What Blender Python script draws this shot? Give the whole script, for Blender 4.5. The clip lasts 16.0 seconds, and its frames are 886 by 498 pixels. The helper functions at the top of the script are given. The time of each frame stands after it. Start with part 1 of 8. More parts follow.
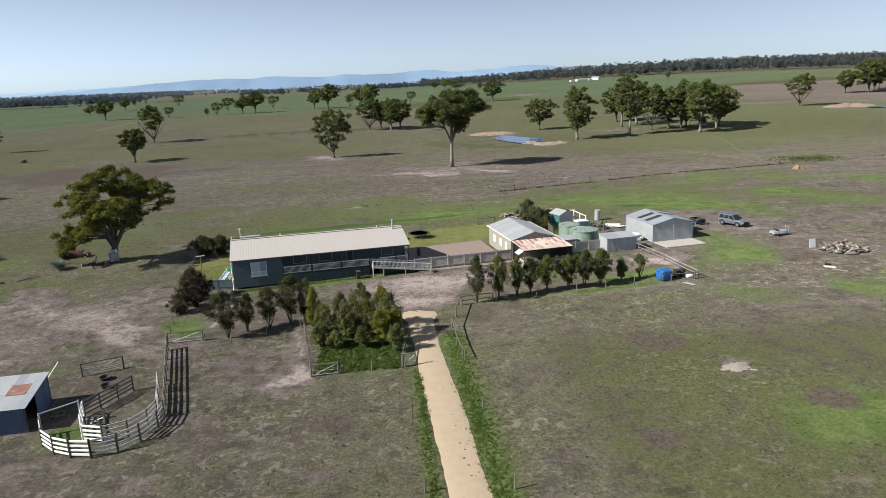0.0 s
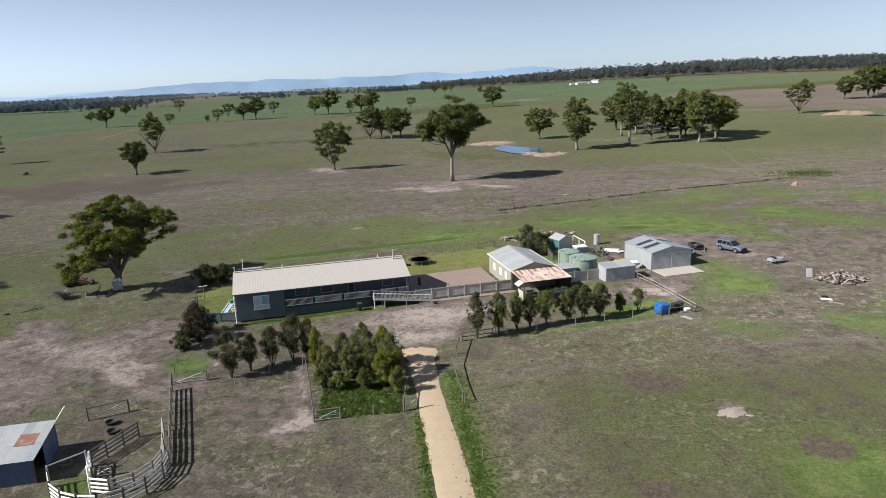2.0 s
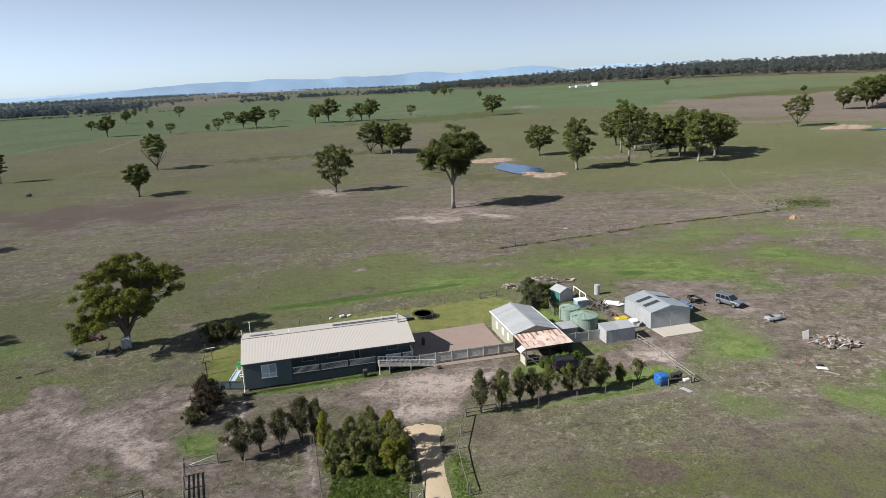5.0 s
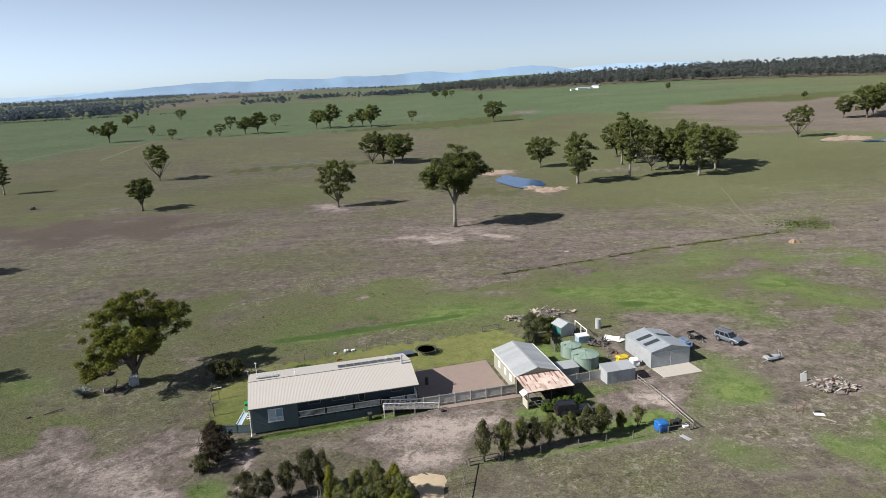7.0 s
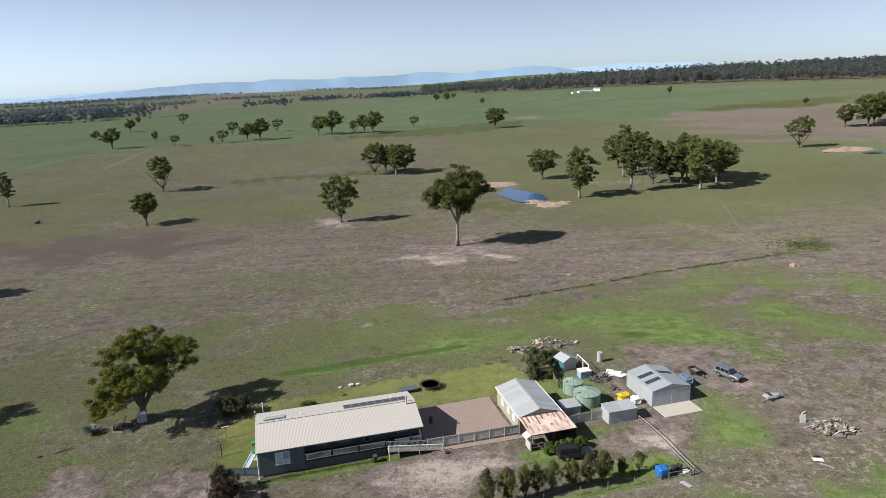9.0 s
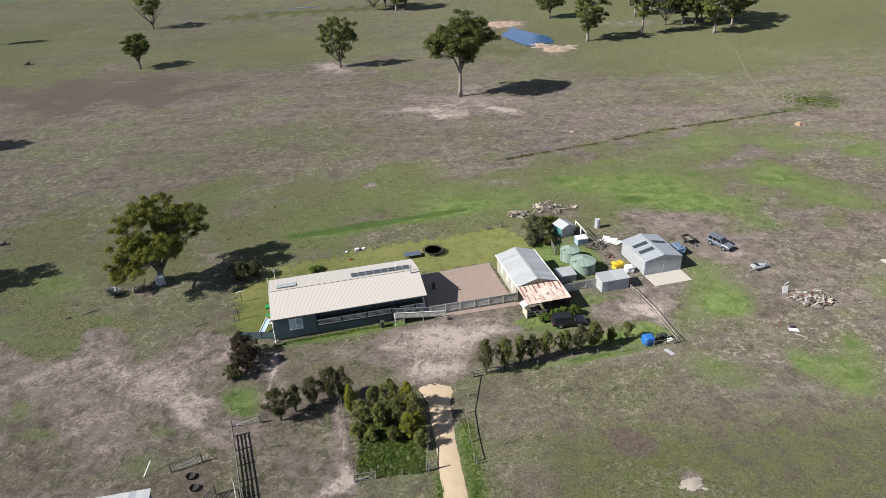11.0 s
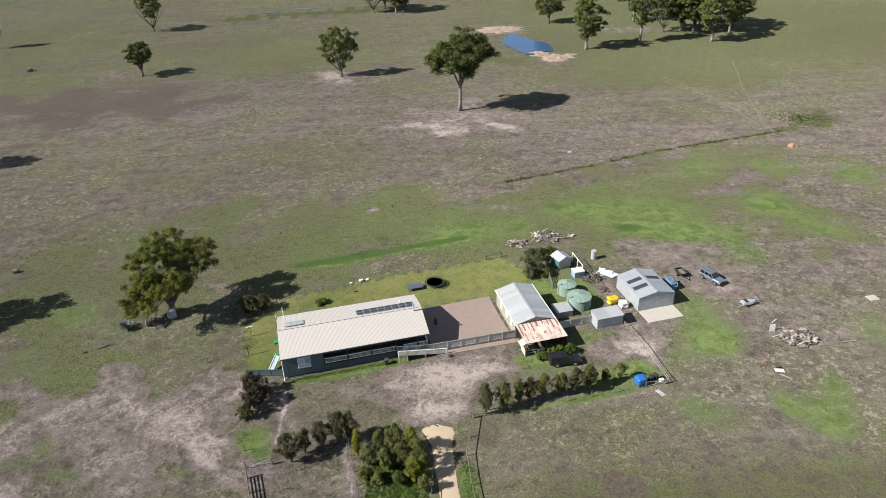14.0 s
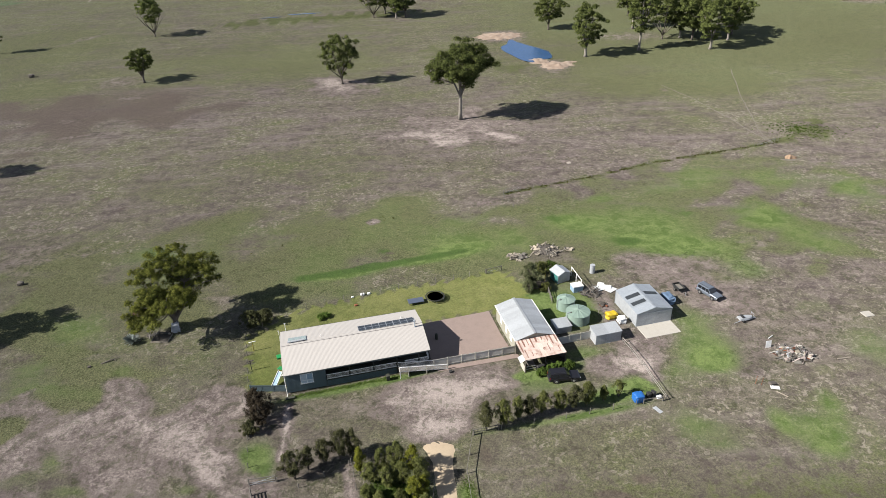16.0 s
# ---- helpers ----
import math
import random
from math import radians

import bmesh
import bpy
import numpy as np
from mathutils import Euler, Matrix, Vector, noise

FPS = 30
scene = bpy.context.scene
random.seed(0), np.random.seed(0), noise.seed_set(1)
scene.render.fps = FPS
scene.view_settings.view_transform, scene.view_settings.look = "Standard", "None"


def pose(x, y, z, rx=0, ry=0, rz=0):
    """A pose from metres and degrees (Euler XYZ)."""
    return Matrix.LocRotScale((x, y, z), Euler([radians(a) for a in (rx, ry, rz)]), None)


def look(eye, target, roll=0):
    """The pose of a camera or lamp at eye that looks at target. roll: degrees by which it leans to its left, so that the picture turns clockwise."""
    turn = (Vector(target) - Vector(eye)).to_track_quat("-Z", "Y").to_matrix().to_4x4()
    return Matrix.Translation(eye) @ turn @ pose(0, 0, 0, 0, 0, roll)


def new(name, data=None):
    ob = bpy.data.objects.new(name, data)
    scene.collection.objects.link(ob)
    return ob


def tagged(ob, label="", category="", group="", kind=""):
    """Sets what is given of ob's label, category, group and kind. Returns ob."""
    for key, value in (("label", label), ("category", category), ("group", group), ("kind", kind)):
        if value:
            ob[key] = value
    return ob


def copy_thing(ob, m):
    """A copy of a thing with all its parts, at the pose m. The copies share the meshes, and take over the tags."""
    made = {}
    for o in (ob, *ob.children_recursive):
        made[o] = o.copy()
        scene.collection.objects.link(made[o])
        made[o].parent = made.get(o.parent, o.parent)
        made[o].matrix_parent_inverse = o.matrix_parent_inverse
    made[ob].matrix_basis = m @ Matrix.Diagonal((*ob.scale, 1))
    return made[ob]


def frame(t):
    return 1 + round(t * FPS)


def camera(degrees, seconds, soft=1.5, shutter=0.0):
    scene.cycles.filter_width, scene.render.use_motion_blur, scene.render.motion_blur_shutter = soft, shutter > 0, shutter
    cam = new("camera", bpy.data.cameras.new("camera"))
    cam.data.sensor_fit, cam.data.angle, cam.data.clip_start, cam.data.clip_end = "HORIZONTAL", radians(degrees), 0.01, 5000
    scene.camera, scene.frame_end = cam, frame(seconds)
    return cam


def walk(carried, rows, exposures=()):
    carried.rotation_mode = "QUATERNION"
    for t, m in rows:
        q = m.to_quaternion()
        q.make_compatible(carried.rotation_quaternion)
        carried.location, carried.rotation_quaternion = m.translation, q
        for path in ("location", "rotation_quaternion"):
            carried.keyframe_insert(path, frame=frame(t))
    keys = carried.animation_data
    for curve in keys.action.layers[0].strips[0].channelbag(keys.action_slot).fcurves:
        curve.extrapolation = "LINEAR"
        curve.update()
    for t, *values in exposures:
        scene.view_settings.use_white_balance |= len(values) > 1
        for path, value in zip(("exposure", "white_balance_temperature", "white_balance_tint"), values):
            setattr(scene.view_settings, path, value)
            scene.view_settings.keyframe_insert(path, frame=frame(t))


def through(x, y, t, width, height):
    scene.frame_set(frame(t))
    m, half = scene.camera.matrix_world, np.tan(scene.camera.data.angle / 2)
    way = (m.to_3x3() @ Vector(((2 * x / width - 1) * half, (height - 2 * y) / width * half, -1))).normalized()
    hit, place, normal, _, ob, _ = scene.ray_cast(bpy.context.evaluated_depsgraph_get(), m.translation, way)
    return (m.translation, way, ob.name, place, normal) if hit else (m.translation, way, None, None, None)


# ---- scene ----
cam = camera(66.24, 16.0, soft=0.65)
# seconds, x, y, z, yaw, pitch, lean to the right
ROWS = [
    (0.0, 0.000, -0.000, 25.426, -2.30, -14.10, 2.11),
    (0.5, 0.059, 0.070, 25.910, -2.25, -14.09, 2.14),
    (1.0, 0.113, 0.082, 26.767, -2.24, -14.05, 2.20),
    (1.5, 0.159, 0.085, 28.099, -2.24, -13.99, 2.29),
    (2.0, 0.198, 0.068, 29.679, -2.25, -13.99, 2.31),
    (2.5, 0.202, 0.106, 31.282, -2.24, -13.95, 2.38),
    (3.0, 0.199, 0.154, 32.830, -2.24, -13.98, 2.47),
    (3.5, 0.195, 0.266, 34.445, -2.24, -13.99, 2.49),
    (4.0, 0.161, 0.431, 36.084, -2.23, -14.03, 2.53),
    (4.2, 0.151, 0.471, 36.747, -2.26, -14.09, 2.52),
    (6.5, 0.053, 0.717, 44.377, -2.20, -14.19, 2.52),
    (7.0, -0.001, 0.697, 46.087, -2.19, -14.24, 2.49),
    (7.5, -0.057, 0.748, 47.770, -2.18, -14.28, 2.53),
    (8.0, -0.084, 0.806, 49.422, -2.16, -14.29, 2.55),
    (8.2, -0.092, 0.823, 50.081, -2.15, -14.27, 2.55),
    (9.6, -0.160, 0.930, 54.690, -1.98, -14.36, 2.42),
    (10.0, -0.175, 0.955, 56.000, -1.90, -15.70, 2.36),
    (10.3, -0.188, 0.975, 56.995, -1.81, -19.27, 2.32),
    (10.5, -0.201, 1.025, 57.662, -1.68, -22.11, 2.32),
    (11.0, -0.231, 1.213, 59.354, -1.37, -28.28, 2.37),
    (11.5, -0.258, 1.382, 61.160, -1.32, -29.56, 2.36),
    (12.0, -0.309, 1.450, 62.903, -1.35, -29.56, 2.32),
    (12.5, -0.347, 1.481, 64.595, -1.38, -29.53, 2.28),
    (13.0, -0.370, 1.522, 66.247, -1.44, -29.50, 2.25),
    (13.5, -0.416, 1.567, 67.761, -1.46, -29.47, 2.23),
    (14.0, -0.463, 1.643, 69.070, -1.49, -29.46, 2.21),
    (14.5, -0.491, 1.704, 70.141, -1.51, -29.46, 2.16),
    (15.0, -0.514, 1.749, 70.999, -1.53, -29.45, 2.17),
    (15.5, -0.577, 1.771, 71.703, -1.55, -29.47, 2.11),
    (16.0, -0.634, 1.791, 72.347, -1.58, -29.51, 2.07),
]
EXPOSURES = [(0.0, 0.95), (8.0, 0.98), (10.5, 0.99), (11.0, 1.17), (11.5, 1.2), (16.0, 1.2)]
walk(cam, [(t, pose(x, y, z, 90 + pitch, 0, yaw) @ pose(0, 0, 0, 0, 0, -lean)) for t, x, y, z, yaw, pitch, lean in ROWS], EXPOSURES)

# ---- world, sun, exposure ----
SUN_ELEVATION, SUN_FROM = 37.0, (-0.968, -0.252)
world = bpy.data.worlds.new("world")
scene.world = world
world.use_nodes = True
wn = world.node_tree.nodes
sky = wn.new("ShaderNodeTexSky")
sky.sky_type, sky.sun_disc = "NISHITA", False
sky.sun_elevation = radians(SUN_ELEVATION)
sky.sun_rotation = math.atan2(-SUN_FROM[0], SUN_FROM[1])
sky.altitude, sky.air_density, sky.dust_density, sky.ozone_density = 50, 0.5, 0.25, 1.5
soften = wn.new("ShaderNodeHueSaturation")
soften.inputs["Saturation"].default_value = 0.46
tint = wn.new("ShaderNodeMix")
tint.data_type, tint.blend_type = "RGBA", "MULTIPLY"
tint.inputs[0].default_value, tint.inputs[7].default_value = 1.0, (0.91, 1.0, 1.10, 1)
world.node_tree.links.new(sky.outputs[0], soften.inputs["Color"])
world.node_tree.links.new(soften.outputs[0], tint.inputs[6])
world.node_tree.links.new(tint.outputs[2], wn["Background"].inputs[0])
wn["Background"].inputs[1].default_value = 0.06
sun = new("sun", bpy.data.lights.new("sun", "SUN"))
sun.data.energy, sun.data.angle, sun.data.color = 4.8, radians(0.5), (1.0, 0.95, 0.87)
e = radians(SUN_ELEVATION)
sun.matrix_world = look((0, 0, 200), (-100 * SUN_FROM[0] * math.cos(e), -100 * SUN_FROM[1] * math.cos(e), 200 - 100 * math.sin(e)))

# ---- materials ----
def node(nt, kind, **values):
    n = nt.nodes.new(kind)
    for k, v in values.items():
        n.inputs[k.replace("_", " ")].default_value = v
    return n


def math_node(nt, op, a, b=None, clamp=False):
    n = nt.nodes.new("ShaderNodeMath")
    n.operation, n.use_clamp = op, clamp
    for i, v in enumerate((a, b)):
        if v is None:
            continue
        if isinstance(v, (int, float)):
            n.inputs[i].default_value = v
        else:
            nt.links.new(v, n.inputs[i])
    return n.outputs[0]


def mix_colour(nt, f, a, b, mode="MIX"):
    n = nt.nodes.new("ShaderNodeMix")
    n.data_type, n.blend_type = "RGBA", mode
    for i, v in ((0, f), (6, a), (7, b)):
        if isinstance(v, (int, float)):
            n.inputs[i].default_value = v
        elif isinstance(v, tuple):
            n.inputs[i].default_value = (*v[:3], 1)
        else:
            nt.links.new(v, n.inputs[i])
    return n.outputs[2]


def noise_out(nt, vec, scale, detail=4.0, rough=0.6, distortion=0.0):
    n = node(nt, "ShaderNodeTexNoise", Scale=scale, Detail=detail, Roughness=rough, Distortion=distortion)
    nt.links.new(vec, n.inputs["Vector"])
    return n.outputs["Fac"]


def ramp(nt, v, lo, hi):
    n = nt.nodes.new("ShaderNodeMapRange")
    n.interpolation_type = "SMOOTHSTEP"
    n.inputs[1].default_value, n.inputs[2].default_value = lo, hi
    nt.links.new(v, n.inputs[0])
    return n.outputs[0]


def mat(name, colour, rough=0.7, metal=0.0, second=None, scale=1.2, amount=0.5, fine=18.0, bump=0.15, rand=0.0, island=0.0, threshold=0.55):
    """A surface with a base colour, a second colour in patches, fine grain, bump, and a shift from piece to piece."""
    m = bpy.data.materials.new(name)
    m.use_nodes = True
    nt = m.node_tree
    b = nt.nodes["Principled BSDF"]
    b.inputs["Roughness"].default_value, b.inputs["Metallic"].default_value = rough, metal
    tc = nt.nodes.new("ShaderNodeTexCoord")
    big = noise_out(nt, tc.outputs["Object"], scale, 5, 0.65)
    small = noise_out(nt, tc.outputs["Object"], fine, 3, 0.6)
    second = second or tuple(c * 0.6 for c in colour)
    c = mix_colour(nt, math_node(nt, "MULTIPLY", ramp(nt, big, threshold - 0.12, threshold + 0.15), amount), colour, second)
    c = mix_colour(nt, 0.35, c, mix_colour(nt, ramp(nt, small, 0.3, 0.7), tuple(v * 0.72 for v in colour), tuple(min(1, v * 1.18) for v in colour)))
    for use, kind, out in ((rand, "ShaderNodeObjectInfo", "Random"), (island, "ShaderNodeNewGeometry", "Random Per Island")):
        if use:
            r = nt.nodes.new(kind).outputs[out]
            hsv = node(nt, "ShaderNodeHueSaturation", Saturation=1.0)
            v = math_node(nt, "ADD", math_node(nt, "MULTIPLY", r, 2 * use), 1 - use)
            nt.links.new(v, hsv.inputs["Value"])
            nt.links.new(c, hsv.inputs["Color"])
            c = hsv.outputs[0]
    nt.links.new(c, b.inputs["Base Color"])
    if bump:
        bn = node(nt, "ShaderNodeBump", Strength=bump, Distance=0.03)
        nt.links.new(small, bn.inputs["Height"])
        nt.links.new(bn.outputs[0], b.inputs["Normal"])
    return m


def leaf_mat(name, light, dark, through=0.22):
    m = bpy.data.materials.new(name)
    m.use_nodes = True
    nt = m.node_tree
    nt.nodes.remove(nt.nodes["Principled BSDF"])
    r = nt.nodes.new("ShaderNodeNewGeometry").outputs["Random Per Island"]
    o = nt.nodes.new("ShaderNodeObjectInfo").outputs["Random"]
    tc = nt.nodes.new("ShaderNodeTexCoord")
    big = noise_out(nt, tc.outputs["Object"], 0.6, 2)
    f = math_node(nt, "ADD", math_node(nt, "MULTIPLY", r, 0.6), math_node(nt, "MULTIPLY", ramp(nt, big, 0.35, 0.65), 0.4))
    c = mix_colour(nt, f, dark, light)
    hsv = node(nt, "ShaderNodeHueSaturation", Saturation=1.0)
    nt.links.new(math_node(nt, "ADD", math_node(nt, "MULTIPLY", o, 0.35), 0.82), hsv.inputs["Value"])
    nt.links.new(c, hsv.inputs["Color"])
    d, t, mx = nt.nodes.new("ShaderNodeBsdfDiffuse"), nt.nodes.new("ShaderNodeBsdfTranslucent"), nt.nodes.new("ShaderNodeMixShader")
    for n in (d, t):
        nt.links.new(hsv.outputs[0], n.inputs["Color"])
    mx.inputs[0].default_value = through
    nt.links.new(d.outputs[0], mx.inputs[1])
    nt.links.new(t.outputs[0], mx.inputs[2])
    nt.links.new(mx.outputs[0], nt.nodes["Material Output"].inputs[0])
    return m


def ground_mat():
    """Dry pasture with green flushes, bare sandy soil and darker worn turf; the covers' places come from the sheet's attributes."""
    m = bpy.data.materials.new("pasture")
    m.use_nodes = True
    nt = m.node_tree
    b = nt.nodes["Principled BSDF"]
    b.inputs["Roughness"].default_value = 0.95
    b.inputs["Specular IOR Level"].default_value = 0.1
    b.inputs["Diffuse Roughness"].default_value = 0.45
    pos = nt.nodes.new("ShaderNodeNewGeometry").outputs["Position"]
    attr = {}
    for k in ("green", "clover", "lush", "lawn", "rush", "bare", "brown", "till", "deep"):
        a = nt.nodes.new("ShaderNodeAttribute")
        a.attribute_name = k
        attr[k] = a.outputs["Fac"]
    n_wide = noise_out(nt, pos, 0.012, 4)
    n_big = noise_out(nt, pos, 0.06, 5, 0.6, 0.4)
    n_mid = noise_out(nt, pos, 0.35, 6, 0.62, 0.6)
    n_small = noise_out(nt, pos, 1.9, 6, 0.72, 0.5)
    n_fine = noise_out(nt, pos, 9.0, 5, 0.75)
    n_tuft = noise_out(nt, pos, 3.6, 5, 0.7, 0.6)
    # slanting streaks left by wind, water and stock
    long = nt.nodes.new("ShaderNodeMapping")
    long.inputs["Rotation"].default_value = (0, 0, radians(-14))
    long.inputs["Scale"].default_value = (0.045, 0.2, 0.1)
    nt.links.new(pos, long.inputs["Vector"])
    n_streak = noise_out(nt, long.outputs[0], 1.0, 7, 0.66, 0.5)

    def swing(n, k):
        return math_node(nt, "MULTIPLY", math_node(nt, "SUBTRACT", n, 0.5), k)

    def total(first, *rest):
        for v in rest:
            first = math_node(nt, "ADD", first, v)
        return first

    def cover(c, amount, lo, hi, most, dark, light, by):
        tone = mix_colour(nt, ramp(nt, by, 0.36, 0.64), dark, light)
        return mix_colour(nt, math_node(nt, "MULTIPLY", ramp(nt, amount, lo, hi), most), c, tone)

    blend = total(math_node(nt, "MULTIPLY", n_mid, 0.55), math_node(nt, "MULTIPLY", n_small, 0.45))
    c = mix_colour(nt, ramp(nt, blend, 0.4, 0.6), DRY_DARK, DRY_LIGHT)
    c = mix_colour(nt, math_node(nt, "MULTIPLY", ramp(nt, n_streak, 0.48, 0.7), 0.4), c, STRAW)
    # how much green shows between the dry stems
    g = total(attr["green"], swing(n_wide, 0.7), swing(n_big, 1.1), swing(n_mid, 0.8), swing(n_small, 0.5), swing(n_streak, -0.75))
    c = cover(c, g, -0.15, 0.75, 0.9, GREEN_DARK, GREEN_LIGHT, n_tuft)
    # far green fields, their colour cooled to imitate aerial haze
    c = cover(c, total(attr["clover"], swing(n_wide, 0.7), swing(n_streak, 0.5)), 0.1, 0.9, 0.92, HAZED_GREEN_DARK, HAZED_GREEN_LIGHT, blend)
    # worn pits and straw flecks in the sward
    n_pit = noise_out(nt, pos, 0.75, 8, 0.7, 0.5)
    c = mix_colour(nt, math_node(nt, "MULTIPLY", ramp(nt, n_pit, 0.53, 0.62), 0.48), c, mix_colour(nt, ramp(nt, g, -0.2, 0.5), BROWN_DARK, TUFT))
    n_fleck = noise_out(nt, pos, 1.0, 8, 0.66, 0.9)
    fleck = math_node(nt, "MULTIPLY", ramp(nt, n_fleck, 0.54, 0.59), ramp(nt, total(n_big, swing(n_mid, 0.6), swing(g, -0.3)), 0.45, 0.66))
    c = mix_colour(nt, math_node(nt, "MULTIPLY", fleck, 0.55), c, FLECK)
    c = cover(c, total(attr["rush"], swing(n_mid, 1.0), swing(n_small, 0.8), swing(n_streak, 0.6)), 0.25, 0.85, 0.9, RUSH_DARK, RUSH_LIGHT, blend)
    c = cover(c, total(attr["till"], swing(n_streak, 0.6)), 0.2, 0.8, 0.8, TILL_DARK, TILL_LIGHT, total(blend, swing(n_streak, 0.5)))
    c = cover(c, total(attr["lush"], swing(n_mid, 0.9), swing(n_small, 0.45), swing(n_big, 0.5)), -0.1, 1.15, 0.95, LUSH_LIGHT, LUSH_DARK, total(blend, swing(n_mid, 0.4)))
    c = cover(c, total(attr["lawn"], swing(n_mid, 0.6), swing(n_small, 0.3)), 0.15, 0.85, 0.85, LAWN_DARK, LAWN_LIGHT, total(blend, swing(n_big, 0.8)))
    c = cover(c, total(attr["deep"], swing(n_mid, 0.7), swing(n_small, 0.4)), 0.2, 0.9, 0.9, DEEP_DARK, DEEP_LIGHT, blend)
    c = cover(c, total(attr["brown"], swing(n_mid, 1.0), swing(n_small, 0.4)), 0.25, 0.95, 0.85, BROWN_DARK, BROWN_LIGHT, n_small)
    s = total(attr["bare"], swing(n_mid, 1.2), swing(n_small, 0.6), swing(n_streak, 1.0), math_node(nt, "MULTIPLY", attr["lush"], -0.45))
    c = cover(c, s, 0.22, 0.95, 0.92, SOIL_DARK, SOIL_LIGHT, blend)
    c = mix_colour(nt, math_node(nt, "MULTIPLY", ramp(nt, total(s, swing(n_small, 1.6)), 0.95, 1.9), 0.85), c, SOIL_PALE)
    tufts = math_node(nt, "MULTIPLY", ramp(nt, total(n_pit, swing(n_small, 0.5)), 0.52, 0.6), ramp(nt, attr["bare"], 0.12, 0.4))
    c = mix_colour(nt, math_node(nt, "MULTIPLY", tufts, 0.5), c, TUFT)
    for n, lo, dark, light in ((n_fine, 0.33, 0.82, 1.15), (n_tuft, 0.36, 0.84, 1.13), (n_wide, 0.3, 0.9, 1.08)):
        c = mix_colour(nt, ramp(nt, n, lo, 1 - lo), mix_colour(nt, 1.0, c, (dark,) * 3, "MULTIPLY"), mix_colour(nt, 1.0, c, (light,) * 3, "MULTIPLY"))
    nt.links.new(c, b.inputs["Base Color"])
    bn = node(nt, "ShaderNodeBump", Strength=0.7, Distance=0.15)
    nt.links.new(total(n_small, math_node(nt, "MULTIPLY", n_fine, 0.5)), bn.inputs["Height"])
    nt.links.new(bn.outputs[0], b.inputs["Normal"])
    return m


DRY_DARK, DRY_LIGHT, STRAW, FLECK = (0.067, 0.055, 0.052), (0.133, 0.111, 0.106), (0.175, 0.149, 0.142), (0.255, 0.221, 0.198)
GREEN_DARK, GREEN_LIGHT = (0.052, 0.057, 0.027), (0.113, 0.119, 0.060)
LUSH_DARK, LUSH_LIGHT = (0.058, 0.091, 0.025), (0.112, 0.150, 0.052)
# green of the far fields with distance haze put into the colour
HAZED_GREEN_DARK, HAZED_GREEN_LIGHT = (0.055, 0.081, 0.043), (0.082, 0.115, 0.062)
DEEP_DARK, DEEP_LIGHT = (0.034, 0.06, 0.016), (0.052, 0.088, 0.024)
LAWN_DARK, LAWN_LIGHT = (0.088, 0.108, 0.030), (0.152, 0.158, 0.056)
TILL_DARK, TILL_LIGHT = (0.1, 0.08, 0.075), (0.14, 0.113, 0.105)
RUSH_DARK, RUSH_LIGHT = (0.038, 0.044, 0.017), (0.072, 0.08, 0.032)
BROWN_DARK, BROWN_LIGHT = (0.055, 0.044, 0.038), (0.096, 0.076, 0.067)
TUFT = (0.0295, 0.0377, 0.0147)
SOIL_DARK, SOIL_LIGHT, SOIL_PALE = (0.090, 0.073, 0.070), (0.174, 0.145, 0.138), (0.315, 0.272, 0.255)

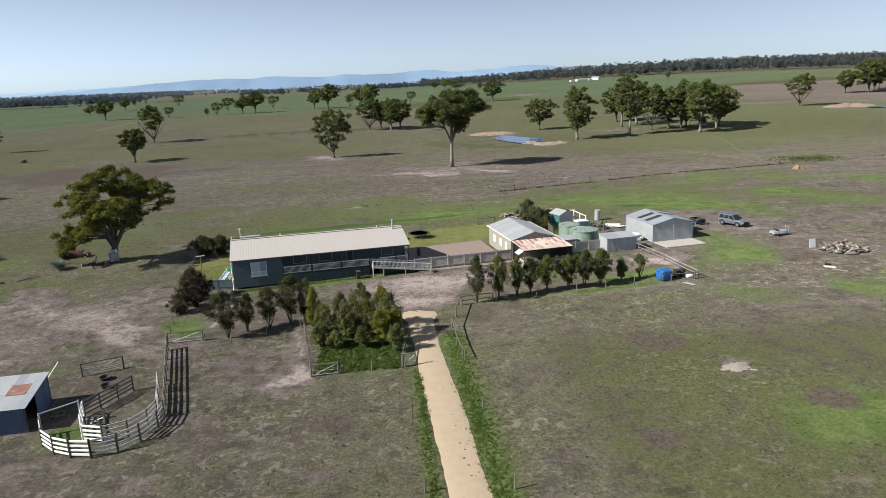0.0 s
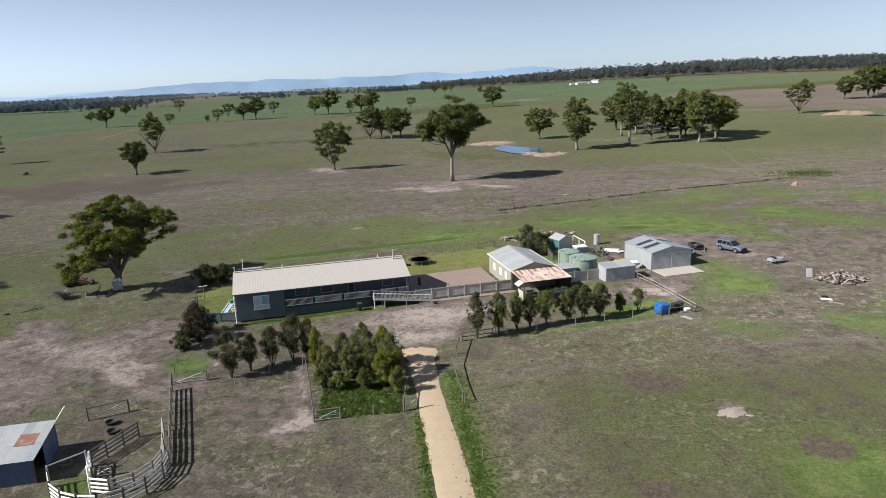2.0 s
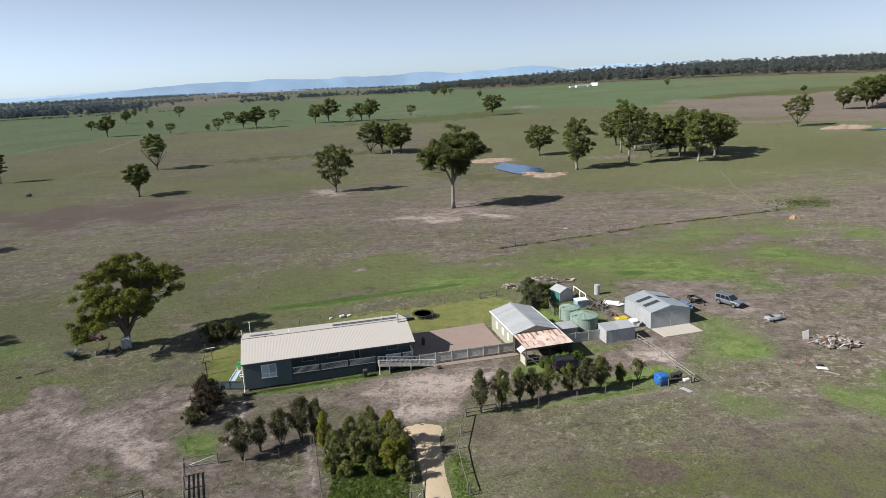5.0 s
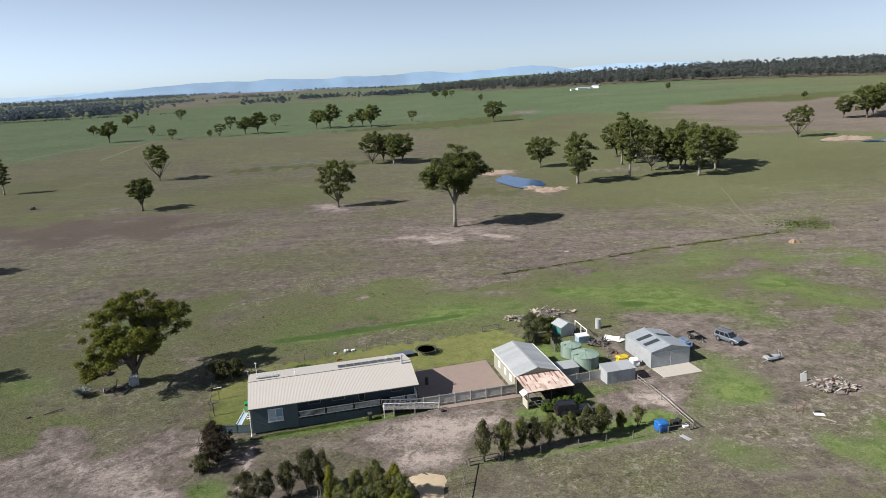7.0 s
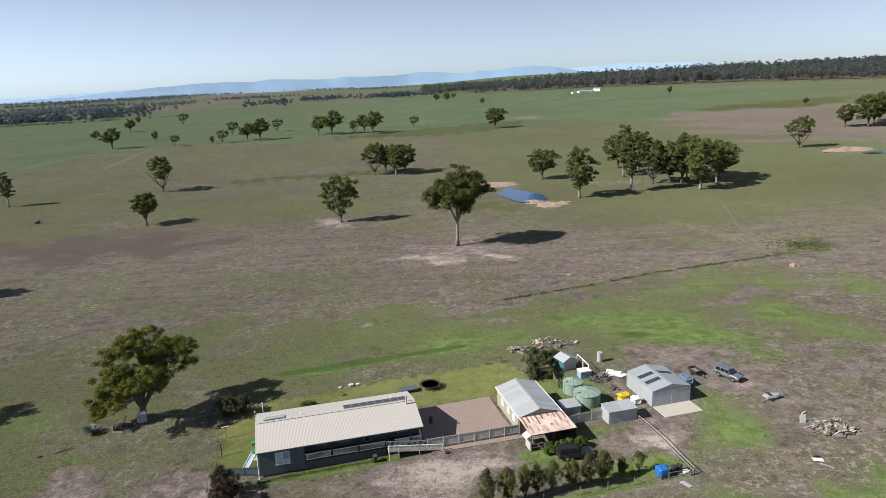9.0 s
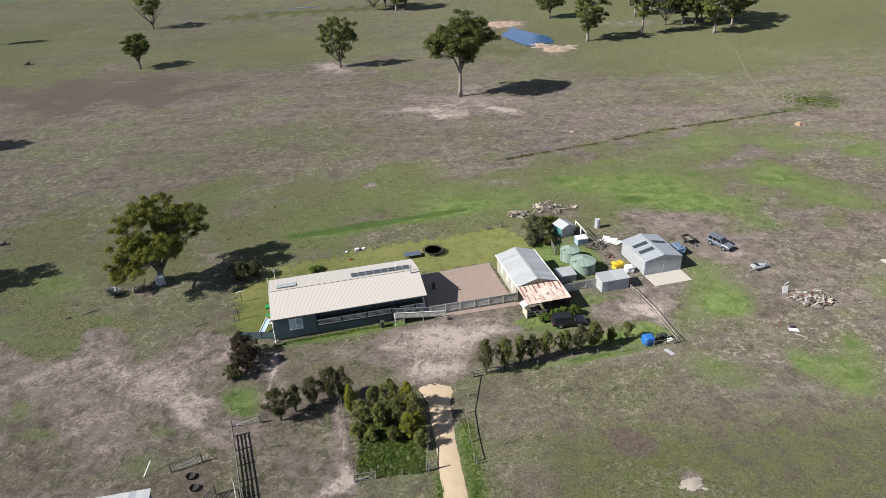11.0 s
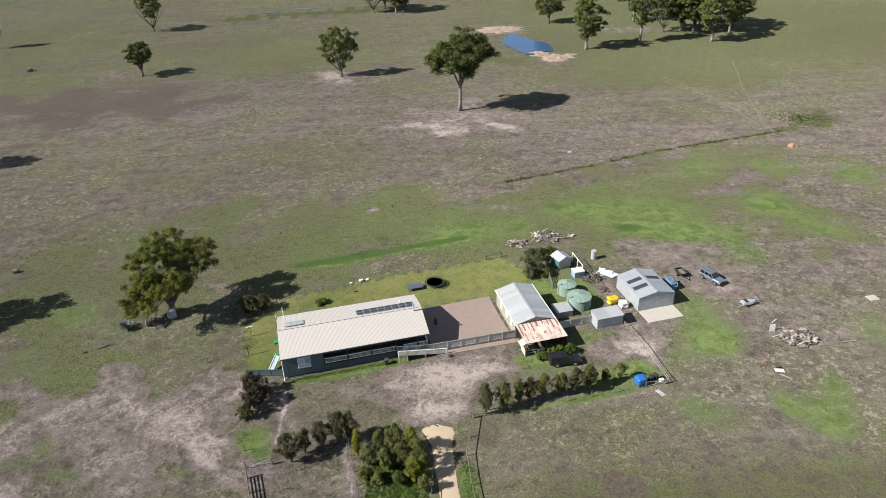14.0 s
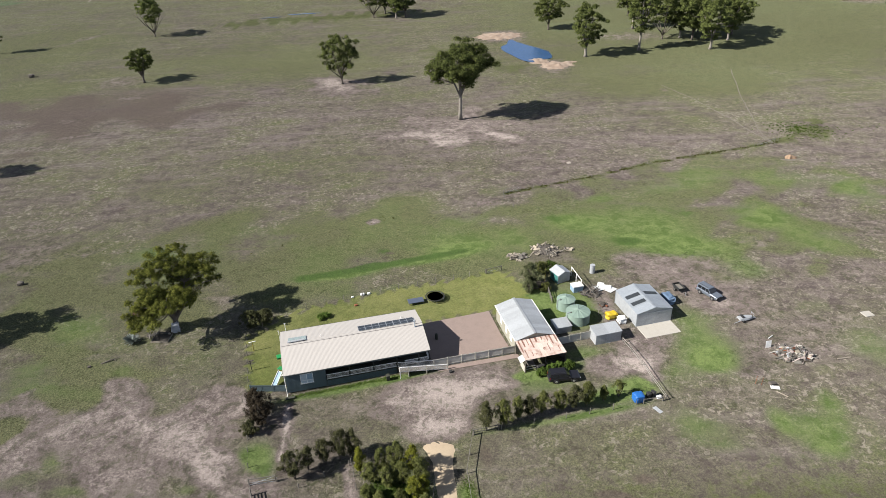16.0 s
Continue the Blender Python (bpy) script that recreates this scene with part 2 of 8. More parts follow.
MATS = {
    "pasture": ground_mat(),
    "gravel": mat("gravel_track", (0.3526, 0.2829, 0.2009), 0.95, second=(0.287, 0.2255, 0.1558), scale=0.9, amount=0.7, fine=9, bump=0.4),
    "roof_cream": mat("cream_steel", (0.375, 0.354, 0.338), 0.5, 0.0, second=(0.345, 0.326, 0.311), scale=0.6, amount=0.4, fine=40, bump=0.0),
    "wall_green": mat("dark_green_boards", (0.058, 0.086, 0.1), 0.6, second=(0.039, 0.063, 0.067), fine=8),
    "deck_dark": mat("dark_stained_timber", (0.041, 0.0451, 0.0328), 0.8, fine=10, rand=0.2),
    "white_paint": mat("white_paint", (0.80, 0.80, 0.79), 0.5, second=(0.4752, 0.4752, 0.4518), scale=2, amount=0.4, fine=12, bump=0.03),
    "trim_cream": mat("cream_paint", (0.3813, 0.369, 0.3198), 0.55, second=(0.3075, 0.2952, 0.2517), fine=10, bump=0.03, rand=0.06),
    "post_dark": mat("dark_post_paint", (0.0369, 0.0435, 0.0435), 0.6),
    "zinc": mat("galvanised_steel", (0.32, 0.352, 0.392), 0.42, 0.3, second=(0.25, 0.27, 0.3), scale=0.9, amount=0.6, fine=6, bump=0.02, rand=0.08),
    "zinc_pale": mat("pale_zinc_sheet", (0.385, 0.405, 0.43), 0.5, 0.35, second=(0.31, 0.32, 0.335), scale=0.8, amount=0.6, fine=5, bump=0.02, rand=0.10),
    "zinc_wall": mat("zinc_wall_sheet", (0.345, 0.365, 0.39), 0.55, 0.3, second=(0.26, 0.27, 0.285), scale=1.0, amount=0.7, fine=7, bump=0.03, rand=0.10),
    "rust_sheet": mat("rust_streaked_sheet", (0.47, 0.385, 0.345), 0.7, 0.0, second=(0.25, 0.12, 0.085), scale=1.3, amount=0.85, fine=6, bump=0.05, rand=0.15, threshold=0.56),
    "rust_sheet_dark": mat("rusted_roof_sheet", (0.175, 0.075, 0.054), 0.8, 0.0, second=(0.3444, 0.2952, 0.2624), scale=2.2, amount=0.7, fine=12, rand=0.1),
    "rust": mat("rusted_iron", (0.1722, 0.0582, 0.0279), 0.85, 0.1, second=(0.0984, 0.0369, 0.0213), scale=2.5, amount=0.8, fine=12, rand=0.15),
    "rust_dark": mat("dark_red_rust", (0.105, 0.045, 0.034), 0.85, 0.0, second=(0.05, 0.03, 0.026), scale=2.0, amount=0.9, fine=10),
    # blue wall sheet with the shade of the sunless walls put into it
    "shaded_blue_sheet": mat("dark_blue_painted_sheet", (0.062, 0.095, 0.165), 0.6, 0.1, second=(0.036, 0.055, 0.1), scale=1.0, amount=0.7, fine=7, bump=0.03, rand=0.12),
    "skylight": mat("smoked_skylight", (0.035, 0.04, 0.045), 0.3),
    "fence_grey": mat("weathered_grey_palings", (0.40, 0.395, 0.38), 0.75, second=(0.31, 0.305, 0.29), scale=1.5, amount=0.6, fine=14, rand=0.10),
    "rail_grey": mat("silvered_rails", (0.25, 0.235, 0.215), 0.8, second=(0.15, 0.14, 0.125), scale=2, amount=0.7, fine=16, bump=0.2, rand=0.15),
    "weathered": mat("weathered_timber", (0.132, 0.123, 0.1107), 0.85, second=(0.0738, 0.0681, 0.0607), scale=2, amount=0.7, fine=16, bump=0.25, rand=0.18),
    "dark_wood": mat("dark_old_timber", (0.0738, 0.0648, 0.0558), 0.9, second=(0.0435, 0.0369, 0.0312), scale=2, amount=0.6, fine=16, rand=0.2),
    "cream_board": mat("cream_weatherboard", (0.2296, 0.223, 0.1845), 0.65, second=(0.1968, 0.1902, 0.1558), fine=8, bump=0.05),
    "paving": mat("red_brick_paving", (0.2132, 0.164, 0.146), 0.9, second=(0.1599, 0.1246, 0.1123), scale=0.7, amount=0.6, fine=7, bump=0.2),
    "concrete": mat("pale_concrete", (0.356, 0.336, 0.303), 0.9, second=(0.295, 0.276, 0.246), scale=0.9, amount=0.5, fine=9, bump=0.1),
    "tank_green": mat("pale_green_tank", (0.172, 0.236, 0.203), 0.55, second=(0.138, 0.192, 0.165), scale=0.8, amount=0.4, fine=6, bump=0.02),
    "teal": mat("teal_paint", (0.0312, 0.1296, 0.123), 0.6, second=(0.0246, 0.0918, 0.0918), fine=8),
    "collector": mat("pale_collector_glass", (0.24, 0.29, 0.29), 0.25, second=(0.19, 0.235, 0.24), scale=3, amount=0.5, fine=8, bump=0.0),
    "solar": mat("solar_glass", (0.02, 0.024, 0.032), 0.3, fine=4, bump=0.0),
    "glass": mat("window_glass", (0.06, 0.08, 0.1), 0.08, fine=3, bump=0.0),
    "blind": mat("pale_blue_blind", (0.42, 0.5, 0.57), 0.6, fine=6, bump=0.0),
    "black": mat("black_rubber", (0.018, 0.018, 0.019), 0.75, fine=14),
    "black_net": mat("black_mat", (0.06, 0.075, 0.115), 0.6, fine=14),
    "blue_tarp": mat("blue_tarpaulin", (0.0156, 0.105, 0.3444), 0.45, second=(0.009, 0.0681, 0.2583), scale=2, fine=6, bump=0.3),
    "blue_tarp_faded": mat("faded_blue_tarpaulin", (0.09, 0.14, 0.22), 0.6, second=(0.06, 0.09, 0.15), scale=2, fine=6, bump=0.3),
    "yellow": mat("yellow_cover", (0.4428, 0.3198, 0.018), 0.5, second=(0.3387, 0.2214, 0.0123), scale=2, fine=7),
    "white_cover": mat("white_plastic_cover", (0.5859, 0.594, 0.6021), 0.5, second=(0.4752, 0.4752, 0.4752), scale=2, fine=7, rand=0.06),
    "canvas": mat("grey_white_canvas", (0.26, 0.28, 0.32), 0.8, second=(0.14, 0.15, 0.18), scale=1.6, amount=0.8, fine=6, bump=0.3),
    "slide_blue": mat("pale_blue_plastic", (0.2214, 0.3198, 0.4182), 0.4, fine=6),
    "green_plastic": mat("green_plastic", (0.018, 0.2091, 0.0615), 0.4, fine=6),
    "yellow_paint": mat("yellow_painted_post", (0.3387, 0.2583, 0.0312), 0.6),
    "silver_paint": mat("silver_blue_car_paint", (0.1599, 0.1845, 0.2271), 0.3, 0.4, fine=4, bump=0.0, amount=0.1),
    "black_paint": mat("black_car_paint", (0.012, 0.012, 0.016), 0.18, 0.0, fine=4, bump=0.0, amount=0.1),
    "car_glass": mat("dark_car_glass", (0.012, 0.014, 0.018), 0.06, fine=3, bump=0.0),
    "rim": mat("alloy_rim", (0.4356, 0.4356, 0.4437), 0.35, 0.8, fine=8, bump=0.0),
    "lamp_glass": mat("clear_lamp_glass", (0.4752, 0.4914, 0.5148), 0.15, fine=6, bump=0.0),
    "red_glass": mat("red_lamp_glass", (0.14, 0.008, 0.008), 0.2, fine=6, bump=0.0),
    "bark_pale": mat("pale_gum_bark", (0.185, 0.168, 0.147), 0.85, second=(0.1, 0.087, 0.073), scale=1.3, amount=0.7, fine=6, bump=0.3),
    "bark": mat("grey_brown_bark", (0.085, 0.072, 0.06), 0.9, second=(0.05, 0.042, 0.034), scale=1.3, amount=0.7, fine=6, bump=0.4),
    "sand": mat("orange_dam_spoil", (0.225, 0.168, 0.130), 0.95, second=(0.315, 0.265, 0.218), scale=0.35, amount=0.8, fine=2.5, bump=0.4),
    "water": mat("dam_water", (0.03, 0.075, 0.17), 0.16, fine=0.8, bump=0.12, amount=0.2),
    # both ranges carry their aerial haze in the base colour
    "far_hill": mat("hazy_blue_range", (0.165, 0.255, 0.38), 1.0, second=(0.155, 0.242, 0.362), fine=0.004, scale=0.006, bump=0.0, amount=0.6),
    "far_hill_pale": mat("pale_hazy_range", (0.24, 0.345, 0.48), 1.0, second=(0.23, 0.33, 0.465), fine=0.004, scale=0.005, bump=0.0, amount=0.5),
    "ash": mat("pale_ash", (0.2542, 0.2255, 0.1968), 0.95, second=(0.164, 0.1435, 0.123), scale=1.5, amount=0.7, fine=9, bump=0.3),
    "orange_earth": mat("orange_earth", (0.24, 0.165, 0.11), 0.95, second=(0.15, 0.1, 0.07), scale=1.5, fine=9, bump=0.4),
    "pad": mat("trodden_soil", (0.125, 0.11, 0.092), 0.95, second=(0.09, 0.08, 0.064), scale=0.7, amount=0.8, fine=5, bump=0.2),
    "rubble_pink": mat("pinkish_broken_plaster", (0.30, 0.25, 0.235), 0.9, second=(0.2, 0.165, 0.15), scale=3, fine=12, rand=0.25),
    "straw": mat("pale_dry_wood", (0.2583, 0.2271, 0.1845), 0.9, second=(0.1722, 0.1476, 0.1173), scale=3, fine=14, rand=0.3),
    "agave": mat("grey_green_agave", (0.17, 0.205, 0.195), 0.5, second=(0.11, 0.14, 0.13), scale=3, fine=9),
    "leaf_gum": leaf_mat("gum_leaves", (0.136, 0.16, 0.05), (0.026, 0.034, 0.016)),
    "leaf_olive": leaf_mat("olive_gum_leaves", (0.134, 0.142, 0.032), (0.024, 0.032, 0.010)),
    "leaf_dark": leaf_mat("dark_foliage", (0.092, 0.0929, 0.0439), (0.0284, 0.0327, 0.0172)),
    "leaf_shrub": leaf_mat("shrub_leaves", (0.165, 0.176, 0.062), (0.055, 0.066, 0.024), 0.32),
    "leaf_grey": leaf_mat("grey_green_leaves", (0.155, 0.17, 0.09), (0.06, 0.07, 0.036), 0.3),
    "leaf_lime": leaf_mat("yellow_green_leaves", (0.1694, 0.1763, 0.0284), (0.0774, 0.0843, 0.0181)),
    "leaf_purple": leaf_mat("purple_brown_leaves", (0.062, 0.05, 0.035), (0.0255, 0.0215, 0.0165)),
    # next three: distance haze mixed into the leaf colours, paler and bluer farther off
    "leaf_hazed": leaf_mat("far_forest_leaves", (0.084, 0.096, 0.09), (0.066, 0.078, 0.078), 0.48),
    "leaf_hazed_blue": leaf_mat("distant_tree_belt_leaves", (0.076, 0.1, 0.122), (0.058, 0.08, 0.104), 0.45),
    "leaf_hazed_plain": leaf_mat("plain_shelter_leaves", (0.118, 0.146, 0.172), (0.095, 0.124, 0.15), 0.42),
    "leaf_grass": leaf_mat("rank_grass_blades", (0.0731, 0.1118, 0.0241), (0.0327, 0.0516, 0.0138), 0.2),
    "leaf_verge": leaf_mat("verge_grass_blades", (0.1, 0.148, 0.035), (0.045, 0.075, 0.018), 0.25),
    "tussock": leaf_mat("brown_green_tussock", (0.075, 0.078, 0.026), (0.045, 0.05, 0.018), 0.15),
}

# ---- helpers for building ----
def part(name, bm, material, parent=None, label="", smooth=False):
    me = bpy.data.meshes.new(name)
    bm.to_mesh(me)
    bm.free()
    me.materials.append(MATS[material])
    if smooth:
        for p in me.polygons:
            p.use_smooth = True
    ob = new(name, me)
    if parent is not None:
        ob.parent = parent
    if label:
        ob["label"] = label
    return ob


def raw(name, verts, faces, material, parent=None, smooth=False):
    me = bpy.data.meshes.new(name)
    me.from_pydata([tuple(v) for v in verts], [], [tuple(f) for f in faces])
    me.materials.append(MATS[material])
    if smooth:
        me.polygons.foreach_set("use_smooth", [True] * len(me.polygons))
    ob = new(name, me)
    if parent is not None:
        ob.parent = parent
    return ob


def again(ob, m, parent=None):
    """Another piece on the same mesh."""
    o = bpy.data.objects.new(ob.name, ob.data)
    scene.collection.objects.link(o)
    o.parent = parent if parent is not None else ob.parent
    o.matrix_basis = m
    return o


def thing(name, m, label, category, group="", kind=""):
    ob = new(name)
    ob.empty_display_size = 0.3
    ob.matrix_basis = m
    return tagged(ob, label, category, group, kind)


def box(bm, lo, hi, m=None, bevel=0.0):
    """An upright box from corner to corner, its edges taken off by bevel."""
    c = [(a + b) / 2 for a, b in zip(lo, hi)]
    s = [max(abs(b - a), 1e-4) for a, b in zip(lo, hi)]
    r = bmesh.ops.create_cube(bm, size=1.0)
    vs = r["verts"]
    for v in vs:
        v.co = Vector([v.co[i] * s[i] + c[i] for i in range(3)])
    if bevel:
        es = list({e for v in vs for e in v.link_edges})
        rb = bmesh.ops.bevel(bm, geom=es, offset=min(bevel, 0.4 * min(s)), segments=1, affect="EDGES")
        vs = list({v for f in rb["faces"] for v in f.verts} | {v for v in vs if v.is_valid})
    if m is not None:
        bmesh.ops.transform(bm, matrix=m, verts=vs)
    return vs


def beam(bm, a, b, w, h=None, bevel=0.0):
    """A squared bar from point a to point b."""
    a, b = Vector(a), Vector(b)
    d = b - a
    m = Matrix.Translation(a) @ d.to_track_quat("X", "Z").to_matrix().to_4x4()
    h = h or w
    return box(bm, (0, -w / 2, -h / 2), (d.length, w / 2, h / 2), m, bevel)


def pole(bm, a, b, r0, r1=None, sides=8):
    a, b = Vector(a), Vector(b)
    d = b - a
    m = Matrix.Translation((a + b) / 2) @ d.to_track_quat("Z", "X").to_matrix().to_4x4()
    return bmesh.ops.create_cone(bm, cap_ends=True, segments=sides, radius1=r0, radius2=r1 if r1 is not None else r0, depth=d.length, matrix=m)["verts"]


def corrugated(bm, corners, pitch=0.25, depth=0.03, thick=0.012, trapezoid=False):
    """A ribbed sheet over the quad corners (start low, end low, end high, start high); ribs run from low to high."""
    a, b, c, d = (Vector(p) for p in corners)
    n = max(2, round((b - a).length / pitch))
    up = (b - a).cross(d - a).normalized()
    if up.z < 0:
        up = -up
    fr = [(0.0, 0), (0.3, 0), (0.4, 1), (0.9, 1)] if trapezoid else [(0.0, 0.0), (0.25, 0.5), (0.5, 1.0), (0.75, 0.5)]
    prof = [((i + f) / n, h * depth) for i in range(n) for f, h in fr] + [(1.0, 0.0)]
    rows = []
    for s, h in prof:
        lo, hi = a.lerp(b, s) + up * h, d.lerp(c, s) + up * h
        rows.append([bm.verts.new(p) for p in (lo, hi, hi - up * thick, lo - up * thick)])
    for r, q in zip(rows, rows[1:]):
        for i in range(4):
            bm.faces.new((r[i], q[i], q[(i + 1) % 4], r[(i + 1) % 4]))
    bm.faces.new(rows[0][::-1])
    bm.faces.new(rows[-1])


def gable_prism(bm, w, l, eave, ridge, t=0.0, z0=0.0):
    """The solid gable end wall: width w along x, thickness l along y."""
    pts = [(0, z0), (w, z0), (w, eave), (w / 2, ridge), (0, eave)]
    f = [bm.verts.new((x, t, z)) for x, z in pts]
    g = [bm.verts.new((x, t + l, z)) for x, z in pts]
    bm.faces.new(f)
    bm.faces.new(g[::-1])
    for i in range(5):
        bm.faces.new((f[i], g[i], g[(i + 1) % 5], f[(i + 1) % 5]))


def ground_z(x, y):
    def s(a, b, v):
        t = np.clip((v - a) / (b - a), 0, 1)
        return t * t * (3 - 2 * t)
    z = np.interp(y, (-400, 105, 170, 230, 290, 360, 610, 1000, 1600, 2600, 6000), (0, 0, -1.5, -3.2, -4.2, -3.6, 1.5, 4, 4, 2, 0))
    near = (1 - s(150, 350, y)) * (np.clip(0.012 * (x - 5), -1.3, 0.8) - 0.008 * np.clip(70 - y, 0, 40))
    return z + near + s(150, 350, y) * np.clip(x * 0.02, 0, 12) + s(420, 640, y) * np.clip(x * 0.02, -4, 0) + s(900, 2300, y) * s(50, 900, x) * 22


def at_ground(x, y, turn=0.0, size=1.0):
    return pose(x, y, float(ground_z(x, y)), 0, 0, turn) @ Matrix.Diagonal((size, size, size, 1))


# ---- ground ----
def spread(lo, hi, step, far_lo, far_hi, growth):
    mid = list(np.arange(lo, hi + 1e-6, step))
    up, down, s = [hi], [lo], step
    while up[-1] < far_hi:
        s *= growth
        up.append(up[-1] + s)
    s = step
    while down[-1] > far_lo:
        s *= growth
        down.append(down[-1] - s)
    return np.array(down[:0:-1] + mid + up[1:])


def blobs(x, y, spots):
    """Soft ovals: x, y, half width, half depth, turn in degrees, strength."""
    v = np.zeros_like(x)
    for cx, cy, rx, ry, turn, k in spots:
        c, s = math.cos(radians(turn)), math.sin(radians(turn))
        dx, dy = (x - cx) * c + (y - cy) * s, -(x - cx) * s + (y - cy) * c
        v = v + k * np.exp(-((dx / rx) ** 2 + (dy / ry) ** 2) ** 1.5)
    return v


def strip(x, y, pts, half, k):
    v = np.zeros_like(x)
    for (ax, ay), (bx, by) in zip(pts, pts[1:]):
        dx, dy = bx - ax, by - ay
        t = np.clip(((x - ax) * dx + (y - ay) * dy) / (dx * dx + dy * dy), 0, 1)
        d = np.hypot(x - ax - t * dx, y - ay - t * dy)
        v = np.maximum(v, k * np.exp(-(d / half) ** 2))
    return v


def within(x, y, pts, soft):
    """1 inside the outline pts, 0 outside, with an edge soft metres wide that wanders."""
    wx = x + soft * 0.8 * np.sin(y * 3.1 / soft + 1.3 * np.sin(x * 1.7 / soft))
    wy = y + soft * 0.8 * np.sin(x * 2.7 / soft + 1.1 * np.sin(y * 1.9 / soft))
    inside, near = np.zeros(x.shape, bool), np.full(x.shape, 1e9)
    for (ax, ay), (bx, by) in zip(pts, pts[1:] + pts[:1]):
        dx, dy = bx - ax, by - ay
        t = np.clip(((wx - ax) * dx + (wy - ay) * dy) / (dx * dx + dy * dy), 0, 1)
        near = np.minimum(near, np.hypot(wx - ax - t * dx, wy - ay - t * dy))
        if dy:
            inside ^= ((ay > wy) != (by > wy)) & (wx < ax + (wy - ay) * dx / dy)
    t = np.clip(0.5 + np.where(inside, near, -near) / soft, 0, 1)
    return t * t * (3 - 2 * t)


LUSH_YARD = [(-28.6, 91.5, 2.6, 5.0, 12, 0.8), (18, 107, 4.5, 7.0, 0, 1.3), (27.5, 80.8, 6.5, 2.2, 10, 1.2), (17, 84.6, 5.0, 2.4, 10, 0.75), (-11, 86.9, 14.0, 0.9, 11.5, 1.4), (-26.3, 71.5, 2.8, 4.0, 10, 1.3), (-5.5, 63, 4.6, 6.0, 0, 0.9), (-28.0, 48.9, 1.7, 1.6, 0, 1.6), (24.6, 91.4, 4.0, 1.6, 8, 0.7), (26, 106, 6.0, 7.0, 0, 1.0), (16.5, 87.0, 5.5, 1.6, 10, 0.8), (31.4, 82.8, 2.8, 2.2, 10, 0.9), (14.2, 86.5, 2.6, 1.0, 10, 0.8), (22.0, 88.2, 3.0, 1.2, 10, 0.8), (24.5, 101.5, 5.0, 4.0, 10, 0.8), (22.5, 76.8, 7.0, 0.8, 9, 0.6)]
LAWN = [(-33.5, 101.2), (-28.8, 107.2), (-24.1, 109.8), (-6.5, 115.0), (4.5, 117.2), (14.4, 119.8), (18.5, 113.0), (18.0, 104.0), (11.0, 105.0), (-2.2, 102.8), (-26.0, 97.5), (-24.4, 87.2), (-30.2, 87.4)]
LUSH_NEAR = [(31.1, 44.0, 4.6, 4.2, 0, 0.8), (27.2, 41.7, 2.0, 1.9, 0, 0.3), (34.5, 46.0, 2.5, 5.0, 0, 0.4), (-36.0, 62.2, 3.0, 1.6, 0, 0.45), (18, 76.3, 14, 0.7, 9, 0.6)]
LUSH_NORTH = [(47.5, 136.1, 13.0, 11.1, -8, 0.95), (54.2, 124.4, 10.9, 5.7, -7, 1.0), (44.3, 129.6, 3.6, 2.7, -7, 0.7), (76.5, 137.3, 6.9, 7.6, -6, 1.15), (91.8, 157.4, 10.4, 7.2, -7, 0.6), (105.4, 149.6, 5.6, 8.4, -7, 0.85), (72.3, 163.8, 7.9, 4.8, -7, 0.6), (82.9, 124.8, 6.9, 6.2, -6, 0.8), (32.8, 139.6, 7.7, 5.3, -8, 0.6), (62.7, 114.9, 4.3, 4.2, -7, 1.0), (11.3, 132.5, 13.6, 7.0, -7, 0.45)]
LUSH_STREAKS = [(-19.0, 122.1, 7.2, 1.6, 5, 1.2), (1.1, 126.8, 7.6, 1.7, 13, 1.2), (-7.3, 125.1, 7.4, 1.5, 13, 0.7), (6.7, 130.4, 7.7, 2.3, 9, 0.5), (8.3, 144.4, 6.9, 3.7, 10, 0.4), (42.4, 152.0, 4.5, 2.1, 10, 0.5), (63.8, 156.6, 9.5, 3.7, 11, 0.45), (44.3, 129.6, 2.6, 1.9, -7, 0.8), (32.0, 141.8, 2.9, 2.1, -8, 0.6), (-13.8, 114.2, 10.1, 1.7, 9, 0.35)]
LUSH_EAST = [(46.0, 98.9, 3.7, 3.9, -6, 0.8), (45.4, 90.8, 5.3, 5.7, -6, 1.25), (45.8, 87.0, 3.6, 3.3, -6, 0.9), (40.4, 86.1, 3.6, 2.9, -6, 0.5), (72.1, 88.1, 4.3, 5.4, -5, 0.85), (58.3, 75.9, 2.1, 3.4, -5, 0.9), (49.3, 73.5, 1.8, 3.0, -5, 0.9), (53.7, 70.5, 4.8, 4.1, -5, 1.2), (53.7, 66.8, 2.6, 2.0, -5, 0.6), (38.5, 71.8, 4.7, 3.0, -5, 0.75), (36.4, 75.1, 2.4, 2.7, -5, 0.5), (40.7, 68.4, 3.8, 1.5, -5, 0.4), (50.5, 62.3, 2.6, 2.0, -5, 0.5), (46.0, 66.2, 4.5, 1.3, -5, 0.35), (68.9, 100.9, 3.9, 2.7, -6, 0.35), (36.3, 83.7, 3.9, 3.6, -6, 0.45)]
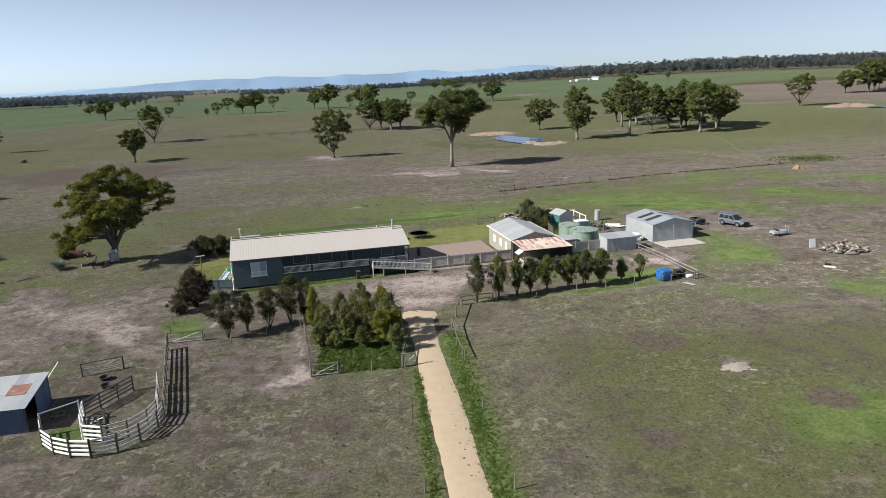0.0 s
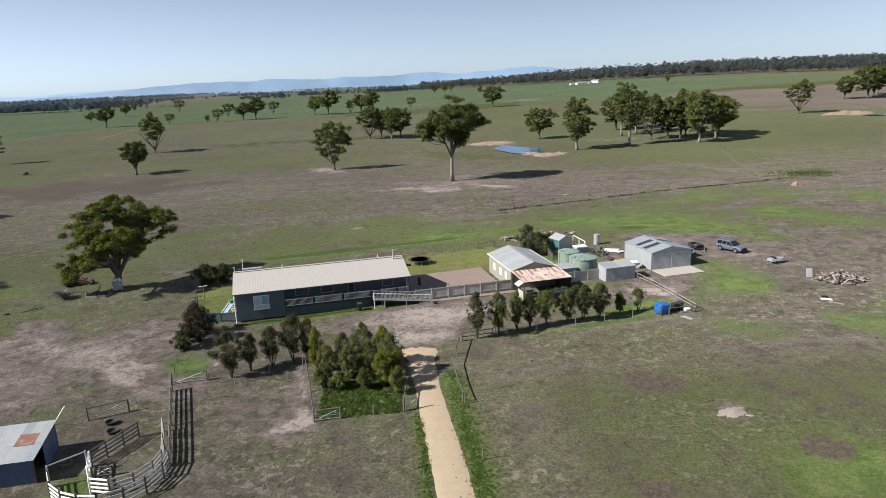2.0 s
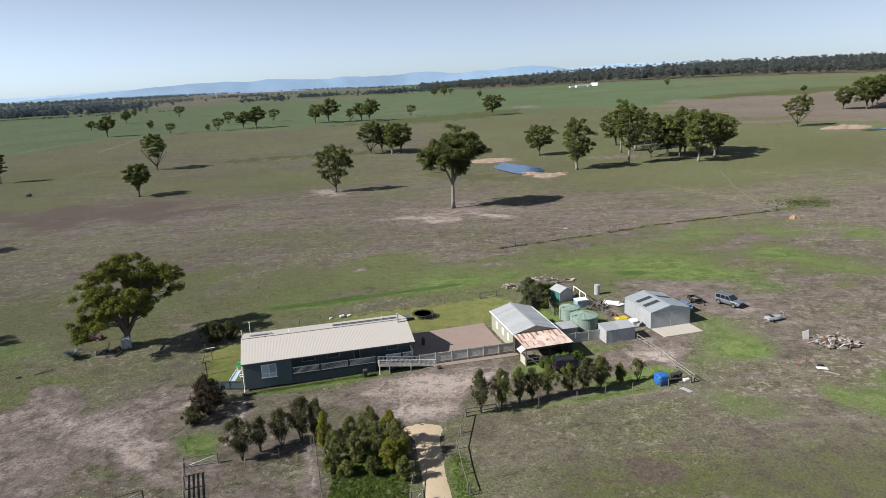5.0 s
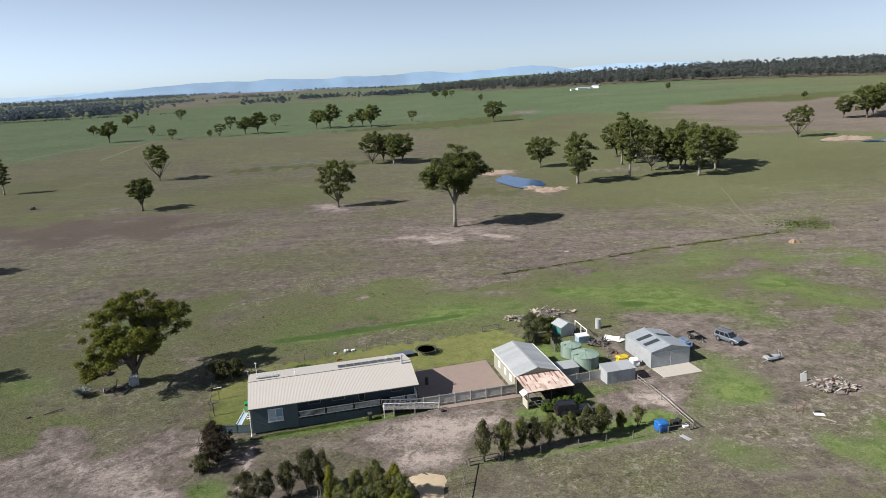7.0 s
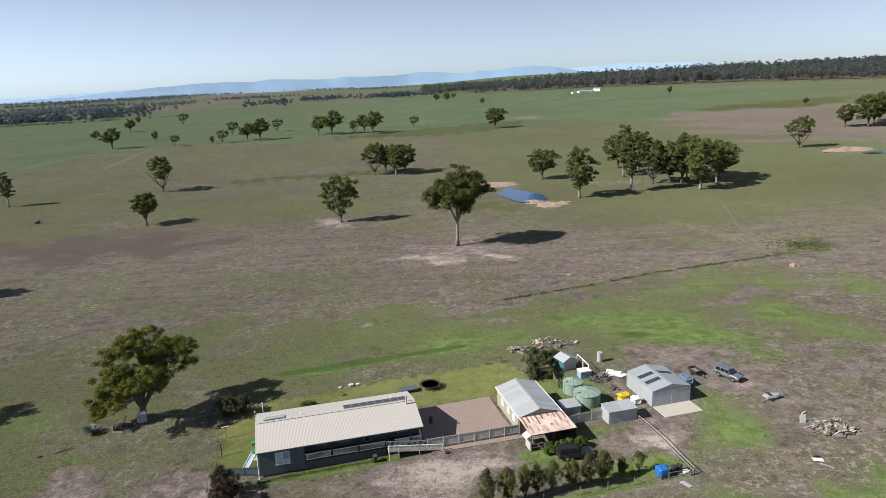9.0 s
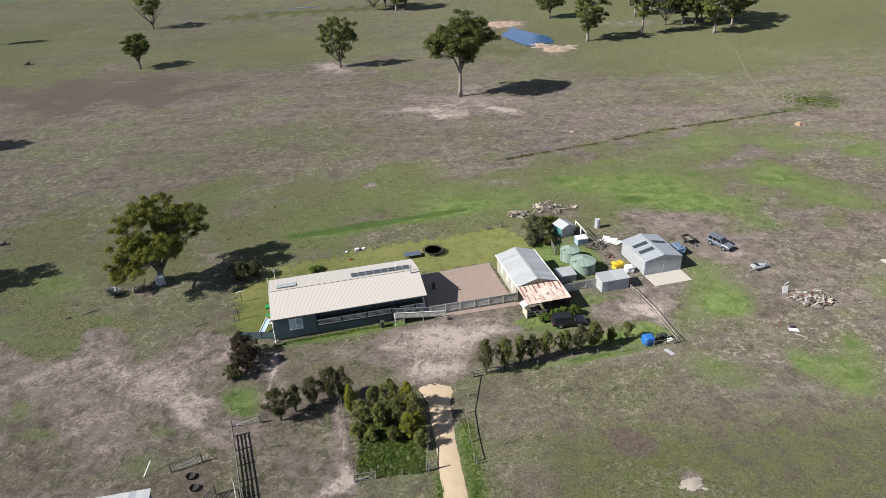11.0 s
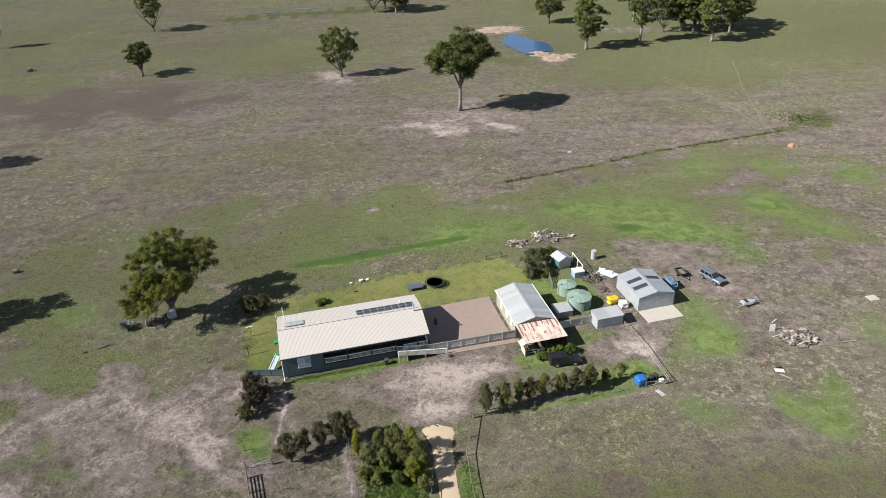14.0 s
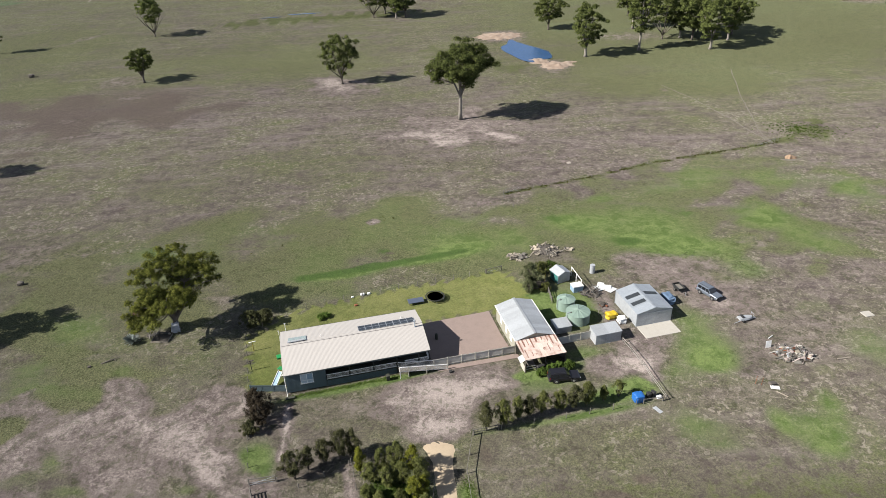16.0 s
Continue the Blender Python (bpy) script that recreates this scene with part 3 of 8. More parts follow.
LUSH_WEST = [(-55.9, 75.4, 3.1, 2.7, -5, 0.7), (-42.9, 68.2, 2.7, 2.7, -5, 0.95), (-44.8, 74.0, 3.7, 1.9, -5, 0.45), (-34.8, 67.5, 1.3, 1.0, -5, 0.55), (-31.2, 66.8, 0.9, 1.0, -5, 0.5), (-29.4, 68.8, 1.1, 4.1, -5, 0.6), (-65.2, 108.1, 6.6, 5.2, -6, 0.45), (-69.5, 96.2, 3.0, 2.4, -6, 0.5), (-53.2, 93.9, 2.2, 1.9, -6, 0.5), (-59.4, 136.2, 9.2, 4.6, -7, 0.5), (-66.4, 90.9, 5.8, 2.6, -5, 0.45), (-57.2, 88.6, 4.7, 1.8, -5, 0.4), (-51.7, 68.7, 3.2, 1.1, -5, 0.5), (-59.5, 71.3, 3.3, 2.3, -5, 0.4)]
SOIL_FIELD = [(24.1, 203.9, 7.4, 4.9, -10, 0.6), (15.8, 199.9, 8.7, 6.3, -10, 0.4), (2.0, 207.9, 8.2, 6.7, -10, 0.4), (-7.9, 209.6, 5.5, 4.5, -10, 0.8), (3.5, 198.4, 3.1, 2.6, -10, 0.6), (-13.1, 146.4, 1.9, 1.6, -8, 1.6), (-32.9, 276.5, 10.6, 8.8, -10, 0.85), (-43.3, 287.2, 9.8, 7.3, -10, 0.5), (-127.7, 296.6, 11.5, 7.4, -8, 0.85), (14.6, 153.2, 4.2, 2.0, -8, 1.0), (24.9, 166.3, 2.7, 2.3, -9, 0.7), (-9.4, 160.2, 13.1, 3.6, -8, 0.3), (1.3, 180.5, 11.2, 3.5, -9, 0.3), (-27.2, 212.9, 11.2, 11.7, -10, 0.35), (46.1, 220.6, 11.1, 5.0, -11, 0.45)]
SOIL_STREAKS = [(-82.1, 232.9, 11.5, 1.7, 17, 0.9), (-65.0, 235.7, 7.9, 1.7, 17, 0.8), (-129.1, 242.4, 7.5, 1.8, 12, 0.9), (-104.4, 240.8, 6.7, 2.1, 26, 0.9), (-126.8, 216.5, 10.1, 1.9, 15, 0.8), (-112.8, 226.9, 16.3, 2.0, 15, 0.7), (-113.3, 272.2, 7.4, 2.6, 14, 1.0), (-97.9, 272.9, 2.4, 1.7, -10, 1.0), (-72.1, 204.2, 5.1, 3.3, 16, 0.7), (-37.3, 236.2, 16.0, 2.0, 7, 0.6), (-66.5, 262.2, 4.6, 2.4, -10, 0.7), (-12.1, 422.1, 20.5, 4.9, 10, 0.5), (-178.0, 382.2, 22.0, 4.3, 60, 0.6)]
SOIL_EAST = [(48.2, 115.5, 10.9, 6.4, -7, 0.75), (50.1, 105.8, 6.1, 6.0, -7, 0.6), (56.1, 102.3, 7.0, 5.8, -6, 0.75), (43.3, 122.0, 6.9, 3.4, -7, 0.5), (63.4, 111.5, 5.3, 4.5, -7, 0.4), (34.8, 90.4, 4.6, 5.5, -6, 0.8), (32.1, 94.5, 2.9, 2.9, -6, 0.6), (34.6, 81.2, 3.4, 4.0, -5, 0.6), (45.2, 79.0, 6.7, 3.5, -5, 0.5), (60.2, 91.6, 8.3, 6.7, -6, 0.5), (71.0, 97.1, 7.7, 5.6, -5, 0.4), (51.1, 86.5, 4.4, 4.5, -6, 0.5), (54.2, 119.4, 13.4, 3.9, -7, 0.5), (97.1, 130.0, 5.9, 6.2, -6, 0.5), (68.4, 125.1, 4.6, 3.8, -7, 0.6), (82.5, 111.6, 6.4, 5.8, -6, 0.4)]
SOIL_HOME = [(-31.5, 78.1, 1.7, 1.7, -5, 1.0), (-32.7, 74.3, 3.3, 4.6, -5, 0.3), (-37.5, 76.9, 4.3, 3.0, -5, 0.5), (-43.8, 81.0, 5.3, 2.4, -5, 0.4), (-59.2, 83.0, 5.4, 3.1, -5, 0.4), (-33.8, 69.2, 4.0, 2.5, -5, 0.35), (-30.5, 83.5, 0.7, 2.7, -5, 0.6), (-41.7, 115.3, 5.7, 2.6, -7, 0.6), (-35.9, 108.7, 4.4, 2.8, -6, 0.5), (-51.5, 104.9, 6.4, 1.5, -6, 0.6), (-15.8, 111.3, 2.8, 1.6, -7, 0.4), (-13.8, 114.2, 2.2, 1.7, -7, 0.6), (-21.8, 116.2, 4.6, 2.2, -7, 0.35), (-60.6, 99.2, 4.1, 1.8, -6, 0.5), (-69.3, 103.3, 3.2, 1.5, -6, 0.35)]
GREENS = [(-195.3, 361.5, 52.3, 55.1, -10, 0.3), (-159.3, 285.0, 20.0, 17.2, -9, 0.4), (-83.6, 321.2, 45.6, 42.7, -9, 0.22), (-47.9, 305.8, 23.0, 29.3, -9, 0.2), (76.3, 253.4, 32.7, 17.3, -11, 0.25), (111.8, 250.3, 18.1, 15.7, -11, 0.5), (95.0, 294.3, 25.6, 11.4, -13, 0.7), (145.8, 292.1, 18.1, 29.4, -13, 0.4), (181.7, 313.8, 32.8, 45.2, -14, 0.3), (-5.3, 255.3, 19.5, 15.4, -12, 0.25), (-17.9, 181.3, 21.0, 13.4, -9, 0.2), (-45.0, 190.1, 18.8, 12.2, -9, 0.2), (-69.4, 172.6, 17.5, 10.6, -8, 0.2), (10.7, 176.8, 11.0, 10.3, -9, 0.2), (81.8, 207.7, 13.9, 11.9, -9, 0.15), (27.1, 118.1, 6.8, 4.6, -7, 0.4)]
DARK_TURF2 = [(-43.1, 71.2, 1.5, 1.0, -5, 0.9), (-85.7, 169.7, 1.4, 1.3, -8, 1.3), (-78.6, 163.3, 1.2, 1.2, -8, 1.2), (-35.2, 179.3, 1.6, 1.3, -9, 1.2), (-12.7, 198.1, 1.6, 1.5, -9, 1.3), (27.3, 194.2, 1.7, 1.5, -10, 1.2), (72.9, 187.3, 2.3, 2.0, -8, 0.9), (-127.1, 209.7, 5.3, 4.3, -8, 0.7), (26.8, 64.3, 1.9, 1.0, -5, 0.8), (21.3, 62.2, 2.2, 0.8, -5, 0.8), (-8.7, 130.3, 1.5, 0.8, -7, 0.8), (19.5, 147.6, 8.1, 1.9, -8, 0.3), (1.7, 112.4, 2.2, 1.0, -7, 0.2)]
HAZED_GREEN = [(-286.1, 484.0), (-278.8, 506.2), (-290.8, 571.1), (-282.6, 619.4), (-257.3, 656.5), (-224.9, 678.4), (-167.3, 665.6), (-108.3, 634.5), (-68.6, 651.1), (5.4, 605.9), (60.7, 608.5), (107.8, 648.9), (160.1, 688.0), (194.8, 632.8), (243.5, 649.5), (308.7, 660.0), (364.8, 650.2), (456.4, 697.4), (526.1, 747.8), (539.8, 965.5), (488.8, 1251.9), (320.6, 1428.3), (97.9, 1616.8), (-114.5, 1650.0), (-265.2, 1596.4), (-413.0, 1575.9), (-505.1, 1295.7), (-617.3, 1160.1), (-634.7, 1095.4)]
TILLAGE = [(245, 667), (273, 674), (305, 689), (332, 674), (365, 650), (414, 650), (470, 640), (420, 480), (280, 394), (272, 418), (244, 420), (236, 460), (222, 505), (225, 590)]
RUSHES = [(-90.4, 655.7), (-47.9, 659.7), (-4.8, 677.7), (41.5, 704.4), (78.0, 719.8), (119.9, 703.6), (105.5, 651.2), (61.8, 620.1), (15.5, 609.0), (-35.4, 625.3)]
RUSHES_EAST = [(252.4, 658.4), (314.6, 725.7), (378.1, 742.1), (431.5, 747.4), (485.9, 752.9), (425.7, 658.6), (364.8, 650.2), (308.7, 660.0)]
DRAIN = [(-117.6, 405.7), (-86.3, 415.0), (-45.6, 417.5), (-18.3, 425.0), (9.8, 421.3), (-14.4, 409.5), (-44.5, 406.0), (-84.1, 403.6), (-108.2, 394.8)]
DAM_TURF = [(1.5, 331.1), (15.5, 333.6), (36.7, 301.5), (49.5, 286.5), (52.9, 279.1), (38.7, 279.3), (15.7, 291.7), (3.8, 310.0)]
STRAW_FIELD = [(-651.9, 1677.7), (-745.1, 2189.5), (-777.6, 2986.3), (-592.1, 2417.4), (-572.1, 2064.7), (-611.1, 1792.4)]
STRAW_PLAIN = [(-1281.5, 3779.8), (-1372.7, 5635.2), (-957.0, 5923.8), (-515.1, 5144.1), (-610.8, 3768.5), (-856.9, 3293.2)]
MEADOW = [(15.1, 133.4), (20.6, 156.4), (34.9, 158.0), (51.7, 167.2), (70.6, 173.7), (91.6, 178.9), (98.3, 170.3), (92.5, 154.0), (81.1, 153.7), (67.7, 151.6), (68.7, 141.4), (66.5, 131.1), (63.7, 116.5), (59.6, 111.4), (54.4, 116.7), (48.1, 123.3), (36.0, 121.0), (27.6, 123.7), (20.5, 129.3)]
MEADOW_EAST = [(73.9, 144.3), (84.7, 144.6), (85.8, 135.0), (88.4, 121.5), (82.4, 113.8), (74.8, 117.6), (72.2, 128.2)]
MEADOW_EDGE = [(106.6, 166.2), (113.9, 155.1), (103.7, 139.7), (100.3, 148.4)]
MEADOW_WEST = [(-31.4, 137.9), (-25.7, 150.8), (-9.7, 151.8), (6.8, 156.9), (13.2, 151.6), (11.2, 130.9), (-4.2, 127.4), (-17.8, 125.3), (-28.2, 120.2)]
TREE_SOIL = [(-10.2, 215.4), (3.0, 229.6), (11.0, 231.6), (20.2, 224.9), (29.2, 213.1), (27.6, 202.0), (15.9, 198.1), (2.3, 200.0)]
VASE_SOIL = [(-46.6, 276.4), (-36.5, 287.6), (-28.4, 281.7), (-13.5, 261.9), (-26.5, 257.7), (-40.5, 266.7)]
HOLLOW = [(104.6, 190.1), (121.9, 207.9), (126.2, 199.4), (125.5, 192.5), (114.3, 184.9), (101.8, 183.0)]
DEEP_SPOTS = [(43.0, 129.3, 3.4, 2.2, -7, 1.1), (29.7, 142.5, 3.0, 2.2, -7, 0.7), (58.9, 141.3, 3.4, 2.6, -7, 0.6), (-10.1, 131.3, 2.0, 1.4, -7, 0.8)]
DARK_BAND = [(-163.5, 266.3), (-153.3, 272.2), (-129.4, 262.7), (-105.5, 262.0), (-83.7, 261.3), (-68.2, 250.1), (-77.6, 238.4), (-96.5, 235.2), (-117.9, 234.7), (-131.6, 226.6), (-138.5, 218.1)]
HOME_SOIL = [(-69.0, 85.1), (-66.4, 88.8), (-59.7, 85.9), (-53.7, 86.7), (-49.2, 89.2), (-42.9, 86.6), (-38.9, 88.2), (-31.9, 85.6), (-29.0, 78.5), (-26.6, 65.5), (-44.6, 67.0), (-60.3, 68.3)]
NW_SOIL = [(-104.7, 153.5), (-98.4, 157.4), (-78.8, 147.1), (-77.9, 138.5), (-84.1, 132.8), (-92.3, 129.7)]
WEST_GREEN = [(-91.2, 127.7), (-83.5, 131.5), (-71.8, 132.6), (-62.6, 124.3), (-56.8, 111.0), (-42.8, 95.8), (-43.5, 88.7), (-52.5, 88.2), (-58.4, 87.1), (-65.8, 89.4), (-70.1, 87.2)]
NORTH_GREEN = [(-72.6, 137.9), (-60.3, 143.2), (-45.0, 145.0), (-26.4, 145.5), (-7.7, 146.0), (5.9, 147.9), (18.8, 142.4), (22.7, 133.7), (16.9, 127.8), (4.5, 123.2), (-7.2, 117.7), (-22.8, 115.2), (-27.2, 122.3), (-44.5, 131.7), (-56.4, 130.7)]
SOIL_YARD = [(4.3, 81.5, 3.6, 3.4, 0, 0.9), (9.5, 85.0, 4.5, 1.5, 10, 0.9), (3.0, 76.8, 2.4, 1.8, 0, 0.9), (33.2, 87.6, 2.2, 1.6, 0, 0.7), (-2.8, 81.9, 6.8, 6.1, 0, 1.65), (5.2, 86.6, 9.1, 5.0, 0, 1.5), (-11.2, 81.4, 6.8, 3.8, 0, 0.55), (-0.5, 75.4, 4.6, 3.0, 0, 1.62), (-18.1, 82.1, 5.9, 3.1, 0, 0.36), (28.6, 87.8, 6.0, 3.4, 0, 1.45), (38.7, 93.9, 4.2, 2.8, 0, 0.81), (34.0, 85.0, 2.0, 3.2, 0, 0.81), (31.3, 105.9, 2.9, 6.9, 0, 1.45)]
SOIL_NEAR = [(27.5, 53.8, 1.4, 1.8, 0, 1.2), (-11.0, 56.8, 1.5, 2.5, 0, 0.84), (-12.7, 56.2, 2.4, 2.7, 0, 0.48), (-17.2, 61.8, 3.2, 4.8, 0, 0.48), (-17.8, 49.4, 2.6, 2.7, 0, 0.42), (-8.2, 40.9, 1.8, 1.4, 0, 0.6), (-6.4, 41.5, 1.8, 0.9, 0, 0.54), (-19.7, 41.6, 1.8, 1.1, 0, 0.6), (-27.8, 54.0, 2.9, 2.5, 0, 0.54), (26.8, 36.6, 1.6, 1.3, 0, 0.6), (23.2, 39.6, 1.7, 0.9, 0, 0.42), (15.6, 36.8, 1.2, 0.7, 0, 0.48), (-27.6, 44.7, 3.4, 1.8, 0, 0.48)]
DARK_TURF = [(22.8, 60.1, 2.6, 1.8, 0, 1.5), (16.9, 43.1, 1.6, 1.3, 0, 0.9), (32.0, 47.1, 1.7, 1.6, 0, 1.7), (11.8, 45.0, 1.2, 1.1, 0, 0.5), (-7.4, 48.8, 2.6, 1.9, 0, 0.5), (5.1, 43.5, 1.4, 1.0, 0, 0.35), (-2.3, 52.5, 1.6, 1.4, 0, 0.3), (-43.6, 71.6, 2.3, 1.5, 0, 0.6), (-133.6, 260.0, 40.0, 30.0, 0, 0.38), (-99.4, 273.3, 33.4, 19.9, 0, 0.4)]
SOIL_FAR = [(42.3, 345.1, 13.3, 14.4, 0, 1.0), (56.8, 286.5, 8.3, 12.4, 0, 0.9), (243.3, 377.8, 12.4, 11.6, 0, 0.9), (124.3, 747.8, 21.0, 30.1, 0, 1.1), (10, 800, 26, 22, 0, 0.7), (137.7, 261.2, 4.4, 15.7, 0, 0.35), (89.2, 243.4, 2.0, 3.6, 0, 0.8), (285, 1030, 30, 30, 0, 0.7), (210, 440, 40, 30, 0, 0.35), (480, 1110, 120, 40, 10, 0.6), (100, 330, 25, 10, -10, 0.6)]


def wood_edge(x):
    """Where the far forest begins, as y along x."""
    return 1350 + 220 * np.sin(x * 0.004 + 1) + 0.25 * np.maximum(0, 500 - x)


def build_ground():
    xs = spread(-62, 72, 0.62, -5200, 5200, 1.04)
    ys = spread(34, 128, 0.62, -500, 5600, 1.03)
    X, Y = np.meshgrid(xs, ys)
    x, y = X.ravel(), Y.ravel()
    z = ground_z(x, y)
    near = np.clip(1 - np.abs(y - 90) / 400, 0, 1)
    bump = np.array([noise.fractal(Vector((a * 0.09, b * 0.09, 0)), 1.0, 2.0, 3) for a, b in zip(x, y)])
    z = z + 0.05 * bump * near
    nx, ny = len(xs), len(ys)
    i = np.arange(nx * ny).reshape(ny, nx)
    f = np.stack([i[:-1, :-1], i[:-1, 1:], i[1:, 1:], i[1:, :-1]], -1).reshape(-1, 4)
    me = bpy.data.meshes.new("ground")
    me.from_pydata(np.stack([x, y, z], 1).tolist(), [], f.tolist())
    me.polygons.foreach_set("use_smooth", [True] * len(me.polygons))
    plain = np.clip((y - 1250) / 250, 0, 1) * np.clip((150 - x) / 300, 0, 1)
    strips = plain * (np.sin(y * 0.0085 + np.sin(x * 0.004) * 1.2) > 0.45)
    front = np.clip((72 - y) / 12, 0, 1) * np.clip((x + 30) / 10, 0, 1)
    beyond = np.clip((y - 260) / 80, 0, 1)
    middle = np.clip((y - 135) / 25, 0, 1) * np.clip((300 - y) / 60, 0, 1)
    yards = np.clip((x - 26) / 10, 0, 1) * np.clip((y - 58) / 14, 0, 1) * np.clip((128 - y) / 12, 0, 1)
    left_front = np.clip((-6 - x) / 6, 0, 1) * np.clip((76 - y) / 8, 0, 1)
    # browns the turf slightly to imitate the darker left side of the view
    west_dimming = np.clip((-x - 50) / 40, 0, 1) * np.clip((y - 85) / 20, 0, 1) * np.clip((300 - y) / 60, 0, 1)
    east = np.clip((x - 10) / 60, 0, 1) * np.clip((y - 190) / 60, 0, 1)
    verge = [(3.0, 64), (3.7, 55), (4.3, 47), (5.1, 36), (6.2, 24)]
    fields = {
        "green": 0.32 - 0.1 * np.clip(-x / 60, 0, 1) * np.clip((y - 200) / 40, 0, 1) * np.clip((480 - y) / 60, 0, 1) + 0.06 * beyond - 0.22 * middle - 0.16 * yards + 0.1 * np.clip(-x / 30, 0, 1) * np.clip((y - 100) / 20, 0, 1) - 0.08 * front - 0.1 * left_front + blobs(x, y, [(31.1, 44.0, 5.4, 5.0, 0, 0.6)]) + 0.34 * east + 0.1 * front + blobs(x, y, GREENS) + 0.6 * within(x, y, WEST_GREEN, 16) + 0.5 * within(x, y, NORTH_GREEN, 18) + 0.4 * (within(x, y, MEADOW, 7) + within(x, y, MEADOW_EAST, 6) + within(x, y, MEADOW_EDGE, 6)) + 0.3 * within(x, y, MEADOW_WEST, 12) + strip(x, y, verge, 1.6, 0.5) + strip(x, y, [(-0.6, 58), (-0.1, 46), (0.6, 34)], 0.7, 0.55),
        "clover": within(x, y, HAZED_GREEN, 16) * (1 - 0.7 * np.clip((x - 220) / 160, 0, 1)) * (1 - within(x, y, TILLAGE, 30)) + 0.1 * beyond * np.clip((700 - y) / 100, 0, 1) + 0.14 * east + np.clip((y - 700) / 200, 0, 1) * (0.72 - 0.15 * plain) * (1 - 0.65 * np.clip((x - 220) / 160, 0, 1) * np.clip((1300 - y) / 100, 0, 1)),
        "lush": sum(blobs(x, y, k) for k in (LUSH_YARD, LUSH_NEAR, LUSH_STREAKS, LUSH_WEST)) + 0.75 * blobs(x, y, LUSH_NORTH) + 0.72 * blobs(x, y, LUSH_EAST) + 0.2 * within(x, y, WEST_GREEN, 18) + 0.24 * within(x, y, NORTH_GREEN, 14) + 0.17 * (within(x, y, MEADOW, 7) + within(x, y, MEADOW_EAST, 6) + within(x, y, MEADOW_EDGE, 6)) + 0.16 * within(x, y, MEADOW_WEST, 12) + strip(x, y, verge, 1.0, 1.1) + strip(x, y, [(-0.4, 57), (0.1, 46), (0.8, 34)], 0.45, 0.7),
        "rush": within(x, y, RUSHES, 8) + within(x, y, RUSHES_EAST, 10) + 1.15 * within(x, y, DRAIN, 5) + 0.6 * within(x, y, DAM_TURF, 5) + 0.75 * within(x, y, HOLLOW, 5) + strip(x, y, [(19.6, 158.3), (44, 166), (61, 172.8), (87, 179.7), (103, 185)], 0.9, 0.95) + 0.6 * front * np.clip((x - 6) / 8, 0, 1) + 0.36 * front * np.clip((58 - y) / 12, 0, 1) * np.clip((-x + 2) / 4, 0, 1),
        "bare": 0.24 * left_front + 0.78 * blobs(x, y, SOIL_YARD) + sum(blobs(x, y, k) for k in (SOIL_NEAR, SOIL_FAR, SOIL_FIELD, SOIL_STREAKS, SOIL_HOME, SOIL_EAST)) + 1.12 * within(x, y, HOME_SOIL, 7) + 0.5 * within(x, y, NW_SOIL, 8) + 1.15 * within(x, y, TREE_SOIL, 9) + 0.85 * within(x, y, VASE_SOIL, 7) + blobs(x, y, [(21.5, 206.5, 5.0, 3.0, 20, 0.45), (5.7, 200.5, 2.6, 1.8, 0, 0.7), (17.8, 155.7, 3.4, 1.6, 10, 0.8), (39.2, 178.3, 1.6, 1.3, 0, 1.2)])   + strip(x, y, [(-23.4, 83), (-22.9, 77), (-22.9, 72)], 0.6, 1.7) + strip(x, y, [(-13.2, 69.5), (-11.9, 63.5), (-11.0, 57.3), (-13.5, 56.0)], 0.8, 1.2),
        "brown": blobs(x, y, DARK_TURF) + blobs(x, y, DARK_TURF2) + 0.75 * blobs(x, y, [(6.2, 70.5, 1.2, 3.0, 8, 1.0), (-29.0, 58.0, 4.2, 5.0, 0, 1.0), (-34.5, 47.0, 5.0, 4.0, 0, 0.7)]) + 0.7 * within(x, y, DARK_BAND, 14) + 0.2 * front + 0.1 * west_dimming + 1.2 * np.clip((y - wood_edge(x) + 20) / 40, 0, 1) * np.clip((x - 120) / 60, 0, 1) * np.clip((2600 - y) / 300, 0, 1),
        "till": within(x, y, TILLAGE, 30) + 1.2 * within(x, y, STRAW_FIELD, 60) + 1.2 * within(x, y, STRAW_PLAIN, 120) + 0.5 * strips,
        "lawn": within(x, y, LAWN, 1.2),
        "deep": strip(x, y, [(-26.5, 121.4), (-18.7, 123.0), (-11.7, 125.2)], 1.5, 1.1) + strip(x, y, [(-13.6, 123.9), (-4.2, 126.5), (7.4, 129.2)], 1.2, 1.2) + blobs(x, y, DEEP_SPOTS),
    }
    for k, v in fields.items():
        me.attributes.new(k, "FLOAT", "POINT").data.foreach_set("value", v.astype(np.float32))
    me.materials.append(MATS["pasture"])
    ob = new("ground", me)
    return tagged(ob, "dry brown and green grazed pasture with bare sandy patches", "ground", kind="structure")


build_ground()


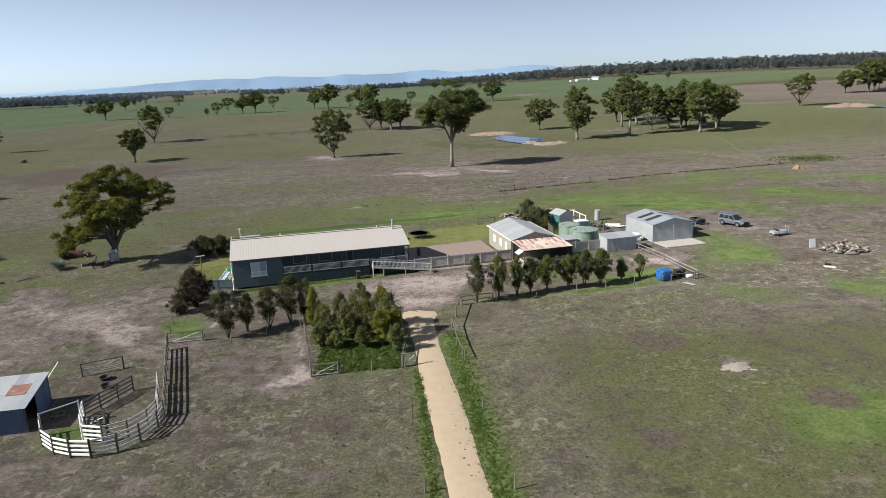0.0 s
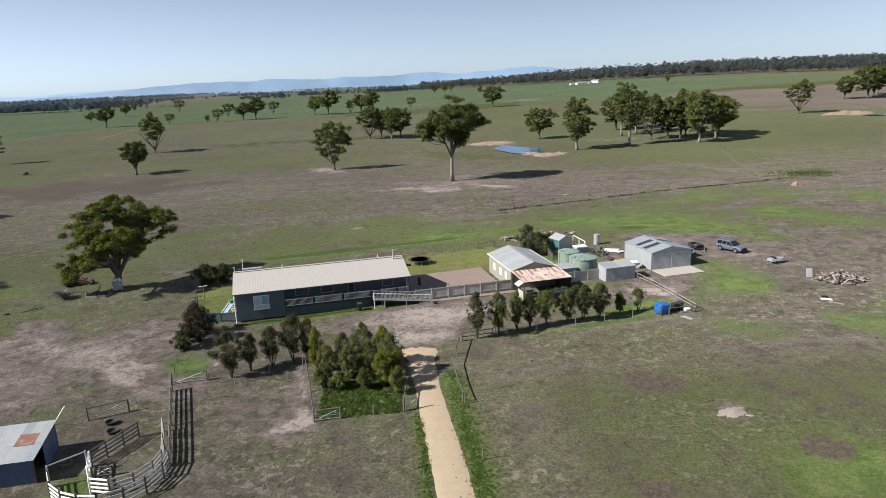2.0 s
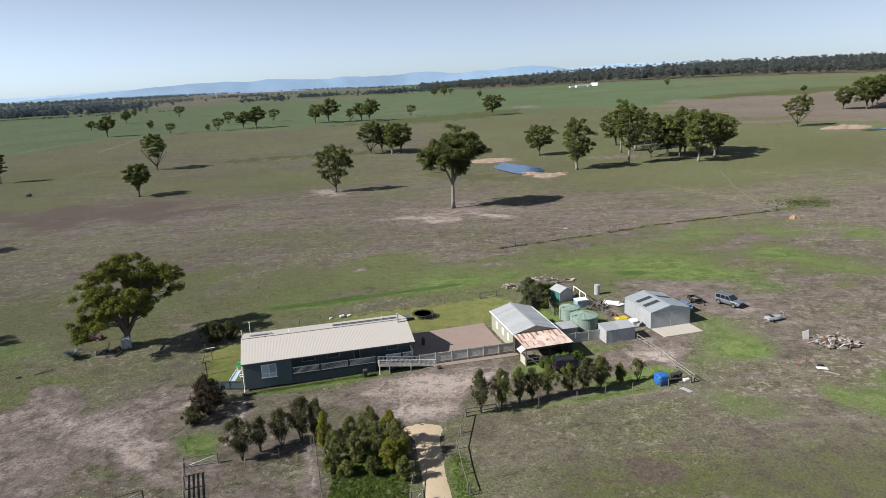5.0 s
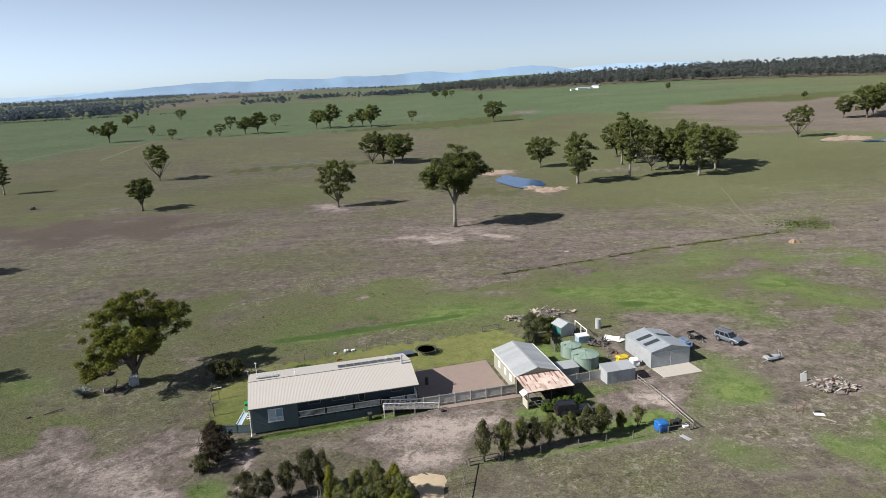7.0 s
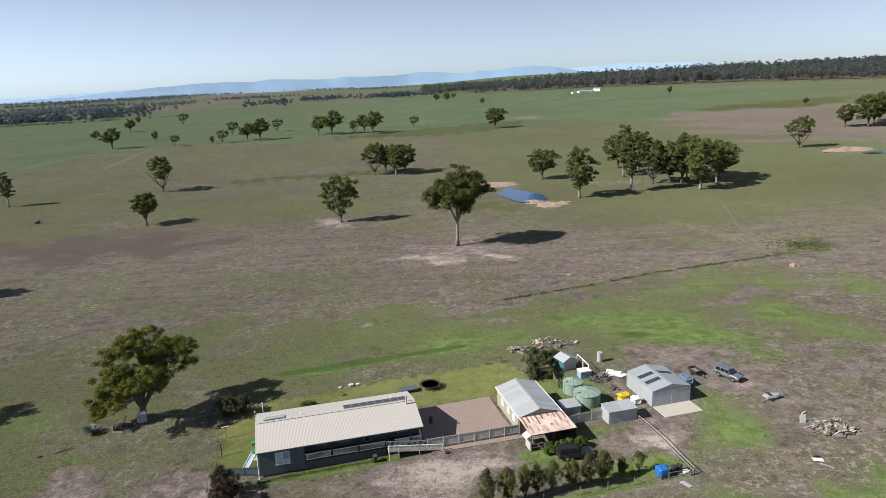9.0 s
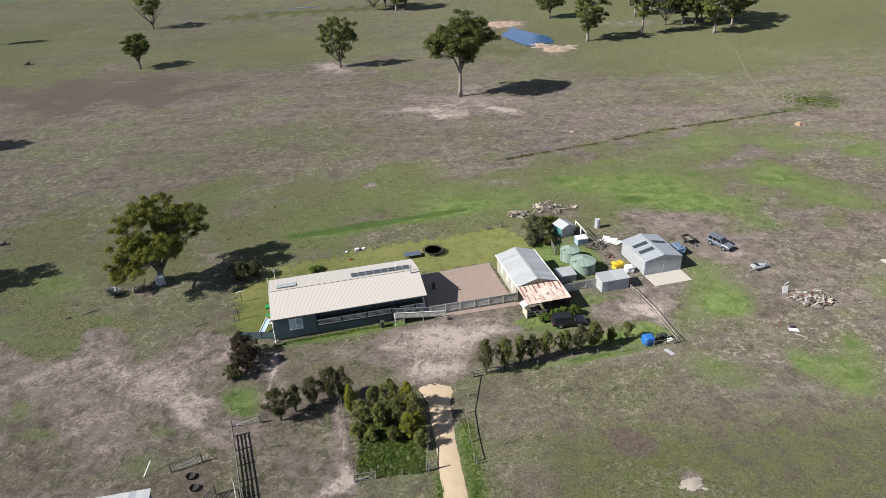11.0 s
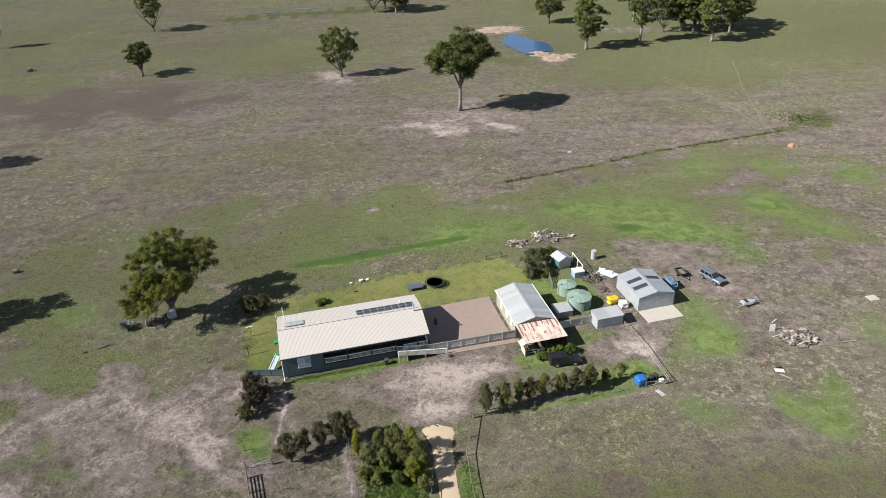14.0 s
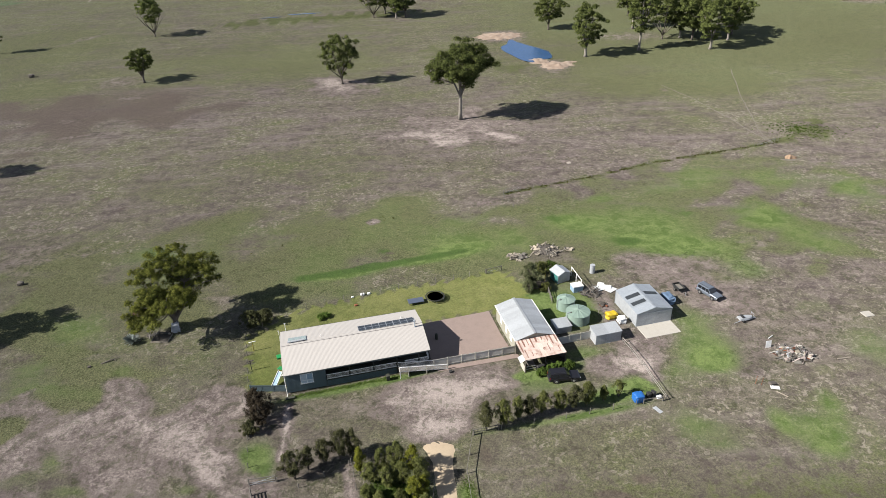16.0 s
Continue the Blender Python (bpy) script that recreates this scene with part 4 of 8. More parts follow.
def build_track():
    """The gravel drive, a low cambered band with ragged edges."""
    line = [(-1.2, 76.6), (-0.7, 75.0), (-0.2, 73.0), (0.1, 70.5), (0.35, 67), (0.7, 62), (1.15, 57), (1.6, 52), (2.1, 46), (2.7, 39), (3.4, 31), (4.2, 22), (5.4, 8), (8, -40), (12, -120)]
    fine = []
    for (ax, ay), (bx, by) in zip(line, line[1:]):
        n = max(2, int(abs(by - ay) / 0.5))
        fine += [(ax + (bx - ax) * k / n, ay + (by - ay) * k / n) for k in range(n)]
    bm = bmesh.new()
    rows = []
    for i, (x, y) in enumerate(fine):
        w = 2.9 + 2.1 * min(1, max(0, (y - 69.5) / 3.0))
        w += 0.18 * noise.noise(Vector((y * 0.5, 3.1, 0)))
        row = []
        for k in range(9):
            f = k / 8 * 2 - 1
            edge = 0.12 * noise.noise(Vector((y * 1.6, 9.0 if f > 0 else 2.0, 0))) if abs(f) == 1 else 0
            rut = -0.015 if k in (2, 6) else 0.0
            row.append(bm.verts.new((x + f * w / 2 + edge, y, float(ground_z(x, y)) + 0.085 - 0.17 * max(0, (y - 71.8) / 2.8) + (0.07 * noise.fractal(Vector((x * 0.8 + f * 2.4, y * 1.1, 7)), 0.6, 2.0, 4) * min(1, (y - 70.5) / 2) if y > 70.5 else 0.0) - 0.10 * f ** 4 + rut + 0.01 * noise.noise(Vector((x * 2 + k, y * 2, 5))))))
        rows.append(row)
    for a, b in zip(rows, rows[1:]):
        for k in range(8):
            bm.faces.new((a[k], a[k + 1], b[k + 1], b[k]))
    tagged(part("driveway", bm, "gravel", smooth=True), "pale yellow gravel farm driveway with worn wheel ruts", "driveway", kind="structure")


build_track()


def build_pad(pts, width, label, seed):
    """A narrow stock pad worn into the turf, ragged at its edges."""
    line = []
    for (ax, ay), (bx, by) in zip(pts, pts[1:]):
        n = max(2, int(math.hypot(bx - ax, by - ay) / 2.0))
        line += [(ax + (bx - ax) * k / n, ay + (by - ay) * k / n) for k in range(n)]
    line.append(pts[-1])
    line = [(x + 0.8 * noise.noise(Vector((x * 0.05, y * 0.05, seed))), y) for x, y in line]
    bm = bmesh.new()
    rows = []
    for i, (x, y) in enumerate(line):
        a, b = line[max(i - 1, 0)], line[min(i + 1, len(line) - 1)]
        d = Vector((b[0] - a[0], b[1] - a[1], 0)).normalized()
        w = width * (0.5 + 0.35 * noise.noise(Vector((i * 0.5, seed, 0))))
        z = float(ground_z(x, y)) + 0.1
        rows.append([bm.verts.new((x - d.y * w * f, y + d.x * w * f, z - 0.12 * abs(f))) for f in (-1, -0.4, 0.4, 1)])
    for p, q in zip(rows, rows[1:]):
        for k in range(3):
            bm.faces.new((p[k], p[k + 1], q[k + 1], q[k]))
    tagged(part("stock_path", bm, "pad", smooth=True), label, "path", kind="structure")


build_pad([(90, 250), (95.2, 233), (98.7, 208.4), (99.7, 193), (101.4, 183.5)], 0.45, "narrow pale stock path worn across the pasture", 1)
build_pad([(123.4, 266.6), (108, 217), (102.5, 196), (101.6, 186)], 0.32, "faint stock path leading to the paddock gate", 2)
build_pad([(-223.4, 498.8), (-233, 557.1), (-242.8, 625.4), (-242.6, 655)], 1.7, "pale farm track on the far green slope", 3)
build_pad([(-295.8, 528.8), (-295.4, 589.8), (-279, 651), (-217, 669), (-132, 652)], 1.6, "faint fence track along the far paddock edge", 4)

# ---- trees ----
def tubes(paths, sides=6):
    """Tapered limbs: each path a list of (point, radius)."""
    V, Fc = [], []
    for path in paths:
        base = len(V)
        for i, (p, r) in enumerate(path):
            a, b = path[max(i - 1, 0)][0], path[min(i + 1, len(path) - 1)][0]
            d = (b - a).normalized()
            s = d.orthogonal().normalized()
            t = d.cross(s)
            for k in range(sides):
                w = 2 * math.pi * k / sides
                V.append(p + (s * math.cos(w) + t * math.sin(w)) * r)
        for i in range(len(path) - 1):
            for k in range(sides):
                q = base + i * sides
                Fc.append((q + k, q + (k + 1) % sides, q + sides + (k + 1) % sides, q + sides + k))
        Fc.append(tuple(base + k for k in range(sides))[::-1])
    return V, Fc


def leaf_cloud(rng, centres, radii, per, size, flat=0.7, up=0.4, order=1.4):
    """Small folded leaf sprays scattered over the outside of each clump; returns vertices and faces."""
    V, Fc = [], []
    n = 0
    for c, r in zip(centres, radii):
        m = max(6, int(per * (r / np.mean(radii)) ** 2))
        d = rng.normal(size=(m, 3))
        d /= np.linalg.norm(d, axis=1)[:, None]
        d[:, 2] = np.where(d[:, 2] < -0.35, -d[:, 2] * rng.random(m), d[:, 2])
        rad = r * (0.45 + 0.6 * rng.random(m) ** 0.6)
        p = np.array(c) + d * rad[:, None] * np.array([1, 1, flat])
        nrm = d * order + rng.normal(size=(m, 3)) * 0.42 + np.array([0, 0, up])
        nrm /= np.linalg.norm(nrm, axis=1)[:, None]
        t = np.cross(nrm, rng.normal(size=(m, 3)))
        t /= np.linalg.norm(t, axis=1)[:, None]
        b = np.cross(nrm, t)
        s = (size * (0.6 + 0.8 * rng.random(m)))[:, None]
        quad = np.stack([p - t * s * 0.5 - b * s * 0.3, p + t * s * 0.45 - b * s * 0.36, p + t * s * 0.55 + b * s * 0.3, p - t * s * 0.4 + b * s * 0.4 - nrm * s * 0.15], 1)
        V.append(quad.reshape(-1, 3))
        Fc.append(np.arange(m * 4).reshape(-1, 4) + n)
        n += m * 4
    return np.concatenate(V), np.concatenate(Fc)


def crown_points(rng, n, h, lo, rx, top=0.5, gap=0.6, shell=0.5):
    """Clump centres in an uneven crown between heights lo and h, half width rx."""
    pts, tries = [], 0
    want = gap * (rx * rx * (h - lo) / n) ** (1 / 3)
    ph = rng.random(4) * 6.28
    while len(pts) < n and tries < n * 60:
        tries += 1
        d = rng.normal(size=3)
        d /= np.linalg.norm(d)
        k = (shell + (1 - shell) * rng.random()) ** 0.8
        a = math.atan2(d[1], d[0])
        rr = rx * (0.8 + 0.22 * math.sin(2 * a + ph[0]) + 0.16 * math.sin(3 * a + ph[1] + 2 * d[2]))
        mid = lo + (h - lo) * top
        z = mid + d[2] * k * ((h - mid) if d[2] > 0 else (mid - lo))
        p = np.array([d[0] * rr * k, d[1] * rr * k, z])
        if all(np.linalg.norm((p - q) * np.array([1, 1, 1.2])) > want for q in pts):
            pts.append(p)
    return pts


def puffs(rng, centres, reach, count, r, rise=0.45):
    """Breaks each clump into a flattened knot of smaller leaf puffs."""
    out, rad = [], []
    for c in centres:
        k = reach * (0.65 + 0.6 * rng.random())
        for i in range(count):
            a, d = rng.random() * 6.283, math.sqrt(rng.random())
            out.append((c[0] + k * d * math.cos(a), c[1] + k * d * math.sin(a), c[2] + k * rise * (1 - d * d) * (rng.random() * 1.2 - 0.2)))
            rad.append(r * (0.65 + 0.6 * rng.random()))
    return out, np.array(rad)


def make_tree(name, m, label, category, seed, h, rx, lo, trunk_r, leaf, n_clumps=26, per=55, size=0.45, clump=None, reach=0.0, knots=6, bark="bark", forks=5, fork_at=0.35, lean=(0, 0), group="", top=0.5, flat=0.7, fork_spread=0.5, gap=0.6, extra=(), shift=0.0, lobes=()):
    rng = np.random.default_rng(seed)
    ob = thing(name, m, label, category, group)
    if lobes:
        centres = []
        for lx_, ly_, lz_, wide, high, n in lobes:
            centres += [p + np.array((lx_, ly_, lz_)) for p in crown_points(rng, n, high, -high * 0.7, wide, 0.42, 0.7, 0.5)]
    else:
        centres = crown_points(rng, n_clumps, h * 0.95, lo, rx * 0.86, top, gap)
    centres += [np.array(p, float) for p in extra]
    centres = [p + np.array((shift, 0.0, 0.0)) for p in centres]
    clump = clump or 1.35 * (rx * rx * (h - lo) / max(n_clumps, 1)) ** (1 / 3) * 0.62
    radii = clump * (0.7 + 0.6 * rng.random(len(centres)))
    lx, ly = lean
    fork_z = h * fork_at
    paths = []
    trunk = []
    for i in range(6):
        f = i / 5
        flare = 1.45 if i == 0 else 1.0
        trunk.append((Vector((lx * f + 0.03 * h * 0.15 * math.sin(3 * f + seed), ly * f + 0.004 * h * math.cos(4 * f + seed), fork_z * f - (0.15 if i == 0 else 0))), trunk_r * flare * (1 - 0.3 * f)))
    paths.append(trunk)
    hub = trunk[-1][0]
    mains = []
    for k in range(forks):
        a = 6.283 * k / forks + rng.random() * 0.9
        z = fork_z + (h * 0.86 - fork_z) * (0.45 + 0.4 * rng.random())
        out = rx * fork_spread * (0.4 + 0.7 * rng.random())
        end = Vector((math.cos(a) * out + lx, math.sin(a) * out + ly, z))
        mid = hub.lerp(end, 0.5) + Vector((math.cos(a), math.sin(a), -0.3)) * 0.06 * h * (rng.random() - 0.3)
        start = trunk[3 + (k % 3)][0]
        r = trunk_r * 0.52
        path = [(start, r), (start.lerp(mid, 0.5), r * 0.86), (mid, r * 0.7), (mid.lerp(end, 0.5) + Vector((0, 0, 0.02 * h)), r * 0.5), (end, r * 0.22)]
        mains.append(path)
        paths.append(path)
    joints = [(p, r) for q in mains for p, r in q[1:]]
    for c in centres:
        c = Vector(c)
        p, r = min(joints, key=lambda j: (j[0] - c).length + (3.0 if j[0].z > c.z else 0))
        mid = p.lerp(c, 0.55) + Vector(rng.normal(size=3)) * 0.03 * h * 0.5
        r = min(r * 0.6, trunk_r * 0.2)
        paths.append([(p, r), (mid, r * 0.65), (c, r * 0.25)])
    V, Fc = tubes(paths)
    raw("trunk", V, Fc, bark, ob, smooth=True)
    if reach:
        centres, radii = puffs(rng, centres, reach, knots, clump, 0.5 if flat < 0.9 else 1.0)
    V, Fc = leaf_cloud(rng, centres, radii, per, size, flat)
    raw("crown", V, Fc, leaf, ob)
    return ob


# the great gum in the home paddock
GREAT_LOBES = [(-0.6, 1.8, 12.0, 3.8, 2.6, 18), (-1.6, 6.56, 11.2, 3.6, 2.6, 14), (-4.2, 1.12, 10.4, 2.5, 2.1, 11), (3.0, 2.82, 11.0, 2.9, 2.3, 11), (6.0, 3.16, 8.9, 3.0, 2.5, 15), (3.4, -2.96, 8.8, 2.6, 2.1, 10), (-0.2, -2.96, 9.0, 2.8, 2.2, 11), (-1.4, -0.58, 6.9, 2.6, 1.9, 9), (3.4, 0.44, 6.0, 2.1, 1.7, 8), (-3.4, -0.24, 5.2, 2.0, 1.6, 7), (-5.4, -0.92, 4.2, 2.4, 1.8, 12), (-5.8, -2.62, 2.8, 1.4, 1.2, 5), (1.0, 6.9, 7.8, 2.8, 1.9, 9), (4.4, 7.58, 9.6, 2.6, 2.0, 9), (0.8, 1.63, 8.4, 2.8, 2.0, 11), (2.0, 2.82, 6.6, 2.2, 1.6, 8), (-2.4, -4.2, 9.4, 2.8, 2.2, 11), (1.6, -4.8, 8.6, 2.6, 2.0, 10), (2.0, 7.4, 9.4, 2.8, 2.2, 10), (-1.0, -6.0, 6.6, 2.2, 1.7, 8)]
# the dark bark stands in for the crown's shade on the trunk
make_tree("gum_tree", at_ground(-47.3, 105.5), "large spreading olive-green gum tree with a forked trunk darkened for shade", "tree", 11, 14.2, 7.6, 2.6, 0.62, "leaf_olive", per=62, size=0.18, clump=0.66, reach=0.85, knots=5, bark="bark", forks=7, fork_at=0.25, fork_spread=0.6, flat=0.95, lean=(0.3, 0), lobes=GREAT_LOBES)
# the tall one on a bare trunk beside the dam
DAM_LOBES = [(0.5, 0.0, 22.4, 6.0, 4.6, 22), (6.0, 0.72, 20.6, 4.6, 4.2, 17), (-5.5, 0.72, 19.4, 4.6, 4.0, 17), (9.0, 0.0, 18.6, 3.0, 3.0, 10), (-9.0, -0.72, 16.6, 3.2, 3.0, 12), (-7.5, -1.45, 14.0, 2.6, 2.0, 7), (0, -6.52, 18.6, 5.0, 3.8, 15), (1.0, 6.52, 19.0, 5.0, 3.8, 13), (4.6, -1.45, 16.4, 3.0, 2.6, 9), (2.6, -1.74, 12.8, 2.7, 2.2, 9), (0.6, 0.87, 15.6, 3.4, 2.6, 9), (-3.2, -0.72, 15.4, 3.2, 2.4, 10), (4.6, 1.45, 14.6, 2.8, 2.0, 8), (0.4, -3.48, 14.6, 2.6, 2.2, 8), (4.5, -6.0, 18.4, 3.6, 3.0, 10), (-4.5, -5.6, 18.0, 3.4, 2.8, 9), (5.0, 6.2, 18.6, 3.6, 3.0, 10), (-4.0, 6.4, 18.0, 3.6, 3.0, 10)]
make_tree("gum_tree", at_ground(13.0, 222.6), "tall gum tree with a bare pale trunk and flat crown", "tree", 5, 26.3, 11.5, 11.5, 0.62, "leaf_gum", per=52, size=0.29, clump=1.1, reach=1.4, knots=5, bark="bark_pale", flat=0.95, forks=7, fork_at=0.5, fork_spread=0.7, lobes=DAM_LOBES)
make_tree("gum_tree", at_ground(-31.6, 277.6), "vase-shaped gum tree on a bare sandy patch", "tree", 8, 20.0, 8.8, 3.6, 0.45, "leaf_gum", n_clumps=64, per=62, size=0.25, clump=0.85, reach=1.3, knots=6, bark="bark", flat=1.35, forks=9, fork_at=0.14, top=0.6, fork_spread=0.85, gap=0.75)
make_tree("gum_tree", at_ground(-117.0, 293.6), "low dense dark gum tree in open pasture", "tree", 9, 14.4, 8.0, 4.6, 0.55, "leaf_gum", n_clumps=44, per=70, size=0.25, clump=0.85, reach=1.5, knots=7, bark="bark", forks=6, fork_at=0.25, flat=0.92, gap=0.75)

# pasture gums, four kinds built once and set out again
far_label = "scattered mature gum tree standing in open pasture"
TALL = make_tree("gum_tree", at_ground(72.8, 299, 20), far_label, "tree", 21, 24.5, 9.4, 3.8, 0.7, "leaf_gum", n_clumps=64, per=66, size=0.30, clump=1.0, reach=1.6, knots=6, bark="bark_pale", forks=7, flat=0.92, fork_at=0.22, group="pasture gums", gap=0.8)
ROUND = make_tree("gum_tree", at_ground(66.6, 354), far_label, "tree", 22, 16.5, 8.8, 3.2, 0.5, "leaf_gum", n_clumps=54, per=66, size=0.28, clump=0.9, reach=1.5, knots=6, bark="bark", forks=7, flat=0.92, fork_at=0.22, group="pasture gums", gap=0.75)
VASE = make_tree("gum_tree", at_ground(-140.4, 382, 0, 0.96), far_label, "tree", 23, 21.0, 10.0, 7.0, 0.45, "leaf_gum", n_clumps=54, per=62, size=0.29, clump=0.9, reach=1.5, knots=6, bark="bark", forks=9, flat=0.92, fork_at=0.12, fork_spread=0.95, top=0.6, group="pasture gums", gap=0.75)
LEAN = make_tree("gum_tree", at_ground(98, 304), far_label, "tree", 24, 28.0, 6.8, 6.5, 0.6, "leaf_gum", n_clumps=54, per=62, size=0.29, clump=0.9, reach=1.4, knots=6, bark="bark_pale", forks=6, flat=0.92, fork_at=0.35, group="pasture gums", gap=0.75)
for src, x, y, turn, size in ((ROUND, 113, 374, 40, 1.15), (ROUND, 121, 376, 100, 1.1), (VASE, 114, 321, 10, 1.05), (TALL, 122, 321, 80, 0.85), (ROUND, 126, 316, 200, 1.2), (TALL, 128, 299, 140, 1.0), (VASE, 134, 330, 200, 1.1), (ROUND, 147, 322, 300, 1.15), (TALL, 141, 312, 20, 0.85), (LEAN, 107, 345, 90, 1.0), (TALL, 118, 356, 60, 0.95)):
    copy_thing(src, at_ground(x, y, turn, size))
for src, x, y, turn, size in ((VASE, 231, 401, 60, 0.95), (ROUND, 322, 474, 20, 1.4), (ROUND, 334, 486, 120, 1.35), (TALL, 349, 503, 70, 0.95), (ROUND, 310, 482, 240, 1.0), (ROUND, 77, 640, 10, 1.2), (VASE, -24.2, 406.5, 120, 0.95), (TALL, -11.4, 402.5, 30, 0.8), (ROUND, -6, 404, 77, 1.1), (ROUND, -18, 416, 177, 1.0)):
    copy_thing(src, at_ground(x, y, turn, size))
far = dict(bark="bark", group="pasture gums", flat=0.95, gap=0.75, knots=5)
FAR_ROUND = make_tree("gum_tree", at_ground(-290, 673, 0, 1.2), far_label, "tree", 32, 16.5, 8.8, 3.2, 0.5, "leaf_gum", n_clumps=34, per=22, size=0.66, clump=1.2, reach=1.9, forks=6, fork_at=0.2, **far)
FAR_VASE = make_tree("gum_tree", at_ground(-330, 1010, 50, 0.8), far_label, "tree", 33, 21.0, 10.0, 7.0, 0.45, "leaf_gum", n_clumps=34, per=20, size=0.66, clump=1.2, reach=1.9, forks=8, fork_at=0.14, fork_spread=0.95, top=0.6, **far)
FAR_TALL = make_tree("gum_tree", at_ground(-420, 1080, 60, 0.6), far_label, "tree", 34, 24.5, 9.0, 4.0, 0.6, "leaf_gum", n_clumps=36, per=20, size=0.7, clump=1.3, reach=2.0, forks=6, fork_at=0.24, **far)
for src, x, y, turn, size in ((LEAN, -211, 357.5, 0, 0.68), (FAR_ROUND, -365, 908, 60, 0.8), (FAR_TALL, -272, 737, 70, 0.85), (FAR_VASE, -230, 672, 20, 0.65), (FAR_TALL, -196, 678, 90, 0.6), (FAR_VASE, -186, 677, 40, 0.78), (FAR_VASE, -201, 777, 20, 0.9), (FAR_ROUND, -165, 692, 30, 0.85), (FAR_ROUND, -150, 680, 10, 1.07), (FAR_VASE, -153, 786, 40, 0.85), (FAR_ROUND, -356, 788, 15, 0.55)):
    copy_thing(src, at_ground(x, y, turn, size))
for src, x, y, turn, size in ((FAR_ROUND, -96, 705, 80, 0.95), (FAR_ROUND, -81, 692, 30, 1.2), (FAR_VASE, -59, 688, 110, 0.8), (FAR_ROUND, -39, 671, 50, 1.1), (FAR_ROUND, -48, 690, 150, 0.9), (ROUND, -93.5, 105.8, 33, 1.0), (ROUND, -137.5, 191.6, 210, 0.95), (FAR_VASE, 1, 711, 0, 0.72), (FAR_TALL, 109, 1071, 40, 0.9), (FAR_ROUND, 49, 1351, 140, 0.75), (FAR_ROUND, 67, 1312, 90, 0.9), (FAR_VASE, 84, 1400, 10, 0.75), (FAR_TALL, 384, 1021, 10, 0.95), (FAR_ROUND, 391, 674, 10, 0.36)):
    copy_thing(src, at_ground(x, y, turn, size))


# ---- far woods, tree belts, ranges ----
def forest(name, label, seed, places, leaf, hmin, hmax, per=30, size=0.062):
    """Many small uneven crowns on short stems, one sheet of woodland."""
    rng = np.random.default_rng(seed)
    centres, radii = [], []
    for x, y in places:
        h = hmin + (hmax - hmin) * rng.random()
        g = float(ground_z(x, y))
        for k in range(3):
            centres.append((x + rng.normal() * h * 0.14, y + rng.normal() * h * 0.14, g + h * (0.34 + 0.2 * k * rng.random() + 0.1 * k)))
            radii.append(h * (0.30 - 0.04 * k))
    V, Fc = leaf_cloud(rng, centres, np.array(radii), per, (hmin + hmax) * size, 0.95)
    return tagged(raw(name, V, Fc, leaf), label, "woodland", kind="stuff")


rng = np.random.default_rng(77)
ridge = []
for k in range(3600):
    x = 40 + 2300 * rng.random()
    ridge.append((x, wood_edge(x) + 1000 * rng.random() ** 1.6 + (0 if x > 250 else 250)))
# the far woods use leaf colours with haze painted in
forest("forest", "dark eucalypt forest along a low ridge", 31, ridge, "leaf_hazed", 14, 24, 46, 0.042)
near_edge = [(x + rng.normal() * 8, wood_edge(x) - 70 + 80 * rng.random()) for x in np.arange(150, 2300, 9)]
forest("forest", "ragged front edge of the eucalypt forest", 32, near_edge, "leaf_hazed", 11, 23, 60, 0.036)
def rows_of_trees(rng, lines, deep):
    """Places along straight lines: x, y, x, y, trees for each; deep: spread across the line, as a share of the distance."""
    out = []
    for ax, ay, bx, by, n in lines:
        for _ in range(n * 3):
            f = rng.random()
            y = ay + (by - ay) * f
            out.append((ax + (bx - ax) * f + rng.normal() * y * 0.022, y + rng.normal() * y * deep))
    return out


belt = rows_of_trees(rng, [(-720, 1222, -665, 1252, 22), (-665, 1252, -526, 1351, 26), (-592, 1448, -640, 1700, 16), (-340, 1556, -423, 2058, 12), (-91, 1961, 18, 1731, 40), (-310, 1898, -213, 2071, 26), (-900, 1500, -600, 1420, 16)], 0.018)
forest("tree_belt", "dark belts of trees across the far plain", 33, belt, "leaf_hazed_blue", 10, 17, 60, 0.038)
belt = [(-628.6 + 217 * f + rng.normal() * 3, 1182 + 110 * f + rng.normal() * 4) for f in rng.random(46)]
forest("hedge_row", "dotted row of low shrubs along a far fence", 36, belt, "leaf_hazed_blue", 3, 5, 14, 0.09)
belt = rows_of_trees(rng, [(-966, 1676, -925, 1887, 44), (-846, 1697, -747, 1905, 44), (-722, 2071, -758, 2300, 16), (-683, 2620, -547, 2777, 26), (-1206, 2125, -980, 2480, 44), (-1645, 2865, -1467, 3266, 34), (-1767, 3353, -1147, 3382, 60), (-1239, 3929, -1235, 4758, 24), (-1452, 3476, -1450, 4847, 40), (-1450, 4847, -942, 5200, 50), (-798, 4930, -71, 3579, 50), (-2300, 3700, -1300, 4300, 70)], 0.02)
forest("tree_belt", "distant shelter belts on the flat plain", 34, belt, "leaf_hazed_plain", 10, 16, 26, 0.065)


